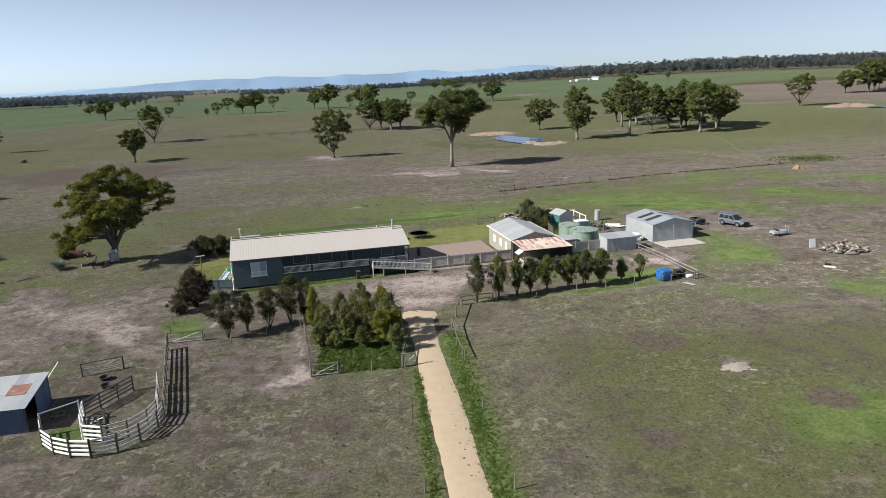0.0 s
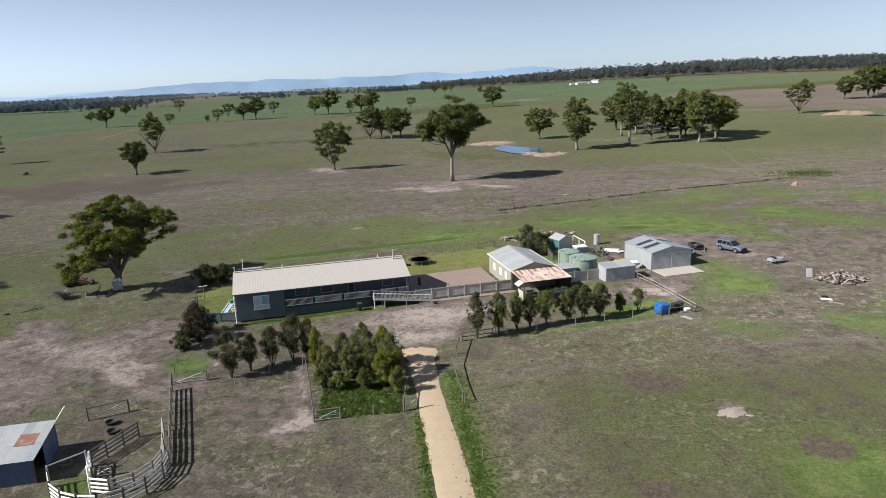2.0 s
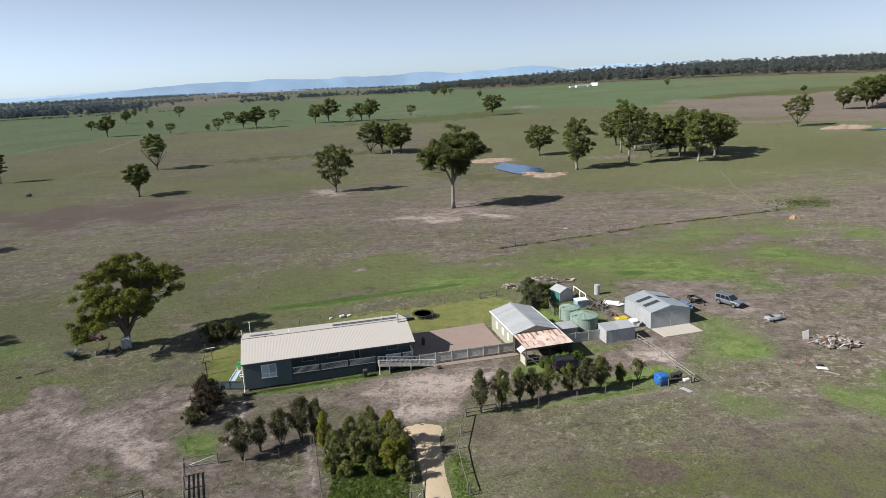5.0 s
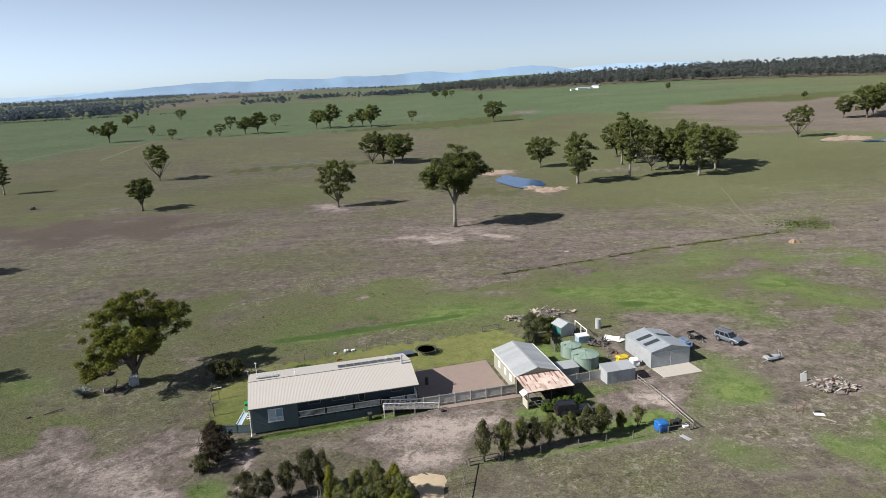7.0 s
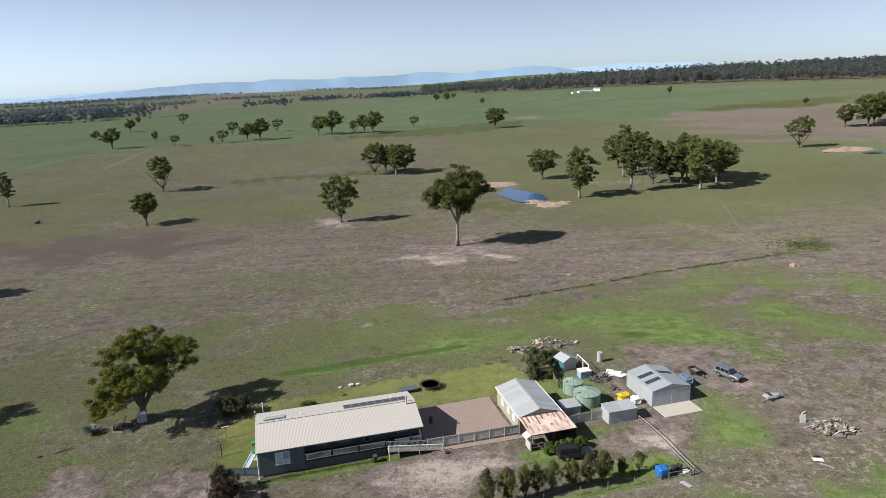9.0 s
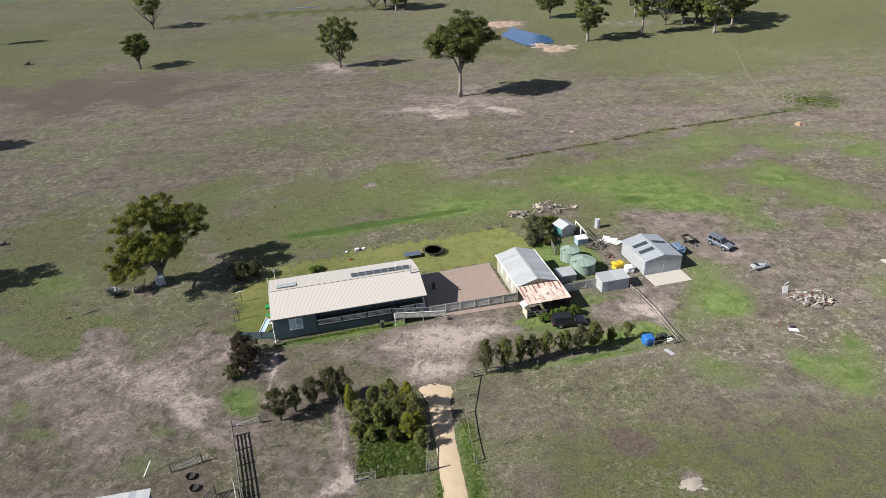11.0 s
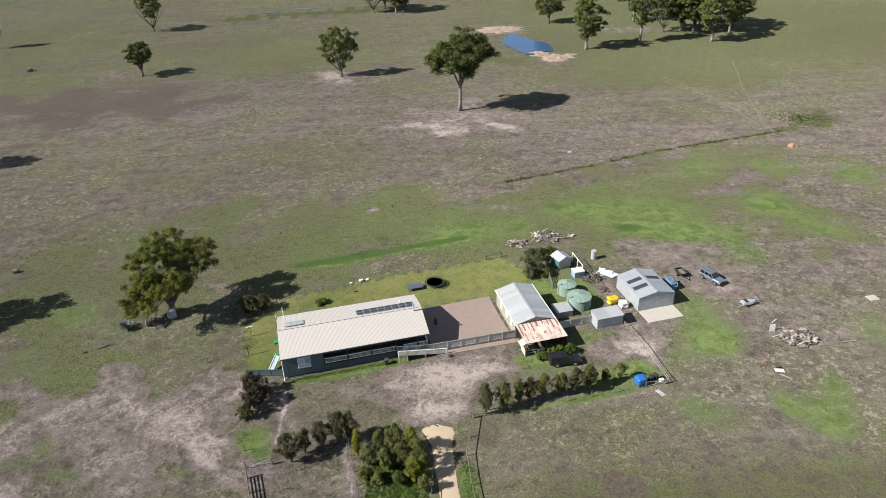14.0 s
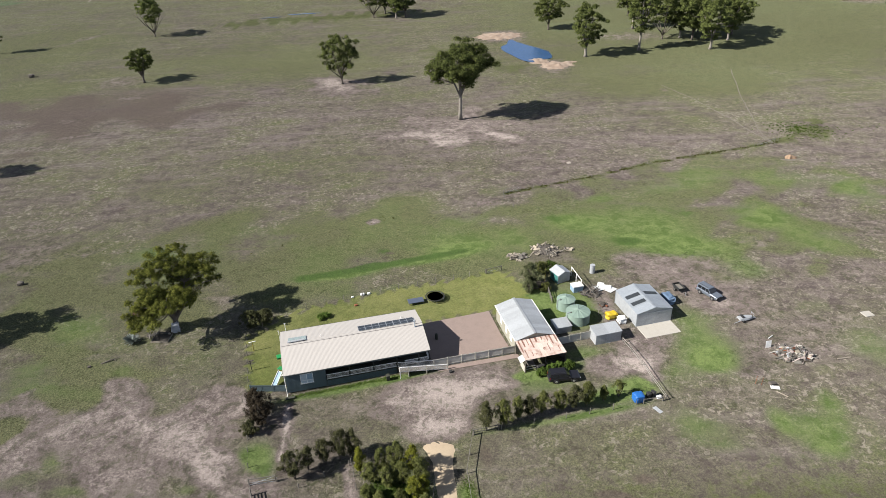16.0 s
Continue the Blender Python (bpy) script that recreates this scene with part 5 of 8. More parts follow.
def ranges(name, label, y, seed, base, peaks, material, rough):
    """A long even ridge; peaks: place along x, half width, height."""
    bm = bmesh.new()
    top, low = [], []
    for x in np.arange(-4300, 4300, 24):
        h = base + sum(k * math.exp(-abs((x - cx) / w) ** 3) for cx, w, k in peaks) + rough * noise.fractal(Vector((x * 0.004, seed, 0)), 0.8, 2, 5)
        yy = y - abs(x) * 0.12
        top.append(bm.verts.new((x, yy + 90, h)))
        low.append(bm.verts.new((x, yy - 90, -60)))
    for i in range(len(top) - 1):
        bm.faces.new((low[i], low[i + 1], top[i + 1], top[i]))
    tagged(part(name, bm, material, smooth=True), label, "hills", kind="structure")


# the farther range has more haze painted into it
ranges("backdrop", "mountain range on the horizon with blue haze painted in", 4800, 3, -10, [(-300, 1900, 80), (-1500, 600, 14), (100, 150, 15), (880, 215, 37), (560, 160, 14)], "far_hill", 9)
ranges("backdrop", "fainter mountain range behind the nearer one, paler with painted haze", 5200, 8, 20, [(-900, 1500, 46), (-200, 400, 8), (1500, 900, 64)], "far_hill_pale", 8)

# ---- the house ----
def railing(parent, a, b, h=0.95, material="white_paint", gap=0.14):
    """A balustrade section: top and bottom rail and its balusters in one piece."""
    a, b = Vector(a), Vector(b)
    bm = bmesh.new()
    up = Vector((0, 0, 1))
    beam(bm, a + up * h, b + up * h, 0.09, 0.07)
    beam(bm, a + up * 0.1, b + up * 0.1, 0.06, 0.07)
    n = max(2, int((b - a).length / gap))
    for i in range(1, n):
        p = a.lerp(b, i / n)
        box(bm, (p.x - 0.02, p.y - 0.035, p.z + 0.1), (p.x + 0.02, p.y + 0.035, p.z + h - 0.03))
    return part("railing", bm, material, parent)


def bars(parent, name, pieces, material, label=""):
    """One mesh of several joined boxes (low corner, high corner)."""
    bm = bmesh.new()
    for lo, hi in pieces:
        box(bm, lo, hi, bevel=0.01)
    return part(name, bm, material, parent, label)


def lapped(u0, v0, u1, v1, z0, z1, course=0.2):
    """A block whose faces step in lapped weatherboard courses."""
    bm = bmesh.new()
    n = round((z1 - z0) / course)
    secs = []
    for i in range(n):
        for f, t in ((0.0, 0.024), (1.0, 0.0)):
            z = z0 + (z1 - z0) * (i + f) / n - (0.001 if f else 0)
            secs.append([(u0 - t, v0 - t, z), (u1 + t, v0 - t, z), (u1 + t, v1 + t, z), (u0 - t, v1 + t, z)])
    rings = [[bm.verts.new(p) for p in s] for s in secs]
    for a, b in zip(rings, rings[1:]):
        for i in range(4):
            bm.faces.new((a[i], a[(i + 1) % 4], b[(i + 1) % 4], b[i]))
    bm.faces.new(rings[0][::-1])
    bm.faces.new(rings[-1])
    return bm


def build_house():
    L, D, EAVE, RIDGE, FLOOR = 23.6, 12.0, 3.85, 5.3, 1.35
    h = thing("house", pose(-24.0, 85.35, -0.2, 0, 0, 11.5), "long low dark green weatherboard farmhouse with cream steel roof", "house")
    V0, V1 = 0.35, D - 0.35
    # weatherboards as lapped courses
    def boards(name, u0, v0, u1, v1, z0, z1, out):
        part(name, lapped(u0, v0, u1, v1, z0, z1), "wall_green", h)
    boards("wall", 0.25, V0, 6.5, V1, 0.12, EAVE - 0.06, True)
    boards("wall", 6.54, 2.75, L - 0.25, V1, 0.12, EAVE - 0.06, True)
    bm = bmesh.new()
    gable_prism(bm, D - 0.7, 0.12, EAVE - 0.02, RIDGE - 0.1, 0.0, EAVE - 0.1)
    bmesh.ops.transform(bm, matrix=Matrix.Translation((0.26, V0, 0)) @ Matrix.Rotation(radians(90), 4, "Z") @ Matrix.Diagonal((1, -1, 1, 1)), verts=bm.verts)
    part("gable", bm, "wall_green", h)
    bm = bmesh.new()
    gable_prism(bm, D - 0.7, 0.12, EAVE - 0.02, RIDGE - 0.1, 0.0, EAVE - 0.1)
    bmesh.ops.transform(bm, matrix=Matrix.Translation((L - 0.4, V0, 0)) @ Matrix.Rotation(radians(90), 4, "Z") @ Matrix.Diagonal((1, -1, 1, 1)), verts=bm.verts)
    part("gable", bm, "wall_green", h)
    # roof sheets, ridge capping, gutters
    for name, va, vb in (("roof_sheet", 0.0, D / 2), ("roof_sheet", D, D / 2)):
        bm = bmesh.new()
        corrugated(bm, [(0, va, EAVE), (L, va, EAVE), (L, vb, RIDGE), (0, vb, RIDGE)], 0.2, 0.009)
        part(name, bm, "roof_cream", h)
    bm = bmesh.new()
    for s in (-1, 1):
        beam(bm, (0, D / 2 + s * 0.11, RIDGE + 0.035), (L, D / 2 + s * 0.11, RIDGE + 0.035), 0.24, 0.02)
    part("ridge_cap", bm, "roof_cream", h)
    bars(h, "gutter", [((-0.03, -0.13, EAVE - 0.12), (L + 0.03, -0.005, EAVE - 0.01))], "post_dark")
    bars(h, "gutter", [((-0.03, D + 0.005, EAVE - 0.12), (L + 0.03, D + 0.13, EAVE - 0.01))], "post_dark")
    for u in (0.0, L):
        bm = bmesh.new()
        for va in (0.0, D):
            beam(bm, (u, va, EAVE - 0.07), (u, D / 2, RIDGE - 0.07), 0.04, 0.16)
        part("barge_board", bm, "trim_cream", h)
    # verandah: soffit, deck, skirting boards, posts
    for i in range(17):
        bars(h, "deck_board", [((6.55, 0.32 + i * 0.142, FLOOR - 0.06), (L - 0.1, 0.32 + i * 0.142 + 0.13, FLOOR))], "deck_dark")
    for a, b in ((6.56, 17.95), (19.3, L - 0.1)):
        for i in range(8):
            bars(h, "skirting_slat", [((a, 0.28, 0.08 + i * 0.142), (b, 0.315, 0.08 + i * 0.142 + 0.115))], "wall_green")
    for u in (10.3, 14.2, 18.1, 21.7, L - 0.2):
        bars(h, "verandah_post", [((u - 0.055, 0.3, 0.0), (u + 0.055, 0.41, EAVE - 0.06))], "post_dark")
    bars(h, "verandah_beam", [((6.5, 0.3, EAVE - 0.26), (L - 0.1, 0.4, EAVE - 0.08))], "post_dark")
    for a, b in ((6.6, 10.24), (10.36, 14.14), (14.26, 18.0), (19.35, 21.64), (21.76, L - 0.28)):
        railing(h, (a, 0.36, FLOOR), (b, 0.36, FLOOR))
    railing(h, (L - 0.2, 0.42, FLOOR), (L - 0.2, 2.7, FLOOR))
    # front door and windows behind the verandah
    for u0, u1, z0, z1, name in ((8.0, 9.8, 2.0, 3.2, "window"), (11.4, 13.2, 2.0, 3.2, "window"), (15.2, 16.1, FLOOR, 3.3, "door"), (20.0, 21.6, 2.0, 3.2, "window")):
        w = bars(h, name, [((u0, 2.69, z0), (u0 + 0.07, 2.75, z1)), ((u1 - 0.07, 2.69, z0), (u1, 2.75, z1)), ((u0 + 0.07, 2.69, z1 - 0.07), (u1 - 0.07, 2.75, z1)), ((u0 + 0.07, 2.69, z0), (u1 - 0.07, 2.75, z0 + 0.07))], "trim_cream")
        bars(w, "pane" if name == "window" else "door_leaf", [((u0 + 0.07, 2.715, z0 + 0.07), (u1 - 0.07, 2.735, z1 - 0.07))], "glass" if name == "window" else "deck_dark")
    # sash window of the end room
    u0, u1, z0, z1, v = 2.5, 4.5, 1.45, 3.3, V0 - 0.06
    w = bars(h, "window", [((u0, v, z0), (u0 + 0.06, V0, z1)), ((u1 - 0.06, v, z0), (u1, V0, z1)), ((u0 + 0.06, v, z1 - 0.06), (u1 - 0.06, V0, z1)), ((u0 + 0.06, v, z0), (u1 - 0.06, V0, z0 + 0.06)), ((3.5, v, z0 + 0.06), (3.56, V0, z1 - 0.06)), ((u0 + 0.06, v, 2.0), (3.5, V0, 2.06)), ((3.56, v, 2.0), (u1 - 0.06, V0, 2.06))], "white_paint", "white framed sash window with pale blinds")
    for a, b, c, d, m in ((u0 + 0.06, 3.5, z0 + 0.06, 2.0, "blind"), (3.56, u1 - 0.06, z0 + 0.06, 2.0, "blind"), (u0 + 0.06, 3.5, 2.06, z1 - 0.06, "blind"), (3.56, u1 - 0.06, 2.06, z1 - 0.06, "slide_blue")):
        bars(w, "pane", [((a, v + 0.03, c), (b, v + 0.04, d))], m)
    bars(w, "sill", [((u0 - 0.08, v - 0.06, z0 - 0.06), (u1 + 0.08, v, z0))], "white_paint")
    bm = bmesh.new()
    pole(bm, (0.12, 0.1, 0.15), (0.12, 0.1, EAVE - 0.05), 0.05)
    pole(bm, (0.12, 0.1, 0.17), (0.1, -0.5, 0.08), 0.05)
    part("downpipe", bm, "white_paint", h)
    # flue
    bm = bmesh.new()
    pole(bm, (22.2, 5.2, 4.9), (22.2, 5.2, 6.35), 0.13, sides=14)
    pole(bm, (22.2, 5.2, 6.38), (22.2, 5.2, 6.5), 0.2, 0.17, sides=14)
    part("chimney_flue", bm, "zinc", h, "galvanised steel flue with cowl")
    # solar panels on the rear slope
    slope = (RIDGE - EAVE) / (D / 2)
    tilt = math.atan(slope)
    def panel(u, v, w, d, glass):
        z = RIDGE - (v - D / 2) * slope
        m = Matrix.Translation((u, v, z + 0.09)) @ Matrix.Rotation(-tilt, 4, "X")
        bm = bmesh.new()
        box(bm, (0, 0, 0), (w, d, 0.04), m)
        fr = part("solar_panel", bm, "zinc", h)
        bm = bmesh.new()
        box(bm, (0.04, 0.04, 0.03), (w - 0.04, d - 0.04, 0.048), m)
        part("solar_cells", bm, glass, fr)
    for i in range(8):
        for v in (0.45, 1.5):
            panel(12.9 + i * 1.2, D / 2 + v, 1.15, 1.0, "solar")
    for i in range(3):
        panel(1.3 + i * 1.0, D / 2 + 0.55, 0.95, 1.9, "collector")
    bm = bmesh.new()
    pole(bm, (3.9, D / 2 + 0.5, RIDGE + 0.18), (1.2, D / 2 + 0.45, RIDGE + 0.18), 0.16, sides=10)
    part("hot_water_tank", bm, "zinc_pale", h)
    bm = bmesh.new()
    pole(bm, (6.6, D / 2 + 1.2, 4.7), (6.6, D / 2 + 1.2, 5.4), 0.05)
    pole(bm, (20.5, D / 2 + 3.2, 4.2), (20.5, D / 2 + 3.2, 4.95), 0.06)
    part("vent_pipe", bm, "white_paint", h)
    # masts with dish and aerial at the rear corner
    bm = bmesh.new()
    pole(bm, (1.0, D - 0.2, 3.2), (1.0, D - 0.2, 5.6), 0.03)
    bmesh.ops.create_uvsphere(bm, u_segments=12, v_segments=8, radius=0.17, matrix=Matrix.Translation((1.0, D - 0.3, 5.6)) @ Matrix.Rotation(0.5, 4, "X") @ Matrix.Diagonal((1, 0.25, 1, 1)))
    part("satellite_dish", bm, "white_paint", h)
    bm = bmesh.new()
    pole(bm, (-0.2, D - 0.6, 2.4), (-0.2, D - 0.6, 4.6), 0.03)
    bmesh.ops.create_uvsphere(bm, u_segments=12, v_segments=8, radius=0.14, matrix=Matrix.Translation((-0.2, D - 0.7, 4.6)) @ Matrix.Rotation(0.5, 4, "X") @ Matrix.Diagonal((1, 0.25, 1, 1)))
    part("satellite_dish", bm, "white_paint", h)
    # access ramp
    u0, u1, z1 = 18.15, 26.2, 0.22
    bm = bmesh.new()
    n = 40
    for i in range(n):
        a, b = i / n, (i + 0.9) / n
        ua, ub = u0 + (u1 - u0) * a, u0 + (u1 - u0) * b
        za, zb = FLOOR + (z1 - FLOOR) * a, FLOOR + (z1 - FLOOR) * b
        beam(bm, (ua, -0.55, (za + zb) / 2 - 0.03), (ub, -0.55, (za + zb) / 2 - 0.045), 1.25, 0.04)
    part("ramp_deck", bm, "weathered", h, "timber access ramp boards")
    for v in (-1.2, 0.12):
        bm = bmesh.new()
        for k in range(46):
            f = k / 45
            u, z = u0 + (u1 - u0) * f, FLOOR + (z1 - FLOOR) * f
            if v > 0 and u > 24.3:
                continue
            box(bm, (u - 0.02, v - 0.03, z + 0.08), (u + 0.02, v + 0.03, z + 0.95))
        e = 1.0 if v < 0 else 0.76
        beam(bm, (u0, v, FLOOR + 0.97), (u0 + (u1 - u0) * e, v, FLOOR + (z1 - FLOOR) * e + 0.97), 0.09, 0.07)
        beam(bm, (u0, v, FLOOR + 0.1), (u0 + (u1 - u0) * e, v, FLOOR + (z1 - FLOOR) * e + 0.1), 0.06, 0.07)
        part("ramp_railing", bm, "white_paint", h)
    for u in (18.2, 19.6, 22.6, 26.1):
        f = (u - u0) / (u1 - u0)
        bars(h, "ramp_post", [((u - 0.06, -1.31, -0.05), (u + 0.06, -1.24, FLOOR + (z1 - FLOOR) * f + 1.05))], "white_paint" if u < 19 else "trim_cream")
    # stormwater pipe stubs and step by the corner
    bars(h, "step", [((-0.2, -1.1, 0.0), (1.3, -0.62, 0.16))], "deck_dark")


build_house()


# ---- outbuildings ----
def wall_sheets(parent, name, a, b, height, material, sheet=0.8, top=None):
    """Vertical ribbed sheets side by side from a to b; top: the height at b where it differs."""
    a, b = Vector((*a, 0)), Vector((*b, 0))
    n = max(1, round((b - a).length / sheet))
    t = top if top is not None else height
    for i in range(n):
        p, q = a.lerp(b, i / n), a.lerp(b, (i + 1) / n)
        h0, h1 = height + (t - height) * i / n, height + (t - height) * (i + 1) / n
        bm = bmesh.new()
        corrugated(bm, [p, q, q + Vector((0, 0, h1)), p + Vector((0, 0, h0))], 0.2, 0.025, 0.01)
        part(name, bm, material, parent)


def roof_sheets(parent, name, quad, material, sheet=0.8, label="", pitch=0.16, depth=0.025):
    a, b, c, d = (Vector(p) for p in quad)
    n = max(1, round((b - a).length / sheet))
    made = []
    for i in range(n):
        lift = Vector((0, 0, 0.006 * (i % 2)))
        bm = bmesh.new()
        corrugated(bm, [a.lerp(b, i / n) + lift, a.lerp(b, (i + 1) / n) + lift, d.lerp(c, (i + 1) / n) + lift, d.lerp(c, i / n) + lift], pitch, depth, 0.01)
        made.append(part(name, bm, material, parent, label))
    return made


def build_big_shed():
    W, L, E, R = 6.75, 7.9, 2.7, 3.5
    s = thing("machinery_shed", at_ground(35.5, 97.7, 12.0), "galvanised corrugated steel machinery shed with gable roof", "shed")
    wall_sheets(s, "wall_sheet", (0, 0), (0, L), E, "zinc_wall", 1.45)
    wall_sheets(s, "wall_sheet", (W, 0), (W, L), E, "zinc_wall", 1.45)
    wall_sheets(s, "wall_sheet", (0, L), (W, L), E, "zinc_wall", 1.35)
    for name, y in (("gable", 0.0), ("gable", L - 0.08)):
        bm = bmesh.new()
        gable_prism(bm, W, 0.06, E, R - 0.05, y, E - 0.32)
        part(name, bm, "zinc_wall", s)
    # two sliding doors
    for i, (a, b, y) in enumerate(((0.06, 3.42, -0.03), (3.36, 6.69, -0.085))):
        bm = bmesh.new()
        corrugated(bm, [(a, y, 0.04), (b, y, 0.04), (b, y, E - 0.2), (a, y, E - 0.2)], 0.19, 0.03, 0.01)
        d = part("sliding_door", bm, "zinc_wall", s)
        bars(d, "door_rail", [((a, y - 0.06, E - 0.28), (b, y - 0.035, E - 0.18))], "zinc")
        bars(d, "door_rail", [((a, y - 0.06, 0.04), (b, y - 0.035, 0.12))], "zinc")
    for x0, x1 in ((-0.08, W / 2), (W + 0.08, W / 2)):
        roof_sheets(s, "roof_sheet", [(x0, -0.1, E), (x0, L + 0.1, E), (x1, L + 0.1, R), (x1, -0.1, R)], "zinc", 1.85, pitch=0.2)
    k = (R - E) / (W / 2)
    for x0, x1, y0 in ((0.35, 2.9, 2.25), (0.35, 2.9, 4.4), (W - 0.35, W - 2.9, 4.4)):
        bm = bmesh.new()
        z0, z1 = (E + k * min(x, W - x) + 0.055 for x in (x0, x1))
        corrugated(bm, [(x0, y0, z0), (x0, y0 + 0.95, z0), (x1, y0 + 0.95, z1), (x1, y0, z1)], 0.2, 0.02, 0.01)
        part("skylight", bm, "skylight", s, "dark translucent roof strip")
    bm = bmesh.new()
    for sgn in (-1, 1):
        beam(bm, (W / 2 + sgn * 0.1, -0.1, R + 0.02), (W / 2 + sgn * 0.1, L + 0.1, R + 0.02), 0.22, 0.02)
    part("ridge_cap", bm, "zinc", s)
    for x in (0, W):
        for y in (0, L):
            bm = bmesh.new()
            box(bm, (x - 0.05, y - 0.05, 0), (x + 0.05, y + 0.05, E - 0.02))
            part("corner_trim", bm, "zinc", s)
    m = at_ground(35.5, 97.7, 12.0)
    bm = bmesh.new()
    box(bm, (0.05, -3.7, -0.05), (W - 0.05, -0.12, 0.1), bevel=0.02)
    o = part("concrete_slab", bm, "concrete")
    o.matrix_basis = m
    tagged(o, "pale concrete slab in front of the shed doors", "slab", kind="structure")


build_big_shed()


def build_garage():
    W, L, E, R = 6.5, 10.6, 3.0, 3.95
    g = thing("garage", at_ground(13.5, 92.1, 11.5), "cream weatherboard garage with grey steel gable roof", "garage")
    for x in (0.0, W - 0.12):
        part("wall", lapped(x, 0.13, x + 0.12, L - 0.13, 0, E - 0.05), "cream_board", g)
    for y in (0.0, L - 0.12):
        bm = bmesh.new()
        gable_prism(bm, W, 0.12, E, R - 0.06, y, 0.0)
        part("end_wall", bm, "cream_board", g)
    for x0, x1, m in ((-0.25, W / 2, "zinc_pale"), (W + 0.25, W / 2, "zinc_pale")):
        roof_sheets(g, "roof_sheet", [(x0, -0.2, E - 0.05), (x0, L + 0.2, E - 0.05), (x1, L + 0.2, R), (x1, -0.2, R)], m, 0.9, pitch=0.18)
    bm = bmesh.new()
    for sgn in (-1, 1):
        beam(bm, (W / 2 + sgn * 0.1, -0.2, R + 0.02), (W / 2 + sgn * 0.1, L + 0.2, R + 0.02), 0.22, 0.02)
    part("ridge_cap", bm, "zinc_pale", g)
    for x in (-0.25, W + 0.25):
        bm = bmesh.new()
        beam(bm, (x, -0.2, E - 0.06), (x, L + 0.2, E - 0.06), 0.1, 0.1)
        part("gutter", bm, "white_paint", g)
    for y in (2.2, 4.6, 7.4):
        w = bars(g, "window", [((-0.06, y, 1.05), (-0.012, y + 0.08, 2.1)), ((-0.06, y + 0.82, 1.05), (-0.012, y + 0.9, 2.1)), ((-0.06, y + 0.08, 2.02), (-0.012, y + 0.82, 2.1)), ((-0.06, y + 0.08, 1.05), (-0.012, y + 0.82, 1.13))], "white_paint")
        bars(w, "pane", [((-0.04, y + 0.08, 1.13), (-0.02, y + 0.82, 2.02))], "blind")


build_garage()


def build_carport():
    """The open lean-to with the rusty roof before the garage."""
    c = thing("lean_to", at_ground(14.3, 87.3, 12.5), "open timber lean-to with a rust-streaked corrugated iron roof", "lean-to")
    W, D, z0, z1 = 7.1, 5.1, 2.6, 2.95
    k = (z1 - z0) / (D + 0.15)
    for i in range(9):
        for j in range(3):
            ya, yb = -0.15 + j * 1.75, -0.15 + (j + 1) * 1.75 + (0.08 if j < 2 else -0.02)
            xa, xb = i * W / 9, (i + 1) * W / 9 + 0.03
            up = 0.012 * (2 - j) + 0.005 * (i % 2)
            za, zb = z0 + k * (ya + 0.15) + up, z0 + k * (yb + 0.15) + up
            bm = bmesh.new()
            corrugated(bm, [(xa, ya, za), (xb, ya, za), (xb, yb, zb), (xa, yb, zb)], 0.13, 0.02, 0.01)
            part("roof_sheet", bm, "rust_sheet", c)
    # long rust streaks running down the slope, of uneven width and length
    for x, y0, y1, wide in ((0.25, 1.6, 4.6, 0.3), (0.62, 0.2, 2.3, 0.22), (0.95, 2.8, 4.9, 0.36), (1.55, 0.4, 1.5, 0.26), (1.75, 3.1, 4.7, 0.2), (2.35, 2.2, 4.9, 0.3), (2.9, 0.1, 1.2, 0.2), (3.2, 3.4, 4.9, 0.42), (3.75, 1.3, 2.0, 0.5), (4.3, 3.7, 4.9, 0.3), (4.75, 0.8, 2.9, 0.2), (5.2, 3.2, 4.8, 0.24), (5.75, 2.3, 4.9, 0.34), (6.3, 0.3, 1.9, 0.22), (6.6, 2.6, 4.6, 0.3), (2.05, 0.6, 1.0, 0.5)):
        bm = bmesh.new()
        q = [(u, v, z0 + k * (v + 0.15) + 0.036) for u, v in ((x, y0), (x + wide * 0.7, y0 + 0.2), (x + wide, y1), (x + 0.04, y1 - 0.1))]
        corrugated(bm, q, 0.13, 0.012, 0.004)
        part("rust_streak", bm, "rust_sheet_dark", c, "flaking rust-brown streak on the roof")
    for x in (0.1, W / 2, W - 0.1):
        for y, z in ((0.0, z0), (D - 0.2, z1)):
            bm = bmesh.new()
            pole(bm, (x, y, -0.1), (x, y, z - 0.05), 0.08, 0.07)
            part("post", bm, "dark_wood", c)
    for y, z in ((0.0, z0), (D - 0.2, z1)):
        bm = bmesh.new()
        beam(bm, (0, y, z - 0.1), (W, y, z - 0.1), 0.08, 0.14)
        part("beam", bm, "dark_wood", c)
    for i in range(11):
        bars(c, "cladding_board", [((W - 0.06, 0.2 + i * 0.43, 0), (W - 0.02, 0.6 + i * 0.43, 2.5))], "dark_wood")
    for i in range(14):
        bars(c, "cladding_board", [((0.3 + i * 0.45, D - 0.16, 0), (0.72 + i * 0.45, D - 0.12, 2.6))], "dark_wood")
    for i in range(2):
        bars(c, "front_rail", [((1.9, -0.025, 0.4 + 0.55 * i), (W - 0.1, 0.025, 0.52 + 0.55 * i))], "dark_wood")
    # bench with oddments under the roof
    t = thing("workbench", at_ground(14.9, 88.0, 10.0), "old timber workbench under the lean-to roof", "bench")
    bars(t, "bench_top", [((0, 0, 0.82), (1.2, 2.4, 0.9))], "weathered")
    for x in (0.05, 1.05):
        for y in (0.05, 2.25):
            bars(t, "leg", [((x, y, 0), (x + 0.1, y + 0.1, 0.82))], "dark_wood")
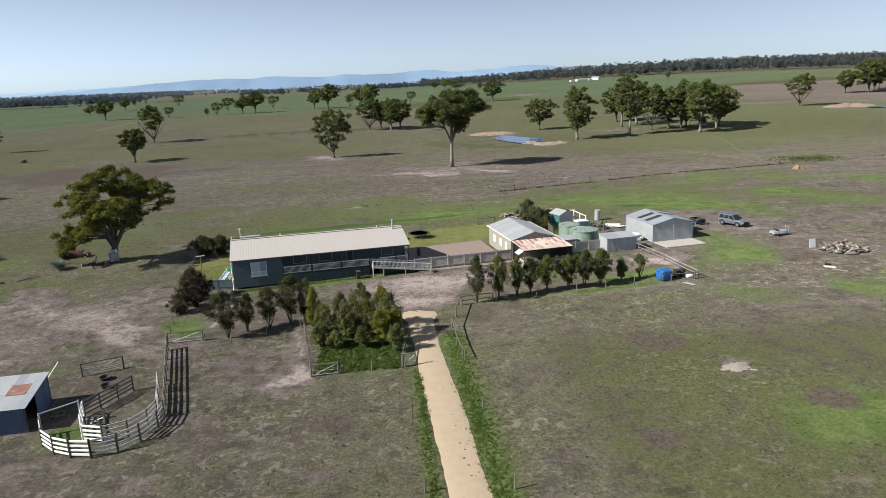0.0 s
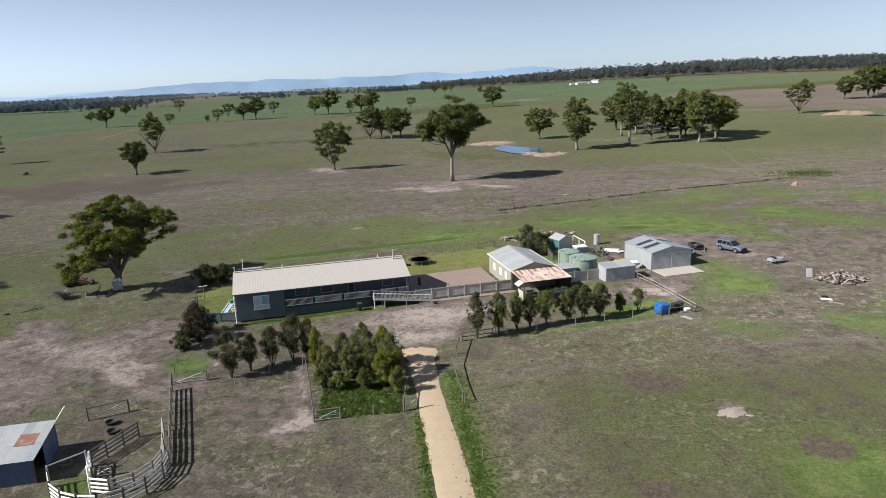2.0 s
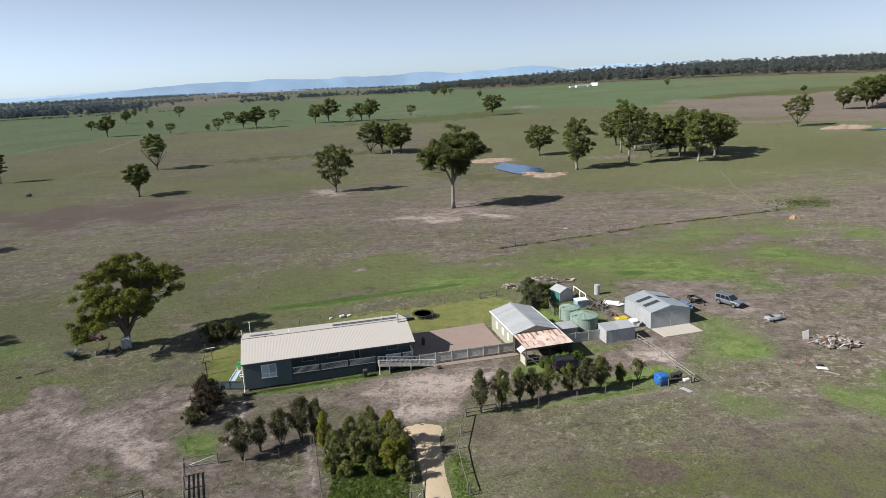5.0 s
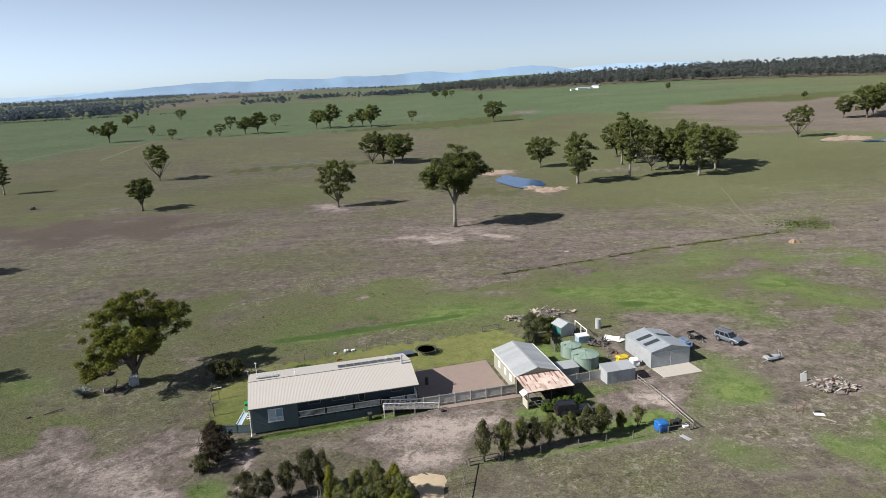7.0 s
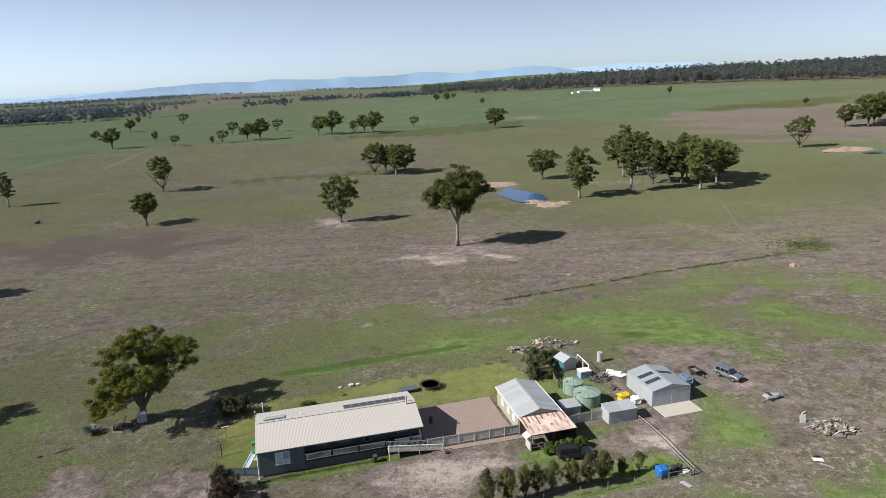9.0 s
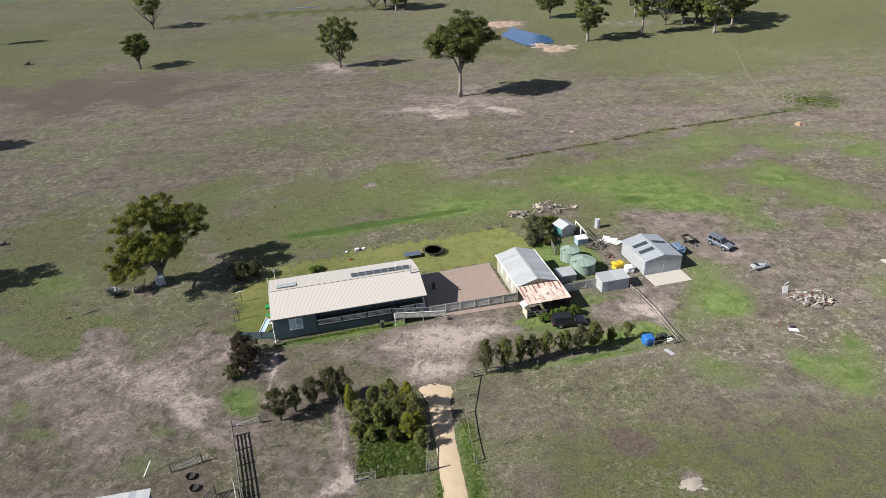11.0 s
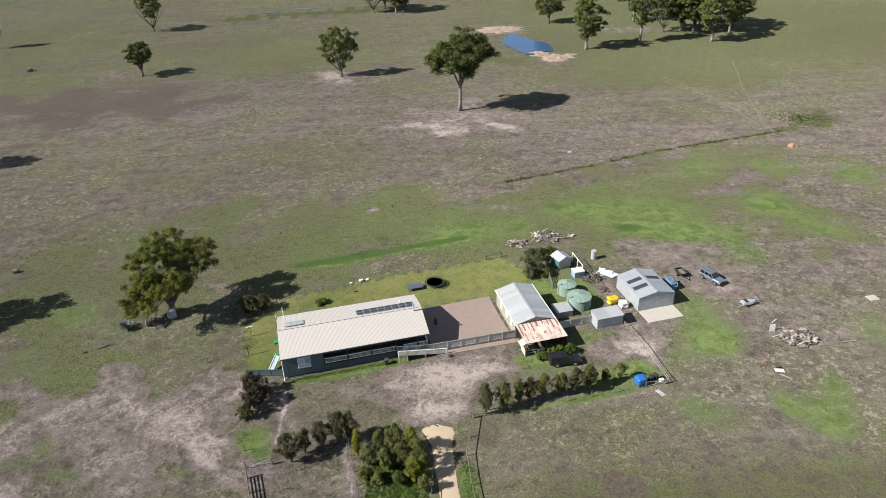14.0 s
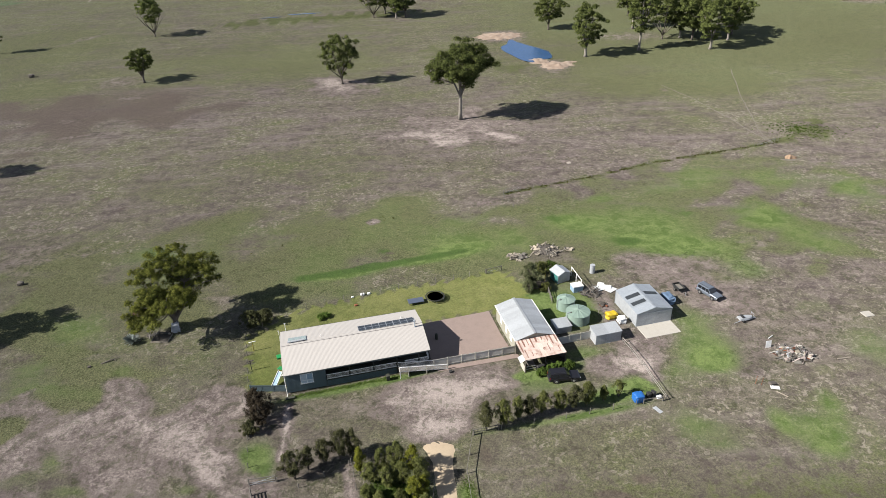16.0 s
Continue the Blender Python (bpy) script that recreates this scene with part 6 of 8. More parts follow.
    b = thing("barbecue", at_ground(16.9, 87.6, 20), "black covered barbecue under the lean-to", "barbecue")
    bm = bmesh.new()
    box(bm, (-0.7, -0.3, 0.7), (0.7, 0.3, 1.15), bevel=0.12)
    part("hood", bm, "black", b)
    bars(b, "cabinet", [((-0.6, -0.28, 0.05), (0.6, 0.28, 0.7))], "black")
    # pale flap, low end wall and rails at the open corner
    bm = bmesh.new()
    beam(bm, (-0.75, 0.75, z0 - 0.5), (0.02, 0.75, z0 - 0.03), 1.5, 0.03, 0.01)
    part("side_flap", bm, "white_cover", c, "white sheet flap hanging off the roof edge")
    for i in range(3):
        bars(c, "end_board", [((-0.03, 0.1 + i * 0.62, 0), (0.02, 0.7 + i * 0.62, 1.25))], "trim_cream")
    for z in (0.55, 1.05):
        bars(c, "side_rail", [((0.18, -0.03, z), (1.9, 0.03, z + 0.1))], "fence_grey")


build_carport()


def build_small_shed():
    s = thing("garden_shed", at_ground(27.25, 93.2, 12.0), "small blue-grey ribbed steel garden shed", "shed")
    W, D, E0, E1 = 4.7, 2.5, 2.05, 2.3
    wall_sheets(s, "wall_sheet", (0, 0), (1.9, 0), E0, "zinc_wall", 0.95)
    wall_sheets(s, "wall_sheet", (2.8, 0), (W, 0), E0, "zinc_wall", 0.95)
    wall_sheets(s, "wall_sheet", (0, D), (W, D), E1, "zinc_wall", 0.95)
    wall_sheets(s, "wall_sheet", (0, 0), (0, D), E0, "zinc_pale", 0.85, E1)
    wall_sheets(s, "wall_sheet", (W, 0), (W, D), E0, "zinc_wall", 0.85, E1)
    bm = bmesh.new()
    corrugated(bm, [(1.9, -0.02, 0.02), (2.8, -0.02, 0.02), (2.8, -0.02, E0 - 0.02), (1.9, -0.02, E0 - 0.02)], 0.15, 0.02, 0.01)
    d = part("door", bm, "zinc_wall", s)
    bars(d, "door_frame", [((1.92, -0.075, 0.95), (2.78, -0.05, 1.05)), ((1.92, -0.075, 1.9), (2.78, -0.05, 2.0)), ((1.92, -0.075, 0.05), (2.78, -0.05, 0.13))], "zinc")
    roof_sheets(s, "roof_sheet", [(-0.1, -0.15, E0 + 0.03), (W + 0.1, -0.15, E0 + 0.03), (W + 0.1, D + 0.1, E1 + 0.04), (-0.1, D + 0.1, E1 + 0.04)], "zinc_pale", 2.45, pitch=0.12, depth=0.008)


build_small_shed()


def build_tank(x, y, r, h, name_label):
    t = thing("water_tank", at_ground(x, y, 20), name_label, "water tank", "rainwater tanks")
    bm = bmesh.new()
    n, rows = 40, 24
    ring = []
    for k in range(rows + 1):
        z = h * k / rows
        rr = r * (1 + 0.012 * (k % 2))
        ring.append([bm.verts.new((rr * math.cos(6.2832 * i / n), rr * math.sin(6.2832 * i / n), z)) for i in range(n)])
    for a, b in zip(ring, ring[1:]):
        for i in range(n):
            bm.faces.new((a[i], a[(i + 1) % n], b[(i + 1) % n], b[i]))
    bm.faces.new(ring[0][::-1])
    part("wall", bm, "tank_green", t, smooth=False)
    bm = bmesh.new()
    apex = bm.verts.new((0, 0, h + 0.42))
    rim = []
    for i in range(48):
        rib = 0.05 if i % 4 == 0 else 0.0
        a = 6.2832 * i / 48
        rim.append((bm.verts.new((1.04 * r * math.cos(a), 1.04 * r * math.sin(a), h - 0.02 + rib)), bm.verts.new((0.25 * r * math.cos(a), 0.25 * r * math.sin(a), h + 0.3 + rib))))
    low = [bm.verts.new((1.04 * r * math.cos(6.2832 * i / 48), 1.04 * r * math.sin(6.2832 * i / 48), h - 0.12)) for i in range(48)]
    for i in range(48):
        j = (i + 1) % 48
        bm.faces.new((rim[i][0], rim[j][0], rim[j][1], rim[i][1]))
        bm.faces.new((rim[i][1], rim[j][1], apex))
        bm.faces.new((low[i], low[j], rim[j][0], rim[i][0]))
    part("lid", bm, "tank_green", t)
    bm = bmesh.new()
    pole(bm, (-r * 0.7, 0, h + 0.02), (-r * 0.7, 0, h + 0.2), 0.2, 0.19, 14)
    part("inlet", bm, "deck_dark", t)
    bm = bmesh.new()
    pole(bm, (-r - 0.1, 0.1, 0), (-r - 0.1, 0.1, h + 0.2), 0.05)
    pole(bm, (-r - 0.1, 0.1, h + 0.2), (-r * 0.7, 0.05, h + 0.2), 0.05)
    part("pipe", bm, "zinc_wall", t)


build_tank(25.8, 100.7, 2.1, 2.0, "large round pale green ribbed rainwater tank")
build_tank(24.5, 104.9, 1.65, 1.95, "round pale green rainwater tank behind the larger one")

# low grey box behind the fence by the tanks
pb = thing("pump_box", at_ground(21.2, 96.9, 11), "low grey flat-roofed pump shelter", "shelter")
bars(pb, "body", [((0, 0, 0), (2.9, 2.6, 1.3))], "zinc_wall")
roof_sheets(pb, "roof_sheet", [(-0.1, -0.1, 1.32), (3.0, -0.1, 1.32), (3.0, 2.7, 1.42), (-0.1, 2.7, 1.42)], "zinc_pale", 1.6, depth=0.008)


def build_teal_shed():
    s = thing("cubby_shed", at_ground(24.7, 113.3, 24), "small teal timber shed with pale gable roof", "shed")
    W, D, E, R = 2.8, 2.6, 1.95, 2.6
    for x in (0.0, W - 0.08):
        bars(s, "wall", [((x, 0.07, 0), (x + 0.08, D - 0.07, E))], "teal")
    for y, m in ((0.0, "zinc_wall"), (D - 0.06, "teal")):
        bm = bmesh.new()
        gable_prism(bm, W, 0.06, E, R - 0.05, y)
        part("gable_wall", bm, m, s)
    for x0, x1 in ((-0.2, W / 2), (W + 0.2, W / 2)):
        roof_sheets(s, "roof_sheet", [(x0, -0.25, E - 0.08), (x0, D + 0.25, E - 0.08), (x1, D + 0.25, R), (x1, -0.25, R)], "zinc_pale", 1.0)
    b = thing("chest_freezer", at_ground(27.0, 109.6, 12), "white box with blue side beside the tanks", "box")
    bars(b, "body", [((0, 0, 0), (2.0, 1.6, 1.15))], "slide_blue")
    bars(b, "lid", [((-0.05, -0.05, 1.16), (2.05, 1.65, 1.34))], "white_cover")


build_teal_shed()


# ---- palings, fences, gates ----
def post_at(parent, x, y, h, r, material="weathered", square=False):
    z = float(ground_z(x, y))
    bm = bmesh.new()
    if square:
        box(bm, (-r, -r, -0.2), (r, r, h), bevel=0.01)
    else:
        pole(bm, (0, 0, -0.25), (0, 0, h), r, r * 0.88, 8)
    o = part("post", bm, material, parent)
    o.matrix_basis = Matrix.Translation((x, y, z))
    return o


def panel_fence(a, b, n, h, label, boards="fence_grey", posts="trim_cream"):
    f = thing("paling_fence", pose(0, 0, 0), label, "fence")
    a, b = Vector((*a, 0)), Vector((*b, 0))
    d = (b - a).normalized()
    for i in range(n):
        p, q = a.lerp(b, i / n) + d * 0.06, a.lerp(b, (i + 1) / n) - d * 0.06
        bm = bmesh.new()
        nrm = Vector((-d.y, d.x, 0))
        p, q = p + Vector((0, 0, float(ground_z(p.x, p.y)))), q + Vector((0, 0, float(ground_z(q.x, q.y))))
        low, high = Vector((0, 0, 0.04)), Vector((0, 0, h))
        corrugated(bm, [p + low, q + low, q + high, p + high], 0.12, 0.006, 0.016, True)
        panel = part("panel", bm, boards, f)
        for z in (0.3, h - 0.1):
            bm = bmesh.new()
            u, v = p - nrm * 0.03, q - nrm * 0.03
            beam(bm, (u.x, u.y, u.z + z), (v.x, v.y, v.z + z), 0.03, 0.08)
            part("rail", bm, posts, panel)
    for i in range(n + 1):
        p = a.lerp(b, i / n)
        post_at(f, p.x, p.y, h + 0.08, 0.055, posts, True)


panel_fence((-0.35, 90.1), (13.5, 92.5), 6, 1.6, "weathered pale grey paling fence with cream posts and rails")
panel_fence((20.9, 93.9), (27.1, 95.3), 3, 1.6, "weathered grey timber paling fence beside the water tanks")
panel_fence((19.7, 111.9), (22.3, 112.0), 2, 1.7, "dark stained timber screen beside the grey-green shrub", "dark_wood", "dark_wood")
panel_fence((-30.0, 86.9), (-24.3, 86.4), 3, 1.3, "dark green slatted fence joining the house end", "wall_green", "wall_green")


def wire_fence(label, pts, step, h=1.15, wires=3, r=0.06, material="weathered", strainers=()):
    """Posts along a line with thin wires between them."""
    f = thing("wire_fence", pose(0, 0, 0), label, "fence", "wire fences")
    rng = np.random.default_rng(int(abs(pts[0][0]) * 10) + 3)
    spots = []
    for (ax, ay), (bx, by) in zip(pts, pts[1:]):
        n = max(1, round(math.hypot(bx - ax, by - ay) / step))
        spots += [(ax + (bx - ax) * i / n, ay + (by - ay) * i / n) for i in range(n)]
    spots.append(pts[-1])
    first = None
    for i, (x, y) in enumerate(spots):
        z = float(ground_z(x, y))
        m = pose(x, y, z, rng.normal() * 1.5, rng.normal() * 1.5, 0) @ Matrix.Diagonal((1, 1, 0.92 + 0.2 * rng.random(), 1))
        if first is None:
            first = post_at(f, x, y, h, r, material)
            first.matrix_basis = m
        else:
            again(first, m)
    for k in range(wires):
        t = h * (0.25 + 0.7 * k / max(wires - 1, 1))
        V, Fc = tubes([[(Vector((x, y, float(ground_z(x, y)) + t)), 0.004) for x, y in spots]], 3)
        raw("wire", V, Fc, "post_dark", f)
    return f


wire_fence("low post and wire fence round the back lawn", [(-33.7, 101.3), (-28.8, 107.4), (-24.1, 110.0), (-6.5, 115.2), (4.5, 117.4), (14.4, 120.0)], 3.6)
wire_fence("post and wire fence beside the side lawn", [(-33.6, 101.0), (-30.4, 87.2)], 2.4, 1.0)
wire_fence("old post and wire fence by the bushes", [(-30.8, 84.5), (-28.8, 78.7), (-27.8, 73.8), (-26.5, 67.9)], 2.6, 1.0)
wire_fence("post and wire fence behind the young trees", [(9.0, 75.0), (18.8, 76.4), (29.8, 78.2), (34.0, 78.7)], 4.1, 1.1)
wire_fence("roadside post and wire fence", [(4.0, 58.6), (4.7, 48.9), (5.6, 38.2), (6.6, 27), (9, 5)], 10.2, 1.15)
wire_fence("roadside post and wire fence beside the drive", [(-1.55, 58.0), (-0.95, 48.4), (-0.19, 38.5), (0.9, 24), (2.1, 5)], 9.6, 1.15)
wire_fence("long paddock fence along a weedy line", [(19.6, 158.3), (44, 166), (61, 172.8), (87, 179.7), (103, 185)], 7.5, 1.2)
wire_fence("short strained fence at a paddock corner", [(19.4, 157.5), (19.4, 155.2), (21.0, 150.3)], 2.6, 1.2)
wire_fence("post and wire fence round the tree plot", [(-12.6, 70.2), (-11.2, 63.5), (-10.0, 57.3)], 2.3, 1.1)
wire_fence("low wire fence along the front of the tree plot", [(-7.6, 57.5), (-4.6, 57.8), (-1.7, 58.1)], 2.9, 1.1)
wire_fence("post and wire fence below the row of trees", [(-22.6, 67.9), (-19.5, 66.6), (-16.2, 68.2), (-12.9, 69.9)], 3.4, 1.0)
wire_fence("faint far fence across the plain", [(-314, 495), (-243.5, 545.5), (-178.8, 596)], 14, 1.2, 2)


def rail_fence(name, label, posts, rails, h, post_r=0.09, rail=(0.05, 0.11), rail_mat="weathered", post_mat="weathered", category="fence", group=""):
    """Posts with sawn rails from post to post; rails: heights."""
    f = thing(name, pose(0, 0, 0), label, category, group)
    for x, y in posts:
        post_at(f, x, y, h, post_r, post_mat)
    for (ax, ay), (bx, by) in zip(posts, posts[1:]):
        for z in rails:
            za, zb = float(ground_z(ax, ay)) + z, float(ground_z(bx, by)) + z
            bm = bmesh.new()
            beam(bm, (ax, ay, za), (bx, by, zb), rail[0], rail[1], 0.008)
            part("rail", bm, rail_mat, f)
    return f


def gate(label, a, b, h=1.1, material="weathered", mesh=True, bars_n=2):
    """A stand of two posts with a top rail, brace and netting."""
    g = thing("stock_gate", pose(0, 0, 0), label, "gate", "gates and strainers")
    for p in (a, b):
        post_at(g, *p, h, 0.08, material)
    za, zb = float(ground_z(*a)), float(ground_z(*b))
    bm = bmesh.new()
    beam(bm, (*a, za + h - 0.08), (*b, zb + h - 0.08), 0.07, 0.08)
    part("top_rail", bm, material, g)
    if mesh:
        for k in range(bars_n):
            z = 0.15 + 0.7 * k / max(1, bars_n)
            bm = bmesh.new()
            pole(bm, (*a, za + z), (*b, zb + z), 0.015, sides=4)
            part("wire", bm, "zinc", g)
        bm = bmesh.new()
        pole(bm, (*a, za + 0.1), (*b, zb + h - 0.15), 0.02, sides=4)
        part("brace", bm, "zinc", g)
    return g


rail_fence("post_and_rail_fence", "weathered post and rail fence beside the drive entrance", [(4.8, 74.3), (4.0, 70.5), (3.35, 67.2), (3.55, 62.2), (3.85, 59.0)], (1.0,), 1.1, 0.07)
rail_fence("post_and_rail_fence", "weathered rail fence end at the row of young trees", [(4.9, 74.2), (8.6, 74.9)], (0.55, 1.05), 1.1, 0.07)
rail_fence("post_and_rail_fence", "old grey post and rail fence with two thin rails", [(34.6, 79.0), (33.9, 83.4), (33.4, 87.3), (32.7, 90.8), (32.0, 93.6)], (0.5, 0.95), 1.1, 0.07, (0.045, 0.085), "rail_grey", "weathered")
rail_fence("post_and_rail_fence", "low grey rails at the fence corner", [(31.0, 78.4), (34.1, 78.8)], (0.85,), 0.95, 0.08)
gate("two posts and a rail at the lawn fence", (11.2, 118.9), (14.4, 120.0))
gate("grey strainer stay at the paddock corner", (20.0, 158.6), (24.0, 159.8), 1.2)
gate("stock gate with netting between two posts", (-26.3, 67.6), (-22.8, 68.0), 1.25)
gate("dark netted stock gate by the yards", (-31.9, 60.6), (-28.6, 62.0), 1.3, "dark_wood", True, 4)
gate("strainer stay of the tree plot corner", (-10.0, 57.2), (-7.6, 57.5), 1.2)
gate("grey pipe gate across the paddock gap", (96, 182.5), (102, 184.5), 1.3, "weathered")
gate("rail and post stay beside the drive", (-1.75, 58.1), (-0.55, 58.3), 1.3)
rail_fence("post_and_rail_fence", "dark post and rail stay along the tree plot side", [(-1.8, 58.1), (-1.5, 61.6), (-1.2, 65.0)], (1.05,), 1.15, 0.07)

# ---- paving, dam, spoil heaps ----
def flat_patch(name, pts, z, material, label, category, thick=0.06, kind="structure"):
    bm = bmesh.new()
    top = [bm.verts.new((x, y, float(ground_z(x, y)) + z)) for x, y in pts]
    low = [bm.verts.new((x, y, float(ground_z(x, y)) + z - thick - 0.15)) for x, y in pts]
    bm.faces.new(top)
    bm.faces.new(low[::-1])
    for i in range(len(pts)):
        j = (i + 1) % len(pts)
        bm.faces.new((low[i], low[j], top[j], top[i]))
    return tagged(part(name, bm, material), label, category, kind=kind)


flat_patch("patio", [(-0.6, 90.6), (12.9, 93.0), (11.6, 98.2), (10.3, 105.2), (-2.2, 102.4)], 0.10, "paving", "red-brown brick paved yard between house and garage", "patio")
flat_patch("path", [(0.2, 88.9), (14.0, 91.2), (13.8, 92.3), (0.0, 89.8)], 0.07, "paving", "narrow brown path outside the paling fence", "path")


def heap(name, x, y, rx, ry, h, turn, material, label, seed, category="mound"):
    """A low uneven spoil heap."""
    bm = bmesh.new()
    rings = []
    for k in range(9):
        f = 1 - k / 8
        ring = []
        for i in range(56):
            a = 6.2832 * i / 56
            w = 1 + 0.4 * noise.noise(Vector((math.cos(a) * 1.5, math.sin(a) * 1.5, seed))) + 0.45 * f * noise.noise(Vector((math.cos(a) * 4.5, math.sin(a) * 4.5, seed + 2)))
            px, py = rx * f * w * math.cos(a), ry * f * w * math.sin(a)
            z = h * (1 - f * f) ** 0.8 * (0.8 + 0.9 * noise.noise(Vector((px * 0.5, py * 0.5, seed + 4)))) - 0.12 * f
            ring.append(bm.verts.new((px, py, z)))
        rings.append(ring)
    for a, b in zip(rings[:-1], rings[1:-1]):
        for i in range(56):
            j = (i + 1) % 56
            bm.faces.new((a[i], a[j], b[j], b[i]))
    tip = bm.verts.new((0, 0, h * 0.85))
    for i in range(56):
        bm.faces.new((rings[-2][i], rings[-2][(i + 1) % 56], tip))
    for v in rings[-1]:
        bm.verts.remove(v)
    o = part(name, bm, material, smooth=True)
    o.matrix_basis = at_ground(x, y, turn)
    return tagged(o, label, category)


heap("earth_bank", 42, 347, 13, 7, 1.1, 0, "sand", "orange-brown spoil bank beside the dam", 1)
heap("earth_bank", 59, 288, 8.5, 6, 0.8, 20, "sand", "pale sandy spoil bank in front of the dam", 2)
heap("earth_bank", 52, 297, 6, 4, 0.7, 0, "sand", "low pale sandy spoil at the dam edge", 6)
heap("earth_bank", 249, 381, 16, 6, 1.8, 5, "sand", "sandy spoil bank by the farther dam", 3)
heap("earth_bank", 100.2, 171.8, 1.5, 1.3, 1.2, 0, "orange_earth", "small orange earth mound in the pasture", 4)
heap("earth_bank", 99.8, 170.2, 3.8, 1.9, 0.14, 0, "pad", "spread of orange soil round a mound", 7)
heap("ash_heap", 27.5, 53.8, 1.7, 1.25, 0.2, 20, "ash", "patch of pale ash in the paddock", 11)
heap("ash_heap", 28.6, 52.9, 0.7, 0.35, 0.06, -20, "ash", "small streak of pale ash in the paddock", 12)
heap("ash_heap", 40.1, 177.1, 1.5, 1.4, 0.08, 0, "ash", "round pale patch of ash beyond the fence", 13)


def water(name, x, y, rx, ry, turn, z, label):
    bm = bmesh.new()
    vs = []
    for i in range(48):
        a = 6.2832 * i / 48
        w = 1 + 0.12 * math.sin(2 * a + 0.6) + 0.08 * math.sin(5 * a)
        vs.append(bm.verts.new((rx * w * math.cos(a), ry * w * math.sin(a), 0)))
    bm.faces.new(vs)
    o = part(name, bm, "water")
    o.matrix_basis = pose(x, y, z, 0, 0, turn)
    tagged(o, label, "water", kind="structure")


water("water_dam", 49.6, 316, 9.6, 22, 12, float(ground_z(49.6, 316)) + 0.14, "small blue farm dam between sandy banks")
water("water_dam", 262, 366, 14, 4, 0, float(ground_z(262, 366)) + 0.12, "narrow blue farm dam far across the pasture")
water("water_pool", -66.3, 424.5, 9, 1.1, 5, float(ground_z(-69.3, 424.5)) + 0.15, "shallow pool in the wet drain")
water("water_pool", -84.5, 417, 6, 0.7, 8, float(ground_z(-98.5, 422)) + 0.15, "narrow shallow pool in the wet drain")


# ---- stock yards ----
YARD = "grey timber stock yard rails"
RAILS = (0.3, 0.65, 1.0, 1.38)
OPT = dict(category="stock yard", group="stock yard rails")
rail_fence("stock_yard_fence", YARD + " along the race", [(-25.75, 65.9), (-24.95, 63.4), (-24.15, 60.9), (-23.35, 58.4), (-22.55, 55.9), (-21.75, 53.5), (-21.05, 51.2)], RAILS, 1.55, 0.10, (0.06, 0.16), **OPT)
rail_fence("stock_yard_fence", YARD + " on the curve", [(-21.05, 51.2), (-20.95, 49.5), (-21.6, 47.6), (-22.75, 46.3), (-24.4, 45.6)], RAILS, 1.55, 0.09, (0.05, 0.15), "fence_grey", "dark_wood", **OPT)
rail_fence("stock_yard_fence", YARD + " painted white in front", [(-24.4, 45.6), (-26.0, 45.85), (-27.5, 46.5), (-29.0, 47.8), (-29.9, 49.4)], RAILS, 1.55, 0.09, (0.05, 0.17), "white_paint", "dark_wood", **OPT)
rail_fence("stock_yard_fence", YARD + " inside the curve", [(-23.65, 57.3), (-22.6, 54.3), (-21.75, 51.6), (-21.9, 50.0), (-22.8, 48.4), (-24.4, 47.65)], RAILS, 1.5, 0.08, (0.05, 0.14), "fence_grey", "weathered", **OPT)
rail_fence("stock_yard_fence", YARD + " painted white between pens", [(-24.4, 47.65), (-26.1, 48.1), (-27.0, 49.8), (-27.85, 52.1)], RAILS, 1.45, 0.08, (0.05, 0.17), "white_paint", "white_paint", **OPT)
rail_fence("stock_yard_fence", YARD + " across the holding pen", [(-27.85, 52.25), (-27.15, 53.6), (-26.4, 55.25), (-25.7, 56.8)], RAILS, 1.5, 0.09, (0.05, 0.17), "weathered", "dark_wood", **OPT)
gate("rusty netted pen gate", (-27.0, 50.45), (-25.45, 50.6), 0.95, "dark_wood", True, 3)
gate("pipe rail frame over the pen entrance", (-29.9, 49.5), (-27.75, 51.4), 1.95, "zinc", False)



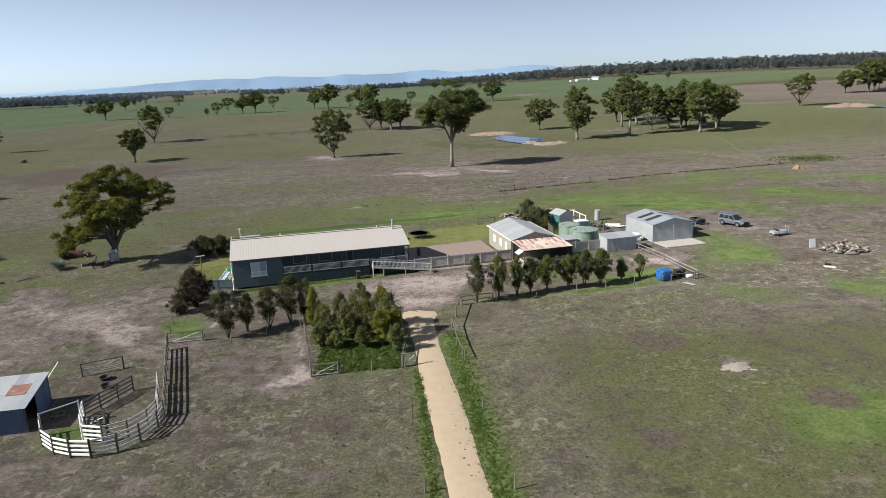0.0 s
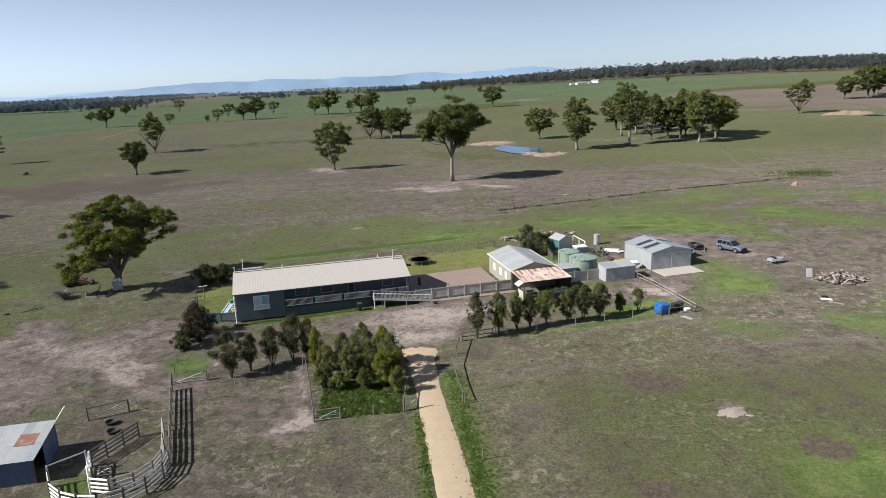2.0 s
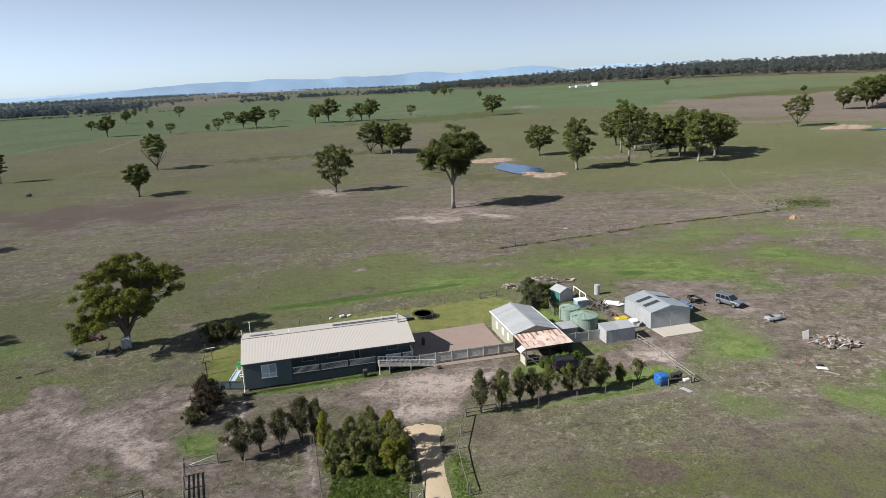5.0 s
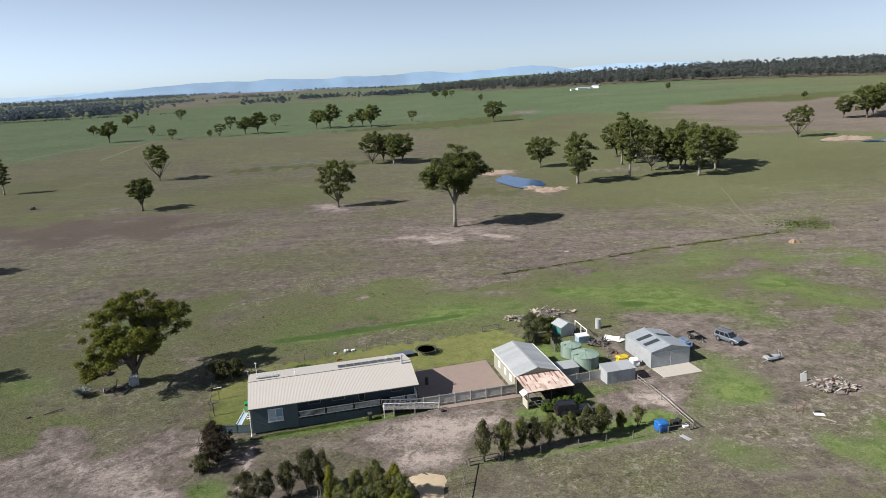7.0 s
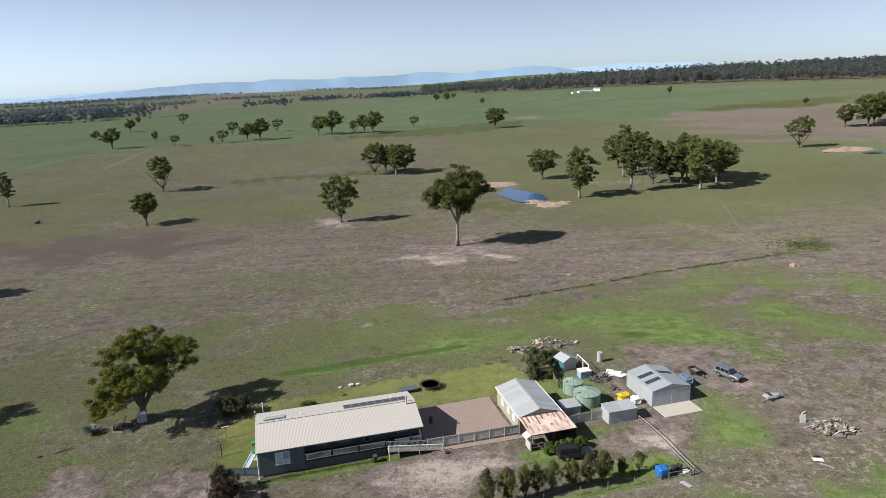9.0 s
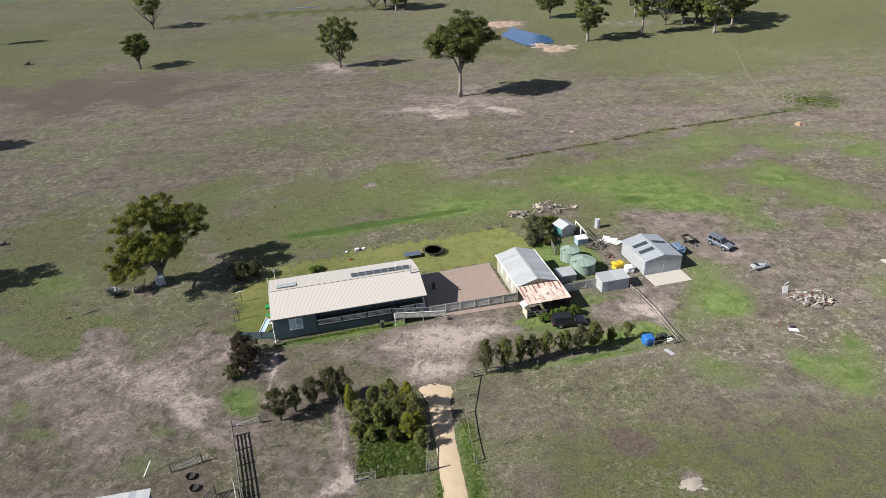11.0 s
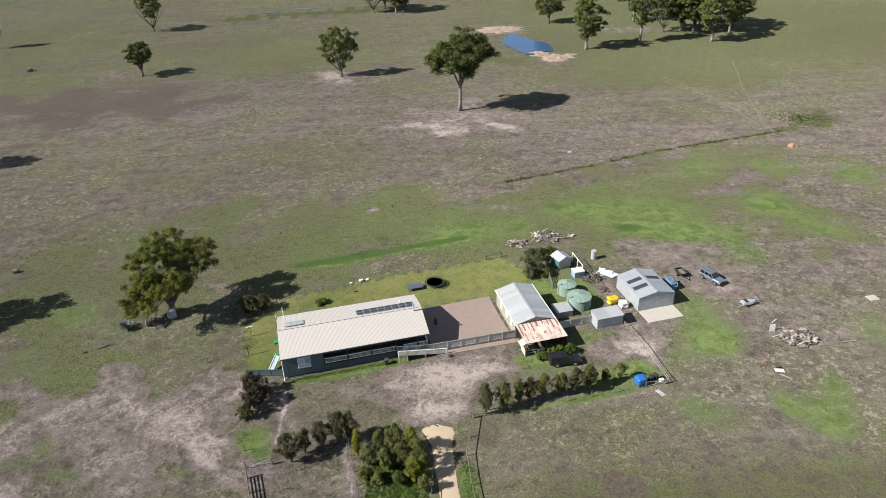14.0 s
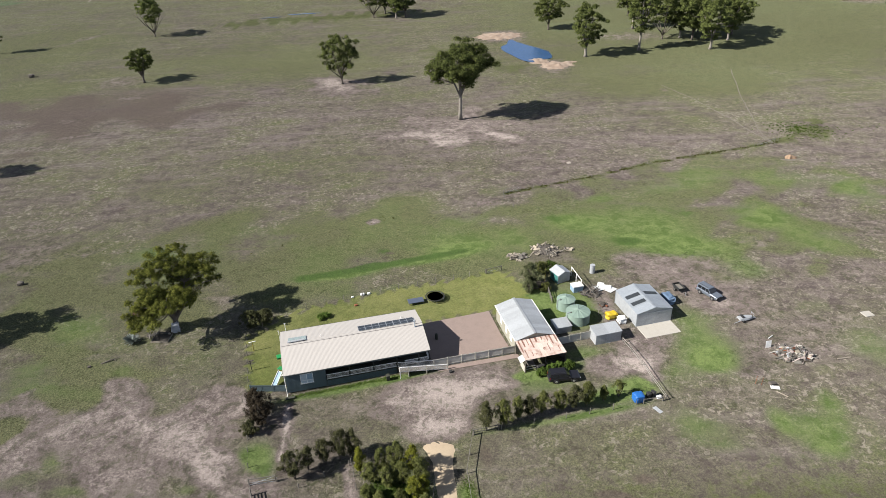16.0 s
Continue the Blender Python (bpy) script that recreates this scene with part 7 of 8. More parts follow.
def build_yard_shed():
    s = thing("stock_shed", at_ground(-36.9, 49.4, 9.0), "old corrugated iron stock shed with patched rusty roof", "shed")
    W, D, E0, E1 = 5.6, 5.3, 2.25, 2.75
    # sunless walls take the sheet darkened for shade, the sunny west wall plain zinc
    wall_sheets(s, "wall_sheet", (0, 0), (1.9, 0), E0, "shaded_blue_sheet", 0.8)
    wall_sheets(s, "wall_sheet", (2.75, 0), (W, 0), E0, "shaded_blue_sheet", 0.8)
    wall_sheets(s, "wall_sheet", (0, D), (W, D), E1, "shaded_blue_sheet", 0.8)
    wall_sheets(s, "wall_sheet", (0, 0), (0, D), E0, "zinc_wall", 0.8, E1)
    wall_sheets(s, "wall_sheet", (W, 2.3), (W, D), 2.3, "shaded_blue_sheet", 0.8, E1)
    bars(s, "sill_wall", [((1.92, -0.02, 0), (2.73, 0.03, 0.9))], "shaded_blue_sheet")
    bars(s, "door_leaf", [((1.95, 0.06, 0.92), (2.7, 0.1, 2.1))], "deck_dark")
    for i in range(8):
        a, b = -0.15 + i * 0.74, -0.15 + (i + 1) * 0.74
        k = (E1 - E0) / D
        for y0, y1 in ((-0.3, 2.35), (2.25, D + 0.25)):
            bm = bmesh.new()
            lift = 0.03 + (0.02 if y0 > 0 else 0.0) + 0.004 * (i % 2)
            corrugated(bm, [(a, y0, E0 + y0 * k + lift), (b + 0.04, y0, E0 + y0 * k + lift), (b + 0.04, y1, E0 + y1 * k + lift), (a, y1, E0 + y1 * k + lift)], 0.16, 0.009, 0.008)
            rusty = i in (5, 6) and y0 > 0
            part("roof_sheet", bm, "zinc" if (i * 3 + (y0 > 0)) % 5 == 1 else "zinc_pale", s)
            if rusty:
                bm = bmesh.new()
                corrugated(bm, [(a, 2.0, E0 + 2.0 * k + lift + 0.02), (b + 0.04, 2.0, E0 + 2.0 * k + lift + 0.02), (b + 0.04, 3.7, E0 + 3.7 * k + lift + 0.02), (a, 3.7, E0 + 3.7 * k + lift + 0.02)], 0.16, 0.009, 0.008)
                part("roof_patch", bm, "rust_sheet_dark", s, "rusted iron roof patch")
    for x, y, z in ((0, 0, E0), (W, 0, E0), (0, D, E1), (W, D, E1)):
        bm = bmesh.new()
        pole(bm, (x, y, -0.1), (x, y, z), 0.07)
        part("post", bm, "dark_wood", s)


build_yard_shed()


def build_tub(x, y, r):
    t = thing("feed_tub", at_ground(x, y, 0), "round black rubber feed tub", "tub", "feed tubs")
    bm = bmesh.new()
    n = 20
    prof = [(0.8 * r, 0.0), (r, 0.3), (0.93 * r, 0.3), (0.74 * r, 0.06)]
    rings = [[bm.verts.new((a * math.cos(6.2832 * i / n), a * math.sin(6.2832 * i / n), z)) for i in range(n)] for a, z in prof]
    for a, b in zip(rings, rings[1:]):
        for i in range(n):
            bm.faces.new((a[i], a[(i + 1) % n], b[(i + 1) % n], b[i]))
    bm.faces.new(rings[-1])
    bm.faces.new(rings[0][::-1])
    part("shell", bm, "black", t)


build_tub(-29.3, 59.6, 0.55)
build_tub(-28.4, 57.8, 0.55)
t = thing("pipe_stay", pose(0, 0, 0), "leaning pale pipe stay by the yards", "pole")
bm = bmesh.new()
pole(bm, (-34.9, 60.0, -0.45), (-34.3, 61.4, 0.75), 0.045)
part("pole", bm, "white_paint", t)


# ---- vehicles ----
def loft(bm, sections):
    """A closed body through cross-sections of equal point count."""
    rings = [[bm.verts.new(p) for p in s] for s in sections]
    n = len(rings[0])
    for a, b in zip(rings, rings[1:]):
        for i in range(n):
            bm.faces.new((a[i], a[(i + 1) % n], b[(i + 1) % n], b[i]))
    bm.faces.new(rings[0][::-1])
    bm.faces.new(rings[-1])
    return rings


def build_wagon(m, paint, label, length=4.7, width=1.82, height=1.82, cladding="black"):
    """A boxy four-wheel-drive wagon; x is forward."""
    c = thing("station_wagon", m, label, "car")
    L, W = length / 2, width / 2
    def sec(x, zlo, zhi, w, tuck=0.06):
        return [(x, -w + tuck, zlo), (x, w - tuck, zlo), (x, w, zlo + 0.2), (x, w, zhi - 0.1), (x, w - 0.07, zhi), (x, -w + 0.07, zhi), (x, -w, zhi - 0.1), (x, -w, zlo + 0.2)]
    bm = bmesh.new()
    loft(bm, [sec(-L, 0.5, 0.98, W * 0.93), sec(-L + 0.1, 0.42, 1.06, W), sec(-0.6, 0.4, 1.08, W), sec(0.75, 0.4, 1.08, W), sec(1.1, 0.4, 1.05, W), sec(L - 0.25, 0.42, 0.98, W * 0.98), sec(L - 0.02, 0.48, 0.88, W * 0.9)])
    part("body", bm, paint, c)
    def cab(x, zlo, zhi, wl, wh):
        return [(x, -wl, zlo), (x, wl, zlo), (x, wh, zhi - 0.05), (x, wh - 0.08, zhi), (x, -wh + 0.08, zhi), (x, -wh, zhi - 0.05)]
    bm = bmesh.new()
    H = height
    cab(-L + 0.06, 1.05, 1.06, W * 0.95, W * 0.95)
    loft(bm, [[(-L + 0.06, -W * 0.95, 1.05), (-L + 0.06, W * 0.95, 1.05), (-L + 0.2, W * 0.84, H - 0.06), (-L + 0.22, W * 0.76, H - 0.01), (-L + 0.22, -W * 0.76, H - 0.01), (-L + 0.2, -W * 0.84, H - 0.06)],
              cab(-0.6, 1.05, H, W * 0.96, W * 0.86),
              [(0.95, -W * 0.95, 1.05), (0.95, W * 0.95, 1.05), (0.22, W * 0.84, H - 0.07), (0.18, W * 0.76, H - 0.02), (0.18, -W * 0.76, H - 0.02), (0.22, -W * 0.84, H - 0.07)]])
    part("cabin", bm, paint, c)
    # glass
    for s in (-1, 1):
        for x0, x1, k0, k1 in ((-L + 0.32, -1.2, 0.08, 0.02), (-1.1, -0.3, 0.0, 0.0), (-0.2, 0.72, 0.0, 0.46)):
            lo, hi = 1.12, H - 0.17
            wl, wh = W * 0.96 + 0.012, W * 0.865 + 0.016
            bm = bmesh.new()
            q = [(x0, s * wl, lo), (x1, s * wl, lo), (x1 - k1, s * wh, hi), (x0 + k0, s * wh, hi)]
            vs = [bm.verts.new(p) for p in q] + [bm.verts.new((a, b - s * 0.03, z)) for a, b, z in q]
            bm.faces.new(vs[:4])
            bm.faces.new(vs[4:][::-1])
            for i in range(4):
                bm.faces.new((vs[i], vs[(i + 1) % 4], vs[4 + (i + 1) % 4], vs[4 + i]))
            part("side_window", bm, "car_glass", c)
    for name, q in (("windscreen", [(0.965, -W * 0.86, 1.1), (0.965, W * 0.86, 1.1), (0.285, W * 0.76, H - 0.14), (0.285, -W * 0.76, H - 0.14)]), ("rear_window", [(-L + 0.055, -W * 0.8, 1.15), (-L + 0.055, W * 0.8, 1.15), (-L + 0.165, W * 0.72, H - 0.18), (-L + 0.165, -W * 0.72, H - 0.18)])):
        bm = bmesh.new()
        d = 0.02 if name == "windscreen" else -0.02
        vs = [bm.verts.new((x + d, y, z)) for x, y, z in q] + [bm.verts.new((x - d, y, z)) for x, y, z in q]
        bm.faces.new(vs[:4])
        bm.faces.new(vs[4:][::-1])
        for i in range(4):
            bm.faces.new((vs[i], vs[(i + 1) % 4], vs[4 + (i + 1) % 4], vs[4 + i]))
        part(name, bm, "car_glass", c)
    for x in (-1.42, 1.42):
        for s in (-1, 1):
            bm = bmesh.new()
            pole(bm, (x, s * (W - 0.2), 0.37), (x, s * (W + 0.03), 0.37), 0.37, sides=20)
            wheel = part("wheel", bm, "black", c)
            bm = bmesh.new()
            pole(bm, (x, s * (W + 0.02), 0.37), (x, s * (W + 0.05), 0.37), 0.22, 0.2, 14)
            part("rim", bm, "rim", wheel)
            bm = bmesh.new()
            for a in range(7):
                t0, t1 = radians(a * 25.7), radians((a + 1) * 25.7)
                beam(bm, (x + 0.45 * math.cos(t0), s * (W + 0.01), 0.4 + 0.45 * math.sin(t0)), (x + 0.45 * math.cos(t1), s * (W + 0.01), 0.4 + 0.45 * math.sin(t1)), 0.06, 0.09)
            part("wheel_arch", bm, cladding, c)
    bars(c, "bumper", [((L - 0.12, -W * 0.93, 0.42), (L + 0.1, W * 0.93, 0.64))], cladding)
    bars(c, "bumper", [((-L - 0.1, -W * 0.93, 0.45), (-L + 0.1, W * 0.93, 0.66))], cladding)
    bars(c, "grille", [((L - 0.06, -0.5, 0.68), (L + 0.01, 0.5, 0.86))], "black")
    for s in (-1, 1):
        bars(c, "headlight", [((L - 0.1, s * 0.7 - 0.17, 0.68), (L + 0.0, s * 0.7 + 0.17, 0.86))], "lamp_glass")
        bars(c, "tail_light", [((-L - 0.01, s * (W - 0.14) - 0.1, 0.78), (-L + 0.08, s * (W - 0.14) + 0.1, 1.1))], "red_glass")
        bars(c, "mirror", [((0.62, s * (W + 0.1) - 0.1, 1.12), (0.74, s * (W + 0.1) + 0.1, 1.3))], cladding)
        bm = bmesh.new()
        beam(bm, (-1.9, s * W * 0.66, H + 0.05), (-0.1, s * W * 0.66, H + 0.05), 0.04, 0.04)
        for x in (-1.85, -0.95, -0.15):
            beam(bm, (x, s * W * 0.66, H - 0.03), (x, s * W * 0.66, H + 0.05), 0.03)
        part("roof_rail", bm, cladding, c)
    return c


build_wagon(at_ground(51.7, 106.0, -62), "silver_paint", "silver-blue four-wheel-drive wagon parked on dry grass", 4.75, 1.8, 1.85)
build_wagon(at_ground(20.2, 85.1, 3), "black_paint", "black four-wheel-drive wagon parked beside the lean-to", 4.95, 1.92, 1.85)


def build_trailer():
    t = thing("box_trailer", at_ground(46.9, 108.6, -78), "small dark steel box trailer with open tray", "trailer")
    bars(t, "tray_floor", [((-1.1, -0.7, 0.5), (1.1, 0.7, 0.56))], "weathered")
    for lo, hi in (((-1.1, -0.72, 0.5), (1.1, -0.67, 0.95)), ((-1.1, 0.67, 0.5), (1.1, 0.72, 0.95)), ((-1.15, -0.72, 0.5), (-1.1, 0.72, 0.95)), ((1.1, -0.72, 0.5), (1.15, 0.72, 0.95))):
        bars(t, "side_panel", [(lo, hi)], "black")
    for s in (-1, 1):
        bm = bmesh.new()
        pole(bm, (0, s * 0.74, 0.31), (0, s * 0.94, 0.31), 0.31, sides=16)
        w = part("wheel", bm, "black", t)
        bm = bmesh.new()
        pole(bm, (0, s * 0.93, 0.31), (0, s * 0.95, 0.31), 0.17, sides=12)
        part("rim", bm, "rim", w)
        bars(t, "mudguard", [((-0.42, s * 0.84 - 0.12, 0.66), (0.42, s * 0.84 + 0.12, 0.7))], "black")
    bm = bmesh.new()
    beam(bm, (1.1, -0.5, 0.45), (2.2, 0, 0.45), 0.07)
    beam(bm, (1.1, 0.5, 0.45), (2.2, 0, 0.45), 0.07)
    beam(bm, (2.15, 0, 0.45), (2.6, 0, 0.47), 0.08)
    part("drawbar", bm, "black", t)
    bm = bmesh.new()
    pole(bm, (2.2, 0.12, 0.02), (2.2, 0.12, 0.75), 0.04)
    part("jockey_stand", bm, "zinc", t)


build_trailer()


def build_implement():
    """The small grey tractor attachment lying on the bare ground."""
    q = thing("boat_trailer", at_ground(54.9, 97.7, 8), "small upturned pale dinghy on a light steel trailer frame", "trailer")
    bm = bmesh.new()
    secs = []
    for i in range(9):
        x = -1.25 + 2.5 * i / 8
        w = 0.62 * math.sqrt(max(0.03, 1 - (max(0, x) / 1.3) ** 2))
        h = 0.5 * (1 - 0.15 * (x / 1.25) ** 2)
        secs.append([(x, -w, 0.35), (x, w, 0.35), (x, w * 0.85, 0.35 + h * 0.7), (x, w * 0.4, 0.35 + h), (x, -w * 0.4, 0.35 + h), (x, -w * 0.85, 0.35 + h * 0.7)])
    loft(bm, secs)
    part("hull", bm, "zinc_pale", q)
    bars(q, "seat", [((-0.9, -0.5, 0.88), (-0.35, 0.5, 0.95))], "black")
    bm = bmesh.new()
    beam(bm, (-1.6, -0.5, 0.3), (2.0, -0.1, 0.3), 0.06)
    beam(bm, (-1.6, 0.5, 0.3), (2.0, 0.1, 0.3), 0.06)
    beam(bm, (-0.6, -0.8, 0.28), (-0.6, 0.8, 0.28), 0.06)
    beam(bm, (-2.4, -0.6, 0.06), (-1.2, -0.5, 0.3), 0.05)
    part("frame", bm, "zinc", q)
    for s in (-1, 1):
        bm = bmesh.new()
        pole(bm, (-0.6, s * 0.75, 0.25), (-0.6, s * 0.9, 0.25), 0.25, sides=14)
        part("wheel", bm, "black", q)
    bm = bmesh.new()
    pole(bm, (1.2, 0.3, 0.3), (1.25, 0.32, 1.45), 0.03)
    pole(bm, (1.3, -0.35, 0.3), (1.32, -0.35, 1.3), 0.03)
    pole(bm, (1.22, 0.32, 1.3), (1.32, -0.35, 1.25), 0.03)
    part("upright", bm, "zinc", q)


build_implement()


# ---- heaps of boards and scrap ----
def build_rubble(name, x, y, rx, ry, h, n, seed, label, mats, long=1.6):
    """A pile of loose boards, sheets and blocks lying across one another."""
    r = np.random.default_rng(seed)
    p = thing(name, at_ground(x, y), label, "rubble heap")
    core = bmesh.new()
    bmesh.ops.create_icosphere(core, subdivisions=3, radius=1.0)
    for v in core.verts:
        k = 1 + 0.35 * noise.noise(v.co * 2.2 + Vector((seed, 0, 0)))
        v.co = Vector((v.co.x * rx * 0.72 * k, v.co.y * ry * 0.72 * k, max(-0.05, v.co.z * h * 0.55 * k)))
    part("loose_earth", core, "dark_wood", p)
    for i in range(n):
        a, d = r.random() * 6.283, math.sqrt(r.random())
        px, py = rx * d * math.cos(a), ry * d * math.sin(a)
        z = h * (1 - d) * (0.55 + 0.5 * r.random()) + 0.06
        k = r.random()
        if k < 0.6:
            s, name_p = (long * (0.35 + 0.9 * r.random()), 0.10 + 0.12 * r.random(), 0.04), "board"
        elif k < 0.82:
            s, name_p = (0.5 + 0.7 * r.random(), 0.4 + 0.5 * r.random(), 0.04), "sheet"
        else:
            s, name_p = (0.3 + 0.3 * r.random(), 0.25 + 0.2 * r.random(), 0.2 + 0.15 * r.random()), "block"
        bm = bmesh.new()
        box(bm, tuple(-v / 2 for v in s), tuple(v / 2 for v in s), bevel=0.01)
        o = part(name_p, bm, mats[int(r.random() * len(mats))], p)
        o.matrix_basis = pose(px, py, z + 0.05, r.normal() * 16, r.normal() * 18, r.random() * 360)
    return p


build_rubble("rubble_heap", 58.6, 87.6, 3.2, 2.3, 1.1, 170, 5, "heap of broken boards, sheets and rubble on bare ground", ("weathered", "dark_wood", "weathered", "straw", "rust", "weathered", "dark_wood", "concrete", "weathered", "zinc_pale", "rubble_pink", "rubble_pink", "rubble_pink", "weathered"))
build_rubble("rubble_heap", 24.6, 127.0, 3.2, 3.0, 0.8, 80, 6, "low heap of branches and old timber by the fence", ("straw", "weathered", "straw", "dark_wood"), 2.2)
build_rubble("rubble_heap", 18.5, 124.9, 2.6, 1.4, 0.6, 44, 7, "pale heap of broken branches in the grass", ("straw", "weathered", "straw"), 1.5)
build_rubble("rubble_heap", 29.8, 127.0, 1.0, 0.6, 0.35, 12, 8, "scatter of pale branches on the grass", ("straw", "weathered"), 1.3)
build_rubble("scrap_heap", 30.3, 109.4, 2.2, 1.8, 0.7, 60, 9, "heap of dark scrap metal and timber behind the tanks", ("dark_wood", "weathered", "black", "dark_wood"), 2.2)
build_rubble("scrap_heap", 31.4, 105.0, 1.0, 0.8, 0.4, 14, 12, "small pile of rusty scrap near the tanks", ("rust", "dark_wood", "weathered"), 1.2)
build_rubble("rubble_heap", -49.8, 104.2, 2.2, 1.0, 0.35, 14, 13, "old boards lying under the great gum", ("straw", "dark_wood", "weathered"), 2.6)


def sheet_thing(name, x, y, z, s, turn, tilt, material, label, category):
    bm = bmesh.new()
    box(bm, (-s[0] / 2, -s[1] / 2, 0), (s[0] / 2, s[1] / 2, s[2]), bevel=0.01)
    o = part(name, bm, material)
    o.matrix_basis = pose(x, y, float(ground_z(x, y)) + z, tilt[0], tilt[1], turn)
    return tagged(o, label, category)


sheet_thing("white_board", 55.4, 89.9, 0.55, (0.95, 1.3, 0.06), 5, (80, 0), "white_cover", "white board standing on edge beside the rubble", "board")
sheet_thing("white_board", 57.4, 86.7, 0.45, (1.1, 1.2, 0.05), 25, (48, 8), "white_cover", "white board leaning on the rubble heap", "board")
sheet_thing("rust_sheet", 58.6, 87.7, 0.95, (0.8, 0.8, 0.03), 30, (40, 10), "rust", "rusty sheet on top of the rubble heap", "sheet")
for x, y, z, size, turn, tilt in ((32.0, 110.7, 0.06, (2.6, 1.7, 0.04), 20, (3, 2)), (33.3, 110.9, 0.16, (2.4, 1.5, 0.04), -25, (5, -3)), (34.3, 109.9, 0.1, (2.2, 1.4, 0.04), 40, (-3, 4)), (32.8, 112.0, 0.05, (1.8, 1.2, 0.04), 70, (2, 2))):
    sheet_thing("wall_panel", x, y, z, size, turn, tilt, "white_cover", "white wall panel lying flat near the machinery shed", "panel")
sheet_thing("metal_sheet", 32.7, 76.9, 0.03, (0.7, 1.5, 0.03), 30, (0, 2), "zinc_pale", "grey metal sheet lying on the grass", "sheet")
sheet_thing("concrete_slab", 76.6, 97.2, 0.02, (1.9, 1.5, 0.12), 12, (0, 3), "concrete", "pale concrete slab lying in the pasture", "slab")
sheet_thing("metal_sheet", 51.9, 80.0, 0.1, (1.4, 0.7, 0.04), -10, (6, 4), "white_cover", "white sheet lying beside a rusty scrap", "sheet")
sheet_thing("rust_scrap", 51.8, 80.8, 0.02, (1.1, 0.7, 0.4), 15, (0, 12), "dark_wood", "rusty scrap drum lying on bare ground", "scrap")
for x, y, h in ((49.4, 81.2, 1.5), (50.2, 80.9, 1.4)):
    o = thing("steel_picket", at_ground(x, y, 0), "rusty steel fence picket standing alone", "picket", "steel pickets")
    bm = bmesh.new()
    pole(bm, (0, 0, -0.1), (0.04, 0.02, h), 0.045, sides=6)
    part("picket", bm, "rust", o)
sheet_thing("timber_beam", 52.3, 78.5, 0.03, (1.8, 0.14, 0.1), -50, (0, 0), "straw", "pale timber lying on the grass", "timber")
sheet_thing("timber_beam", 66, 85.8, 0.03, (2.4, 0.2, 0.12), 5, (0, 0), "straw", "pale timber lying in the pasture", "timber")
sheet_thing("white_pipe", 57, 92.4, 0.05, (1.4, 0.12, 0.1), 35, (0, 0), "white_cover", "pale pipe offcut lying near the rubble", "pipe")


def lump(name, x, y, z, r, seed, material, label, category, sub=3, rough=0.25, sides=None):
    """A draped cover: a rounded block with folds."""
    bm = bmesh.new()
    bmesh.ops.create_icosphere(bm, subdivisions=sub, radius=1.0)
    for v in bm.verts:
        p = v.co.normalized()
        b = Vector([math.copysign(abs(c) ** 0.45, c) for c in p])
        k = 1 + rough * noise.fractal(p * 2.4 + Vector((seed, 0, 0)), 1, 2, 3)
        v.co = Vector((b.x * r[0] * k, b.y * r[1] * k, max(-r[2], b.z * r[2] * k) + r[2]))
    o = part(name, bm, material)
    o.matrix_basis = pose(x, y, float(ground_z(x, y)) + z, 0, 0, 12)
    return tagged(o, label, category)


lump("tarpaulin", 30.4, 79.2, -0.05, (0.85, 0.75, 0.7), 3, "blue_tarp", "stack wrapped in a bright blue tarpaulin", "tarpaulin", rough=0.12)
lump("tarpaulin", 43.6, 104.8, -0.05, (0.9, 1.3, 0.75), 12, "blue_tarp_faded", "faded blue tarpaulin over a machine behind the shed", "tarpaulin", rough=0.25)
lump("tarpaulin", 32.0, 100.9, -0.05, (1.05, 0.75, 0.55), 4, "yellow", "bright yellow tarpaulin heaped beside the shed", "tarpaulin", rough=0.3)
lump("tarpaulin", 33.4, 99.3, -0.05, (0.75, 0.7, 0.6), 5, "white_cover", "white plastic sheet draped over a stack", "tarpaulin", rough=0.3)


def build_bin(x, y, turn, label, material="black", h=1.05):
    b = thing("wheelie_bin", at_ground(x, y, turn), label, "bin", "bins")
    bm = bmesh.new()
    loft(bm, [[(-0.22, -0.26, 0.06), (0.22, -0.26, 0.06), (0.22, 0.26, 0.06), (-0.22, 0.26, 0.06)], [(-0.29, -0.34, h - 0.1), (0.29, -0.34, h - 0.1), (0.29, 0.34, h - 0.1), (-0.29, 0.34, h - 0.1)]])
    part("body", bm, material, b)
    bm = bmesh.new()
    box(bm, (-0.31, -0.37, h - 0.1), (0.31, 0.36, h), bevel=0.04)
    part("lid", bm, material, b)
    for s in (-1, 1):
        bm = bmesh.new()
        pole(bm, (s * 0.2, 0.3, 0.1), (s * 0.3, 0.3, 0.1), 0.1, sides=12)
        part("wheel", bm, "black", b)


build_bin(32.1, 79.6, 12, "black wheelie bin in the fence corner")
build_bin(32.9, 79.9, 30, "black wheelie bin beside another in the corner")
build_bin(-7.9, 87.6, 10, "dark green wheelie bin against the verandah", "deck_dark", 1.1)
lump("tub", 33.7, 79.5, -0.02, (0.45, 0.35, 0.2), 9, "white_cover", "pale plastic tub in the fence corner", "tub", sub=2, rough=0.1)
lump("hose_reel", 2.3, 88.6, -0.02, (0.28, 0.28, 0.18), 2, "black", "black coiled hose at the ramp foot", "hose", sub=2, rough=0.1)
lump("gas_bottle", 0.3, 97.6, 0.0, (0.25, 0.25, 0.65), 1, "deck_dark", "dark gas bottle at the house end wall", "gas bottle", sub=2, rough=0.05)
o = thing("steel_drum", at_ground(32.3, 116.8), "tall pale galvanised steel drum on the grass", "drum")
bm = bmesh.new()
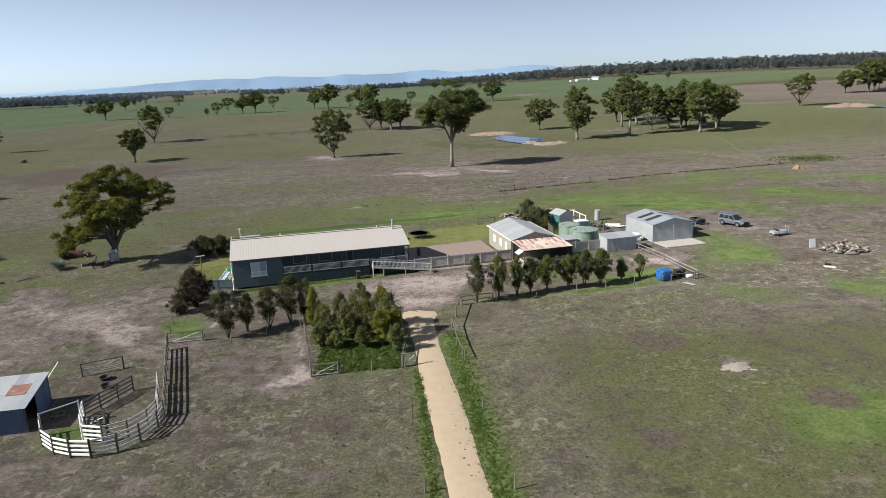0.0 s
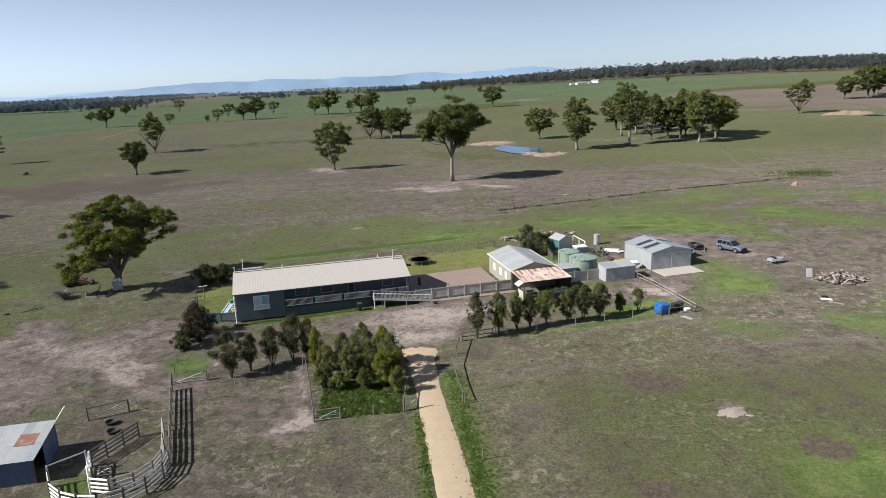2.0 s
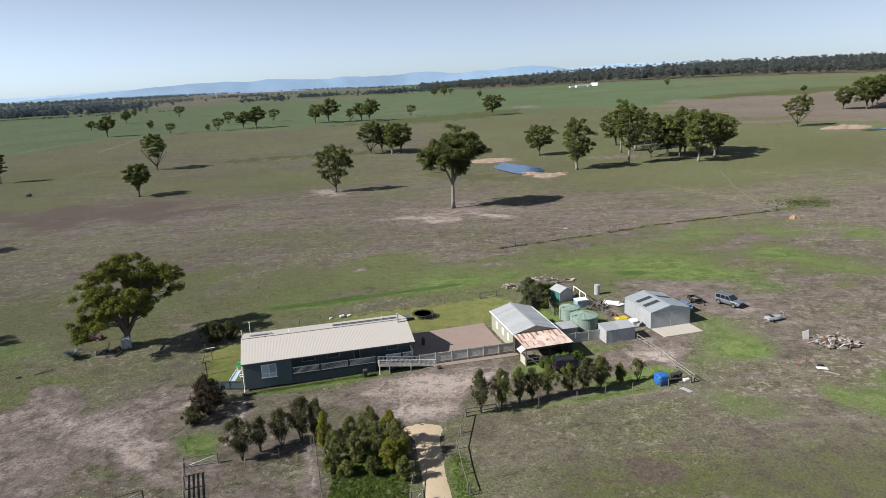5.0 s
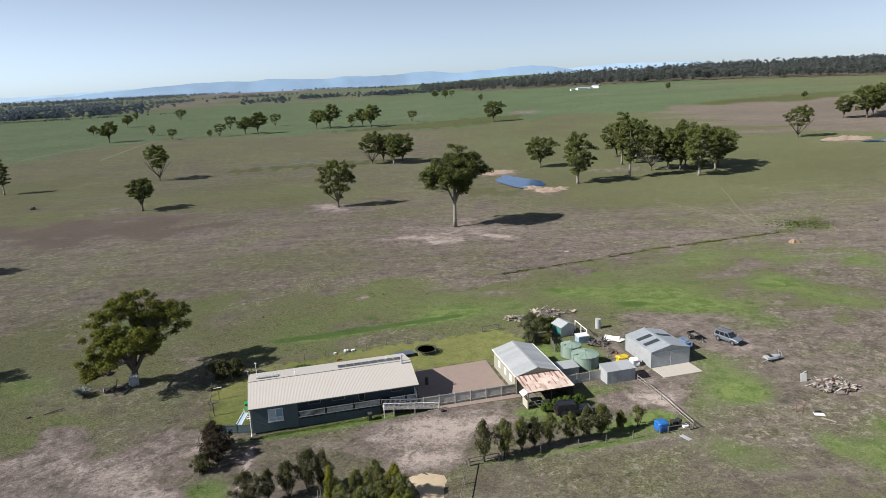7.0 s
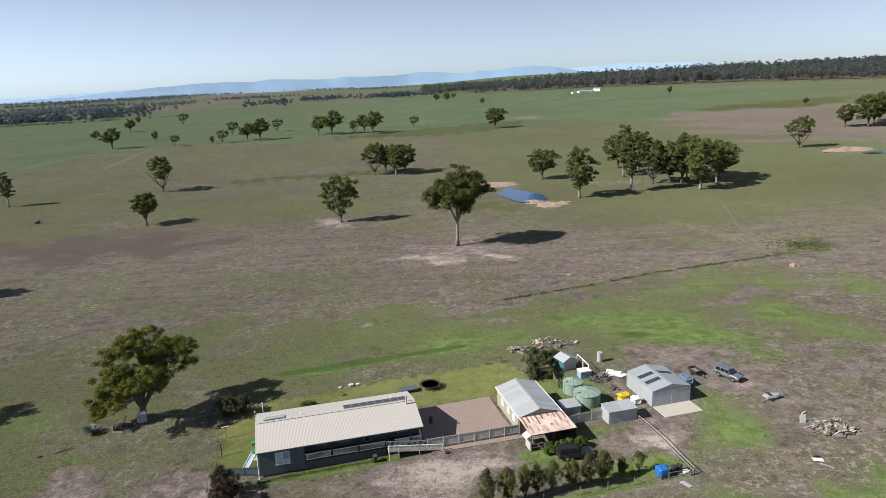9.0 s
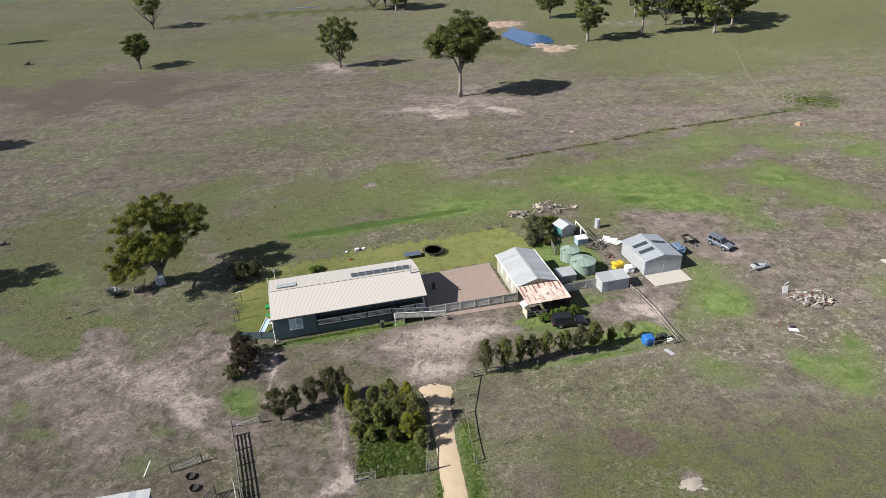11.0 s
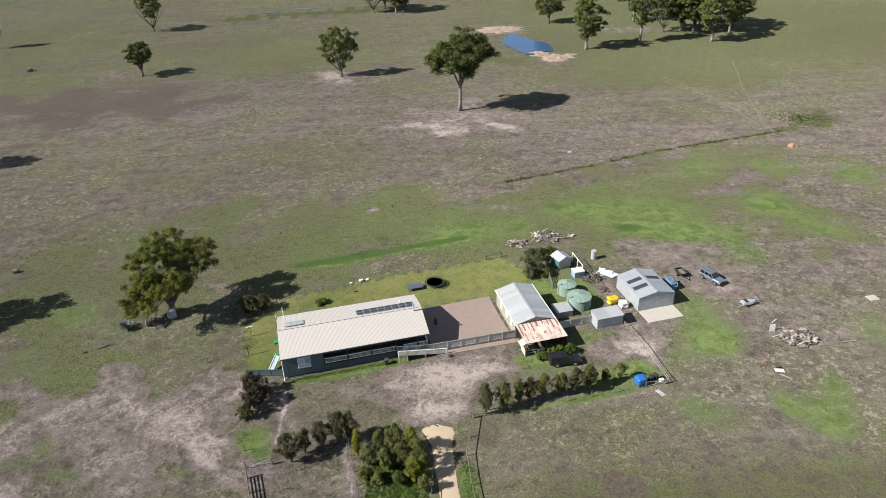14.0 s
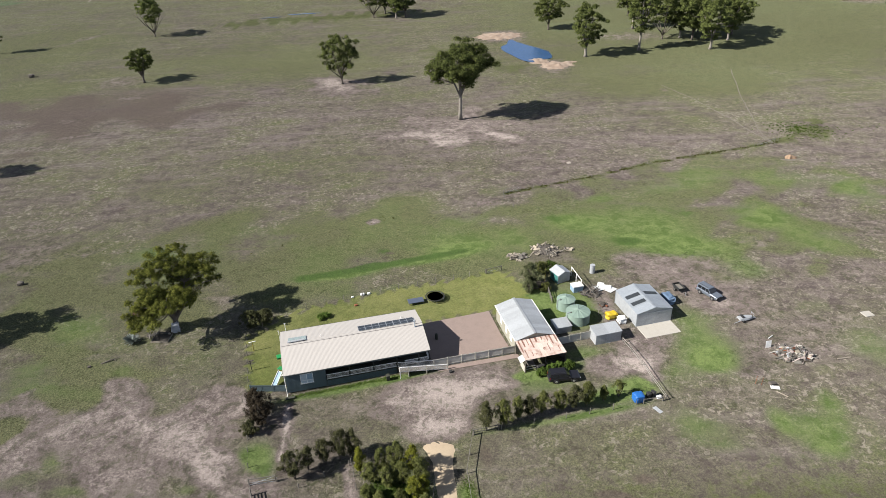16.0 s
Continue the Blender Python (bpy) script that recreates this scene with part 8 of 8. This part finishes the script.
for k in range(6):
    pole(bm, (0, 0, k * 0.3), (0, 0, k * 0.3 + 0.27), 0.5, sides=20)
    pole(bm, (0, 0, k * 0.3 + 0.26), (0, 0, k * 0.3 + 0.31), 0.52, sides=20)
part("shell", bm, "zinc_pale", o)


# ---- back and side lawn ----
def build_trampoline(x, y, r, label, oblong=1.0):
    t = thing("trampoline", at_ground(x, y, 10), label, "trampoline")
    bm = bmesh.new()
    n = 32
    bm.faces.new([bm.verts.new((r * 0.86 * oblong * math.cos(6.2832 * i / n), r * 0.86 * math.sin(6.2832 * i / n), 0.8)) for i in range(n)])
    bmesh.ops.solidify(bm, geom=bm.faces[:], thickness=0.015)
    part("mat", bm, "black_net", t)
    bm = bmesh.new()
    for i in range(n):
        a, b = 6.2832 * i / n, 6.2832 * (i + 1) / n
        beam(bm, (r * oblong * math.cos(a), r * math.sin(a), 0.81), (r * oblong * math.cos(b), r * math.sin(b), 0.81), 0.22, 0.05)
    part("rim_pad", bm, "black", t)
    for i in range(6):
        a = 6.2832 * (i + 0.5) / 6
        bm = bmesh.new()
        pole(bm, (r * oblong * math.cos(a), r * math.sin(a), 0), (r * oblong * math.cos(a), r * math.sin(a), 0.8), 0.03)
        part("leg", bm, "zinc", t)


build_trampoline(0.5, 110.4, 1.75, "round black trampoline on the back lawn")
o = thing("picnic_table", at_ground(-3.2, 109.6, 12), "low dark timber garden table on the back lawn", "table")
bars(o, "table_top", [((-1.5, -0.8, 0.55), (1.5, 0.8, 0.62))], "black_net")
for x in (-1.35, 1.25):
    for y in (-0.7, 0.6):
        bars(o, "leg", [((x, y, 0), (x + 0.1, y + 0.1, 0.55))], "dark_wood")


def build_slide():
    s = thing("play_slide", at_ground(-25.5, 89.6, 250), "bluish-white plastic slide with green canopy and white ladder", "slide")
    bm = bmesh.new()
    beam(bm, (0, 0, 1.5), (2.9, 0, 0.15), 0.75, 0.05)
    part("chute", bm, "slide_blue", s)
    bm = bmesh.new()
    beam(bm, (-0.75, 0, 1.95), (0.1, 0, 2.1), 0.9, 0.08)
    part("canopy", bm, "green_plastic", s, "bright green plastic canopy")
    for k in (-1, 1):
        bm = bmesh.new()
        beam(bm, (0, k * 0.4, 1.58), (2.9, k * 0.4, 0.23), 0.05, 0.18)
        part("side_rail", bm, "white_paint", s)
    bm = bmesh.new()
    for k in (-1, 1):
        beam(bm, (-0.6, k * 0.38, 0), (-0.05, k * 0.38, 2.05), 0.08)
    for i in range(4):
        beam(bm, (-0.5 + 0.1 * i, -0.38, 0.3 + 0.35 * i), (-0.5 + 0.1 * i, 0.38, 0.3 + 0.35 * i), 0.06)
    part("ladder", bm, "white_paint", s)
    sheet_thing("sand_tray", -26.6, 95.4, 0.02, (1.3, 1.0, 0.28), 20, (0, 0), "green_plastic", "green plastic sand tray on the lawn", "toy")
    for x, y, m, label in ((-31.6, 97.6, "yellow_paint", "yellow timber clothesline post with white crossbar"), (-30.9, 92.3, "dark_wood", "dark timber clothesline post with crossbar")):
        p = thing("clothesline_post", at_ground(x, y, 20), label, "clothesline")
        bars(p, "post", [((-0.06, -0.06, -0.1), (0.06, 0.06, 1.9))], m)
        bars(p, "crossbar", [((-0.6, -0.05, 1.9), (0.6, 0.05, 2.0))], "white_paint" if m == "yellow_paint" else m)


build_slide()
gateway = thing("garden_rails", at_ground(22.3, 114.1, -90), "yellow and grey timber rails round the tank yard", "fence")
for i, (x, h, m) in enumerate(((0, 1.9, "yellow_paint"), (1.9, 1.4, "weathered"), (3.8, 1.4, "weathered"), (5.7, 1.4, "weathered"), (7.5, 1.7, "dark_wood"))):
    bars(gateway, "post", [((x - 0.07, -0.07, -0.1), (x + 0.07, 0.07, h))], m)
for z in (0.5, 0.85, 1.2):
    bm = bmesh.new()
    beam(bm, (0, 0, z), (7.5, 0, z), 0.05, 0.12)
    part("rail", bm, "weathered", gateway)
porch = thing("porch_frame", at_ground(27.9, 116.1, -80), "white painted pipe frame beside the teal shed", "frame")
for x in (0.0, 2.6, 5.0):
    bars(porch, "post", [((x - 0.06, -0.06, -0.1), (x + 0.06, 0.06, 2.0))], "white_paint")
bars(porch, "top_rail", [((-0.06, -0.05, 2.0), (5.06, 0.05, 2.1))], "white_paint")
bars(porch, "mid_rail", [((0.07, -0.03, 1.0), (4.93, 0.03, 1.08))], "weathered")
rail_fence("post_and_rail_fence", "pale thin rails along the scrap yard", [(28.6, 114.5), (29.6, 110.5), (30.6, 106.8)], (1.05,), 1.2, 0.06, (0.05, 0.08))
for x, y, lab in ((29.9, 101.9, "a"), (30.8, 103.2, "b")):
    o = thing("yard_post", at_ground(x, y, 0), "short grey post in the scrap yard", "post", "yard posts")
    bm = bmesh.new()
    pole(bm, (0, 0, -0.1), (0, 0, 1.0), 0.07, 0.06)
    part("shaft", bm, "weathered", o)
for x, y, k, m, label in ((-15.5, 113.0, 0.25, "white_cover", "white block lying by the lawn fence"), (-13.6, 113.6, 0.4, "white_cover", "pale block lying by the lawn fence"), (-12.4, 113.9, 0.3, "white_cover", "small white block near the fence"), (-14.6, 109.9, 0.3, "rust", "rust-brown pot on the lawn")):
    lump("stone_block", x, y, -0.05, (k * 1.1, k * 0.75, k * 0.6), x, m, label, "block", sub=2, rough=0.15)


# ---- young trees and shrubs ----
def young(name, x, y, h, rx, seed, leaf, label, category="tree", group="", lo=0.24, dense=1.0, stems=3, r=0.06, widest=0.42, size=0.088):
    """A feathery young tree or shrub: upswept stems, crown tapering to an uneven top."""
    g = np.random.default_rng(seed)
    ob = thing(name, at_ground(x, y, g.random() * 360), label, category, group)
    paths, tips = [], []
    for k in range(stems):
        a = 6.283 * k / stems + g.random()
        out = rx * (0.15 + 0.35 * g.random()) * (0 if k == 0 else 1)
        top = h * (0.97 if k == 0 else 0.72 + 0.22 * g.random())
        pts = [Vector((0, 0, -0.1)), Vector((out * 0.5 * math.cos(a), out * 0.5 * math.sin(a), h * 0.25)), Vector((out * 0.9 * math.cos(a), out * 0.8 * math.sin(a), top * 0.62)), Vector((out * math.cos(a), out * math.sin(a), top))]
        paths.append([(p, r * w) for p, w in zip(pts, (1.2, 0.9, 0.55, 0.12))])
        tips.append(pts)
    n = int(70 * dense * max(1.0, rx * h / 5.5))
    centres, radii = [], []
    ph = g.random() * 6
    for i in range(n):
        f = g.random() ** 0.9
        z = h * (lo + (1 - lo) * f)
        prof = min(1.0, (f + 0.18) / (widest + 0.18)) if f < widest else ((1 - f) / (1 - widest)) ** 0.5
        a = g.random() * 6.283
        rr = rx * prof * (0.82 + 0.3 * math.sin(3 * a + ph + 4 * f)) * math.sqrt(g.random() * 0.85 + 0.1)
        c = (rr * math.cos(a), rr * math.sin(a), z)
        centres.append(c)
        radii.append((0.15 + 0.16 * g.random()) * (0.75 + 0.12 * h * 0.5))
        pts = tips[i % stems]
        q = min(pts[1:], key=lambda p: abs(p.z - z * 0.8))
        if i % 2 == 0:
            paths.append([(q, r * 0.3), (q.lerp(Vector(c), 0.6) + Vector((0, 0, -0.05)), r * 0.2), (Vector(c), r * 0.08)])
    V, Fc = tubes(paths, 5)
    raw("stem", V, Fc, "bark", ob, smooth=True)
    V, Fc = leaf_cloud(g, centres, np.array(radii) * 1.2, 80, size, 1.8, 0.35, 0.6)
    raw("crown", V, Fc, leaf, ob)


HEDGE = [(6.8, 74.9, 5.2, 1.25), (9.4, 75.4, 4.9, 1.5), (11.7, 76.5, 4.5, 1.05), (13.3, 76.9, 4.1, 1.1), (15.5, 77.5, 4.1, 1.4), (18.2, 77.9, 3.9, 1.35), (20.3, 78.1, 4.3, 1.45), (22.4, 78.8, 4.2, 1.65), (25.2, 79.6, 2.7, 0.8)]
for i, (x, y, h, r) in enumerate(HEDGE):
    young("young_tree", x, y, h, r * 1.1, 100 + i, "leaf_shrub" if i % 3 else "leaf_dark", "slender young tree in a row along the fence", group="planted row by the fence", lo=0.2, widest=0.48)
young("young_tree", 27.7, 80.3, 3.1, 1.1, 111, "leaf_shrub", "thin young tree with open foliage", group="planted row by the fence", dense=0.5)
ROW = [(-20.2, 68.2, 4.9, 2.2), (-18.5, 69.6, 4.0, 1.4), (-16.3, 70.6, 4.3, 1.7), (-14.1, 71.2, 5.2, 1.8), (-12.5, 71.5, 4.7, 1.7)]
for i, (x, y, h, r) in enumerate(ROW):
    young("wattle_tree", x, y, h, r, 130 + i, "leaf_dark", "dark green young wattle tree below the house", group="wattle row below the house", r=0.055, dense=0.8, lo=0.22, widest=0.52, stems=5)
young("young_tree", -11.2, 68.4, 4.6, 0.95, 140, "leaf_lime", "bright yellow-green young tree at the plot corner", group="tree plot", lo=0.15)
PLOT = [(-9.4, 67.2, 3.9, 1.4), (-7.8, 69.0, 4.6, 1.5), (-5.8, 69.2, 5.6, 1.7), (-3.6, 68.8, 5.2, 1.6), (-2.6, 66.4, 5.3, 1.6), (-4.9, 66.6, 4.4, 1.4), (-7.0, 66.2, 4.2, 1.4), (-3.4, 63.8, 4.4, 1.3), (-5.2, 63.6, 2.4, 0.9), (-1.9, 62.2, 3.1, 0.9), (-9.6, 64.6, 2.6, 1.0), (-2.2, 64.6, 3.6, 1.1), (-8.0, 64.0, 1.8, 0.9)]
for i, (x, y, h, r) in enumerate(PLOT):
    young("young_tree", x - 0.45, y - 0.4, h * 0.84, r * 1.12, 150 + i, ("leaf_shrub", "leaf_shrub", "leaf_shrub", "leaf_lime")[i % 4], "bushy green young tree in the fenced plot", group="tree plot", lo=0.14, dense=0.85)


def bush(name, x, y, h, rx, seed, leaf, label, dense=1.0):
    young(name, x, y, h, rx, seed, leaf, label, "shrub", lo=0.06, dense=dense * 1.2, stems=6, widest=0.5)


bush("shrub", -28.0, 82.4, 4.0, 2.2, 170, "leaf_purple", "dark purple-brown shrub by the fence")
bush("shrub", -27.0, 79.8, 3.6, 2.7, 171, "leaf_purple", "low purple-brown shrub beside the taller one")
bush("shrub", -28.2, 77.4, 2.2, 1.7, 192, "leaf_dark", "low dark shrub at the end of the fence")
# these two get dark leaves to imitate the great gum's shadow on them
bush("shrub", -30.9, 105.6, 2.9, 2.3, 193, "leaf_dark", "dense shrub filling the hedge behind the house, darkened for tree shadow", 1.3)
bush("shrub", -33.2, 105.0, 3.1, 2.6, 173, "leaf_dark", "dense green shrub by the lawn fence, darkened for tree shadow", 1.3)
bush("shrub", 19.4, 113.6, 4.6, 2.5, 174, "leaf_grey", "tall grey-green bushy shrub behind the garage", 1.2)
bush("shrub", 18.6, 110.8, 2.6, 1.7, 190, "leaf_grey", "rounded grey-green shrub beside the tank yard", 1.0)
bush("shrub", 21.8, 117.6, 2.4, 2.2, 175, "leaf_shrub", "rank dark green shrub beside the teal shed", 1.1)
bush("shrub", 24.4, 118.6, 1.8, 1.9, 191, "leaf_grass", "low green shrub behind the teal shed", 1.0)
bush("shrub", 22.0, 111.2, 1.4, 1.5, 182, "leaf_shrub", "rank green weeds beside the tank yard")
bush("shrub", -20.6, 106.4, 0.7, 1.6, 176, "leaf_verge", "low rounded green shrub on the lawn")
bush("shrub", 16.9, 86.6, 1.0, 1.2, 177, "leaf_verge", "low green shrub before the lean-to")
bush("shrub", 18.7, 87.0, 1.3, 1.5, 194, "leaf_verge", "green shrub spreading before the lean-to")
bush("shrub", 20.1, 87.4, 1.2, 1.3, 195, "leaf_verge", "green shrub beside the lean-to rails")
bush("shrub", 21.6, 87.6, 1.3, 1.2, 179, "leaf_grass", "green shrub behind the parked black wagon")


def build_agave(x, y, r):
    a = thing("agave", at_ground(x, y), "large grey-green agave with spiky leaves", "plant")
    g = np.random.default_rng(4)
    for i in range(64):
        t, lift = g.random() * 6.283, 0.25 + 1.1 * g.random()
        n = 5
        bm = bmesh.new()
        rows = []
        for k in range(n + 1):
            f = k / n
            d = r * f * math.cos(lift * (1 - 0.35 * f))
            z = r * f * math.sin(lift) * (1 - 0.25 * f) + 0.1
            w = 0.2 * (1 - f) ** 0.6 * min(1, 0.5 + 2 * f) + 0.005
            c, s = math.cos(t), math.sin(t)
            rows.append([bm.verts.new((d * c - s * w, d * s + c * w, z + 0.04)), bm.verts.new((d * c, d * s, z)), bm.verts.new((d * c + s * w, d * s - c * w, z + 0.04))])
        for p, q in zip(rows, rows[1:]):
            for k in range(2):
                bm.faces.new((p[k], p[k + 1], q[k + 1], q[k]))
        bmesh.ops.solidify(bm, geom=bm.faces[:], thickness=0.03)
        part("leaf", bm, "agave", a)


build_agave(-54.3, 102.3, 1.75)
bush("shrub", -57.0, 109.6, 1.0, 1.3, 181, "leaf_dark", "low dark shrub near the great gum")
build_wagon(at_ground(-55.6, 110.6, 8) @ pose(0, 0, -0.22, 2, 3, 0), "rust_dark", "rusted wreck of an old car sunk in the grass", 3.7, 1.55, 1.35, "rust_dark")
for x, y, h, label in ((-86, 126, 0.5, "weathered stump in the pasture"), (-171.8, 309.8, 0.9, "old square post box in the pasture"), (-59.4, 95.9, 0.22, "small dark stump in the grass")):
    lump("stump", x, y, -0.05, (h * 1.3, h, h * 0.8), x, "dark_wood", label, "stump", sub=2, rough=0.3)


o = thing("play_pen", at_ground(-49.3, 101.8, -4), "low timber sand pit frame with a pale front board", "sand pit")
bars(o, "front_board", [((-1.6, -0.06, 0), (1.6, 0.0, 0.32))], "straw")
bars(o, "side_board", [((-1.55, 0.0, 0), (-1.49, 2.4, 0.3))], "weathered")
bars(o, "side_board", [((1.49, 0.0, 0), (1.55, 2.4, 0.3))], "weathered")
bars(o, "back_board", [((-1.6, 2.4, 0), (1.6, 2.46, 0.3))], "dark_wood")
bars(o, "sand_bed", [((-1.49, 0.0, 0.0), (1.49, 2.4, 0.06))], "dark_wood")
lump("canvas_sheet", -47.0, 104.5, 0.3, (0.6, 0.5, 0.85), 6, "canvas", "grey-white canvas sheet hung round the gum trunk", "canvas", sub=4, rough=0.45)
branch = thing("fallen_branch", at_ground(-56.2, 97.2, 12), "dark dead branch fallen on the grass", "branch")
V, Fc = tubes([[(Vector((-1.6, -0.3, 0.06)), 0.09), (Vector((-0.2, 0, 0.22)), 0.11), (Vector((1.5, 0.5, 0.3)), 0.04)], [(Vector((-0.2, 0, 0.22)), 0.07), (Vector((0.3, 0.9, 0.5)), 0.03)], [(Vector((0.5, 0.2, 0.25)), 0.05), (Vector((1.0, -0.6, 0.08)), 0.02)]])
raw("limb", V, Fc, "dark_wood", branch, smooth=True)


# ---- rough grass ----
def tussocks(name, label, seed, spots, size, leaf="tussock", blades=14, fine=1.0):
    """Low tufts of coarse grass, one sheet."""
    r = np.random.default_rng(seed)
    centres = [(x, y, float(ground_z(x, y)) + 0.02) for x, y in spots]
    radii = size * (0.6 + 0.8 * r.random(len(centres)))
    V, Fc = leaf_cloud(r, centres, radii, blades, size * 0.75 * fine, 0.6, 0.2)
    return tagged(raw(name, V, Fc, leaf), label, "grass", kind="stuff")


def along(r, pts, n, wide):
    out = []
    seg = [math.hypot(b[0] - a[0], b[1] - a[1]) for a, b in zip(pts, pts[1:])]
    for _ in range(n):
        i = int(np.searchsorted(np.cumsum(seg), r.random() * sum(seg)))
        i = min(i, len(seg) - 1)
        f = r.random()
        a, b = pts[i], pts[i + 1]
        out.append((a[0] + (b[0] - a[0]) * f + r.normal() * wide, a[1] + (b[1] - a[1]) * f + r.normal() * wide))
    return out


r = np.random.default_rng(55)
line = along(r, [(20, 158.5), (44, 166), (61, 173), (87, 180), (103, 185)], 620, 0.45)
line = [p for p in line if noise.noise(Vector((p[0] * 0.45, p[1] * 0.2, 1.5))) + 0.5 * noise.noise(Vector((p[0] * 1.3, p[1], 4))) > -0.12]
tussocks("grass_tussocks", "brown-green tussocks along the paddock fence", 41, line, 0.18)
tussocks("grass_tussocks", "weedy tussocks in a damp hollow", 42, [(115 + r.normal() * 4.6, 194 + r.normal() * 4) for _ in range(420)] + [(140 + r.normal() * 7, 194 + r.normal() * 2) for _ in range(30)], 0.2, "leaf_grass")
tussocks("grass_tussocks", "scattered dark tussocks in the back paddock", 43, [(-42 + r.normal() * 22, 138 + r.normal() * 2.0) for _ in range(90)] + [(0 + r.normal() * 14, 148 + r.normal() * 2) for _ in range(30)], 0.15)
tussocks("grass_tussocks", "low weeds in the dry pasture", 44, [(18 + r.normal() * 22, 176 + r.normal() * 9) for _ in range(220)], 0.15)
tussocks("grass_tussocks", "green weeds along the drive", 45, along(r, [(3.3, 66), (3.8, 55), (4.4, 44), (5.3, 30)], 2600, 0.5) + along(r, [(-0.4, 57), (0.1, 46), (0.8, 30)], 700, 0.26), 0.12, "leaf_verge", 26, 0.4)
tussocks("grass_tussocks", "rank grass under the fenced tree plot", 46, [(-5.9 + 4.0 * (r.random() * 2 - 1), 62.6 + 4.7 * (r.random() * 2 - 1)) for _ in range(1500)], 0.2, "leaf_grass", 22, 0.5)
tussocks("grass_tussocks", "tall rank weeds in the fenced tree plot", 48, [(-5.9 + 3.9 * (r.random() * 2 - 1), 62.0 + 4.2 * (r.random() * 2 - 1)) for _ in range(160)], 0.36, "leaf_verge", 90, 0.22)
tussocks("grass_tussocks", "rank grass along the house wall", 49, [(p[0], p[1]) for p in along(r, [(-23.5, 84.8), (-12, 87.2), (-6, 88.4)], 700, 0.28)], 0.14, "leaf_verge", 22, 0.45)
tussocks("grass_tussocks", "small weeds in the front paddock", 47, [(8 + 50 * r.random(), 34 + 36 * r.random()) for _ in range(260)] + [(-20 + 20 * r.random(), 34 + 22 * r.random()) for _ in range(80)], 0.07)

for i, (x, y, k) in enumerate(((2.5, 44.1, 0.32), (2.75, 43.2, 0.24), (2.6, 42.1, 0.4), (2.85, 41.2, 0.3), (2.35, 46.6, 0.22), (2.2, 48.4, 0.18), (1.75, 53.1, 0.2), (2.95, 39.9, 0.26), (1.5, 58.6, 0.16))):
    heap("dung_patch", x, y, k, k * 0.8, 0.16, i * 40, "dark_wood", "dry brown dung trodden into the drive", 20 + i, "dung")

# ---- far farmstead ----
for x, y, w, d, h, turn in ((322, 1290, 22, 8, 4.2, 14), (356, 1318, 14, 9, 6.0, -40), (303, 1284, 9, 5, 3.2, 14), (340, 1300, 8, 6, 3.6, 10)):
    s = thing("farm_shed", at_ground(x, y, turn), "far white and grey farm shed before the forest", "shed", "far farm sheds")
    bars(s, "wall", [((-w / 2, -d / 2, -0.5), (w / 2, d / 2, h * 0.7))], "white_paint")
    bm = bmesh.new()
    corrugated(bm, [(-w / 2 - 0.4, -d / 2 - 0.4, h * 0.7), (w / 2 + 0.4, -d / 2 - 0.4, h * 0.7), (w / 2 + 0.4, 0, h), (-w / 2 - 0.4, 0, h)], 1.0, 0.06, 0.03)
    corrugated(bm, [(-w / 2 - 0.4, d / 2 + 0.4, h * 0.7), (w / 2 + 0.4, d / 2 + 0.4, h * 0.7), (w / 2 + 0.4, 0, h), (-w / 2 - 0.4, 0, h)], 1.0, 0.06, 0.03)
    part("roof", bm, "zinc_pale", s)
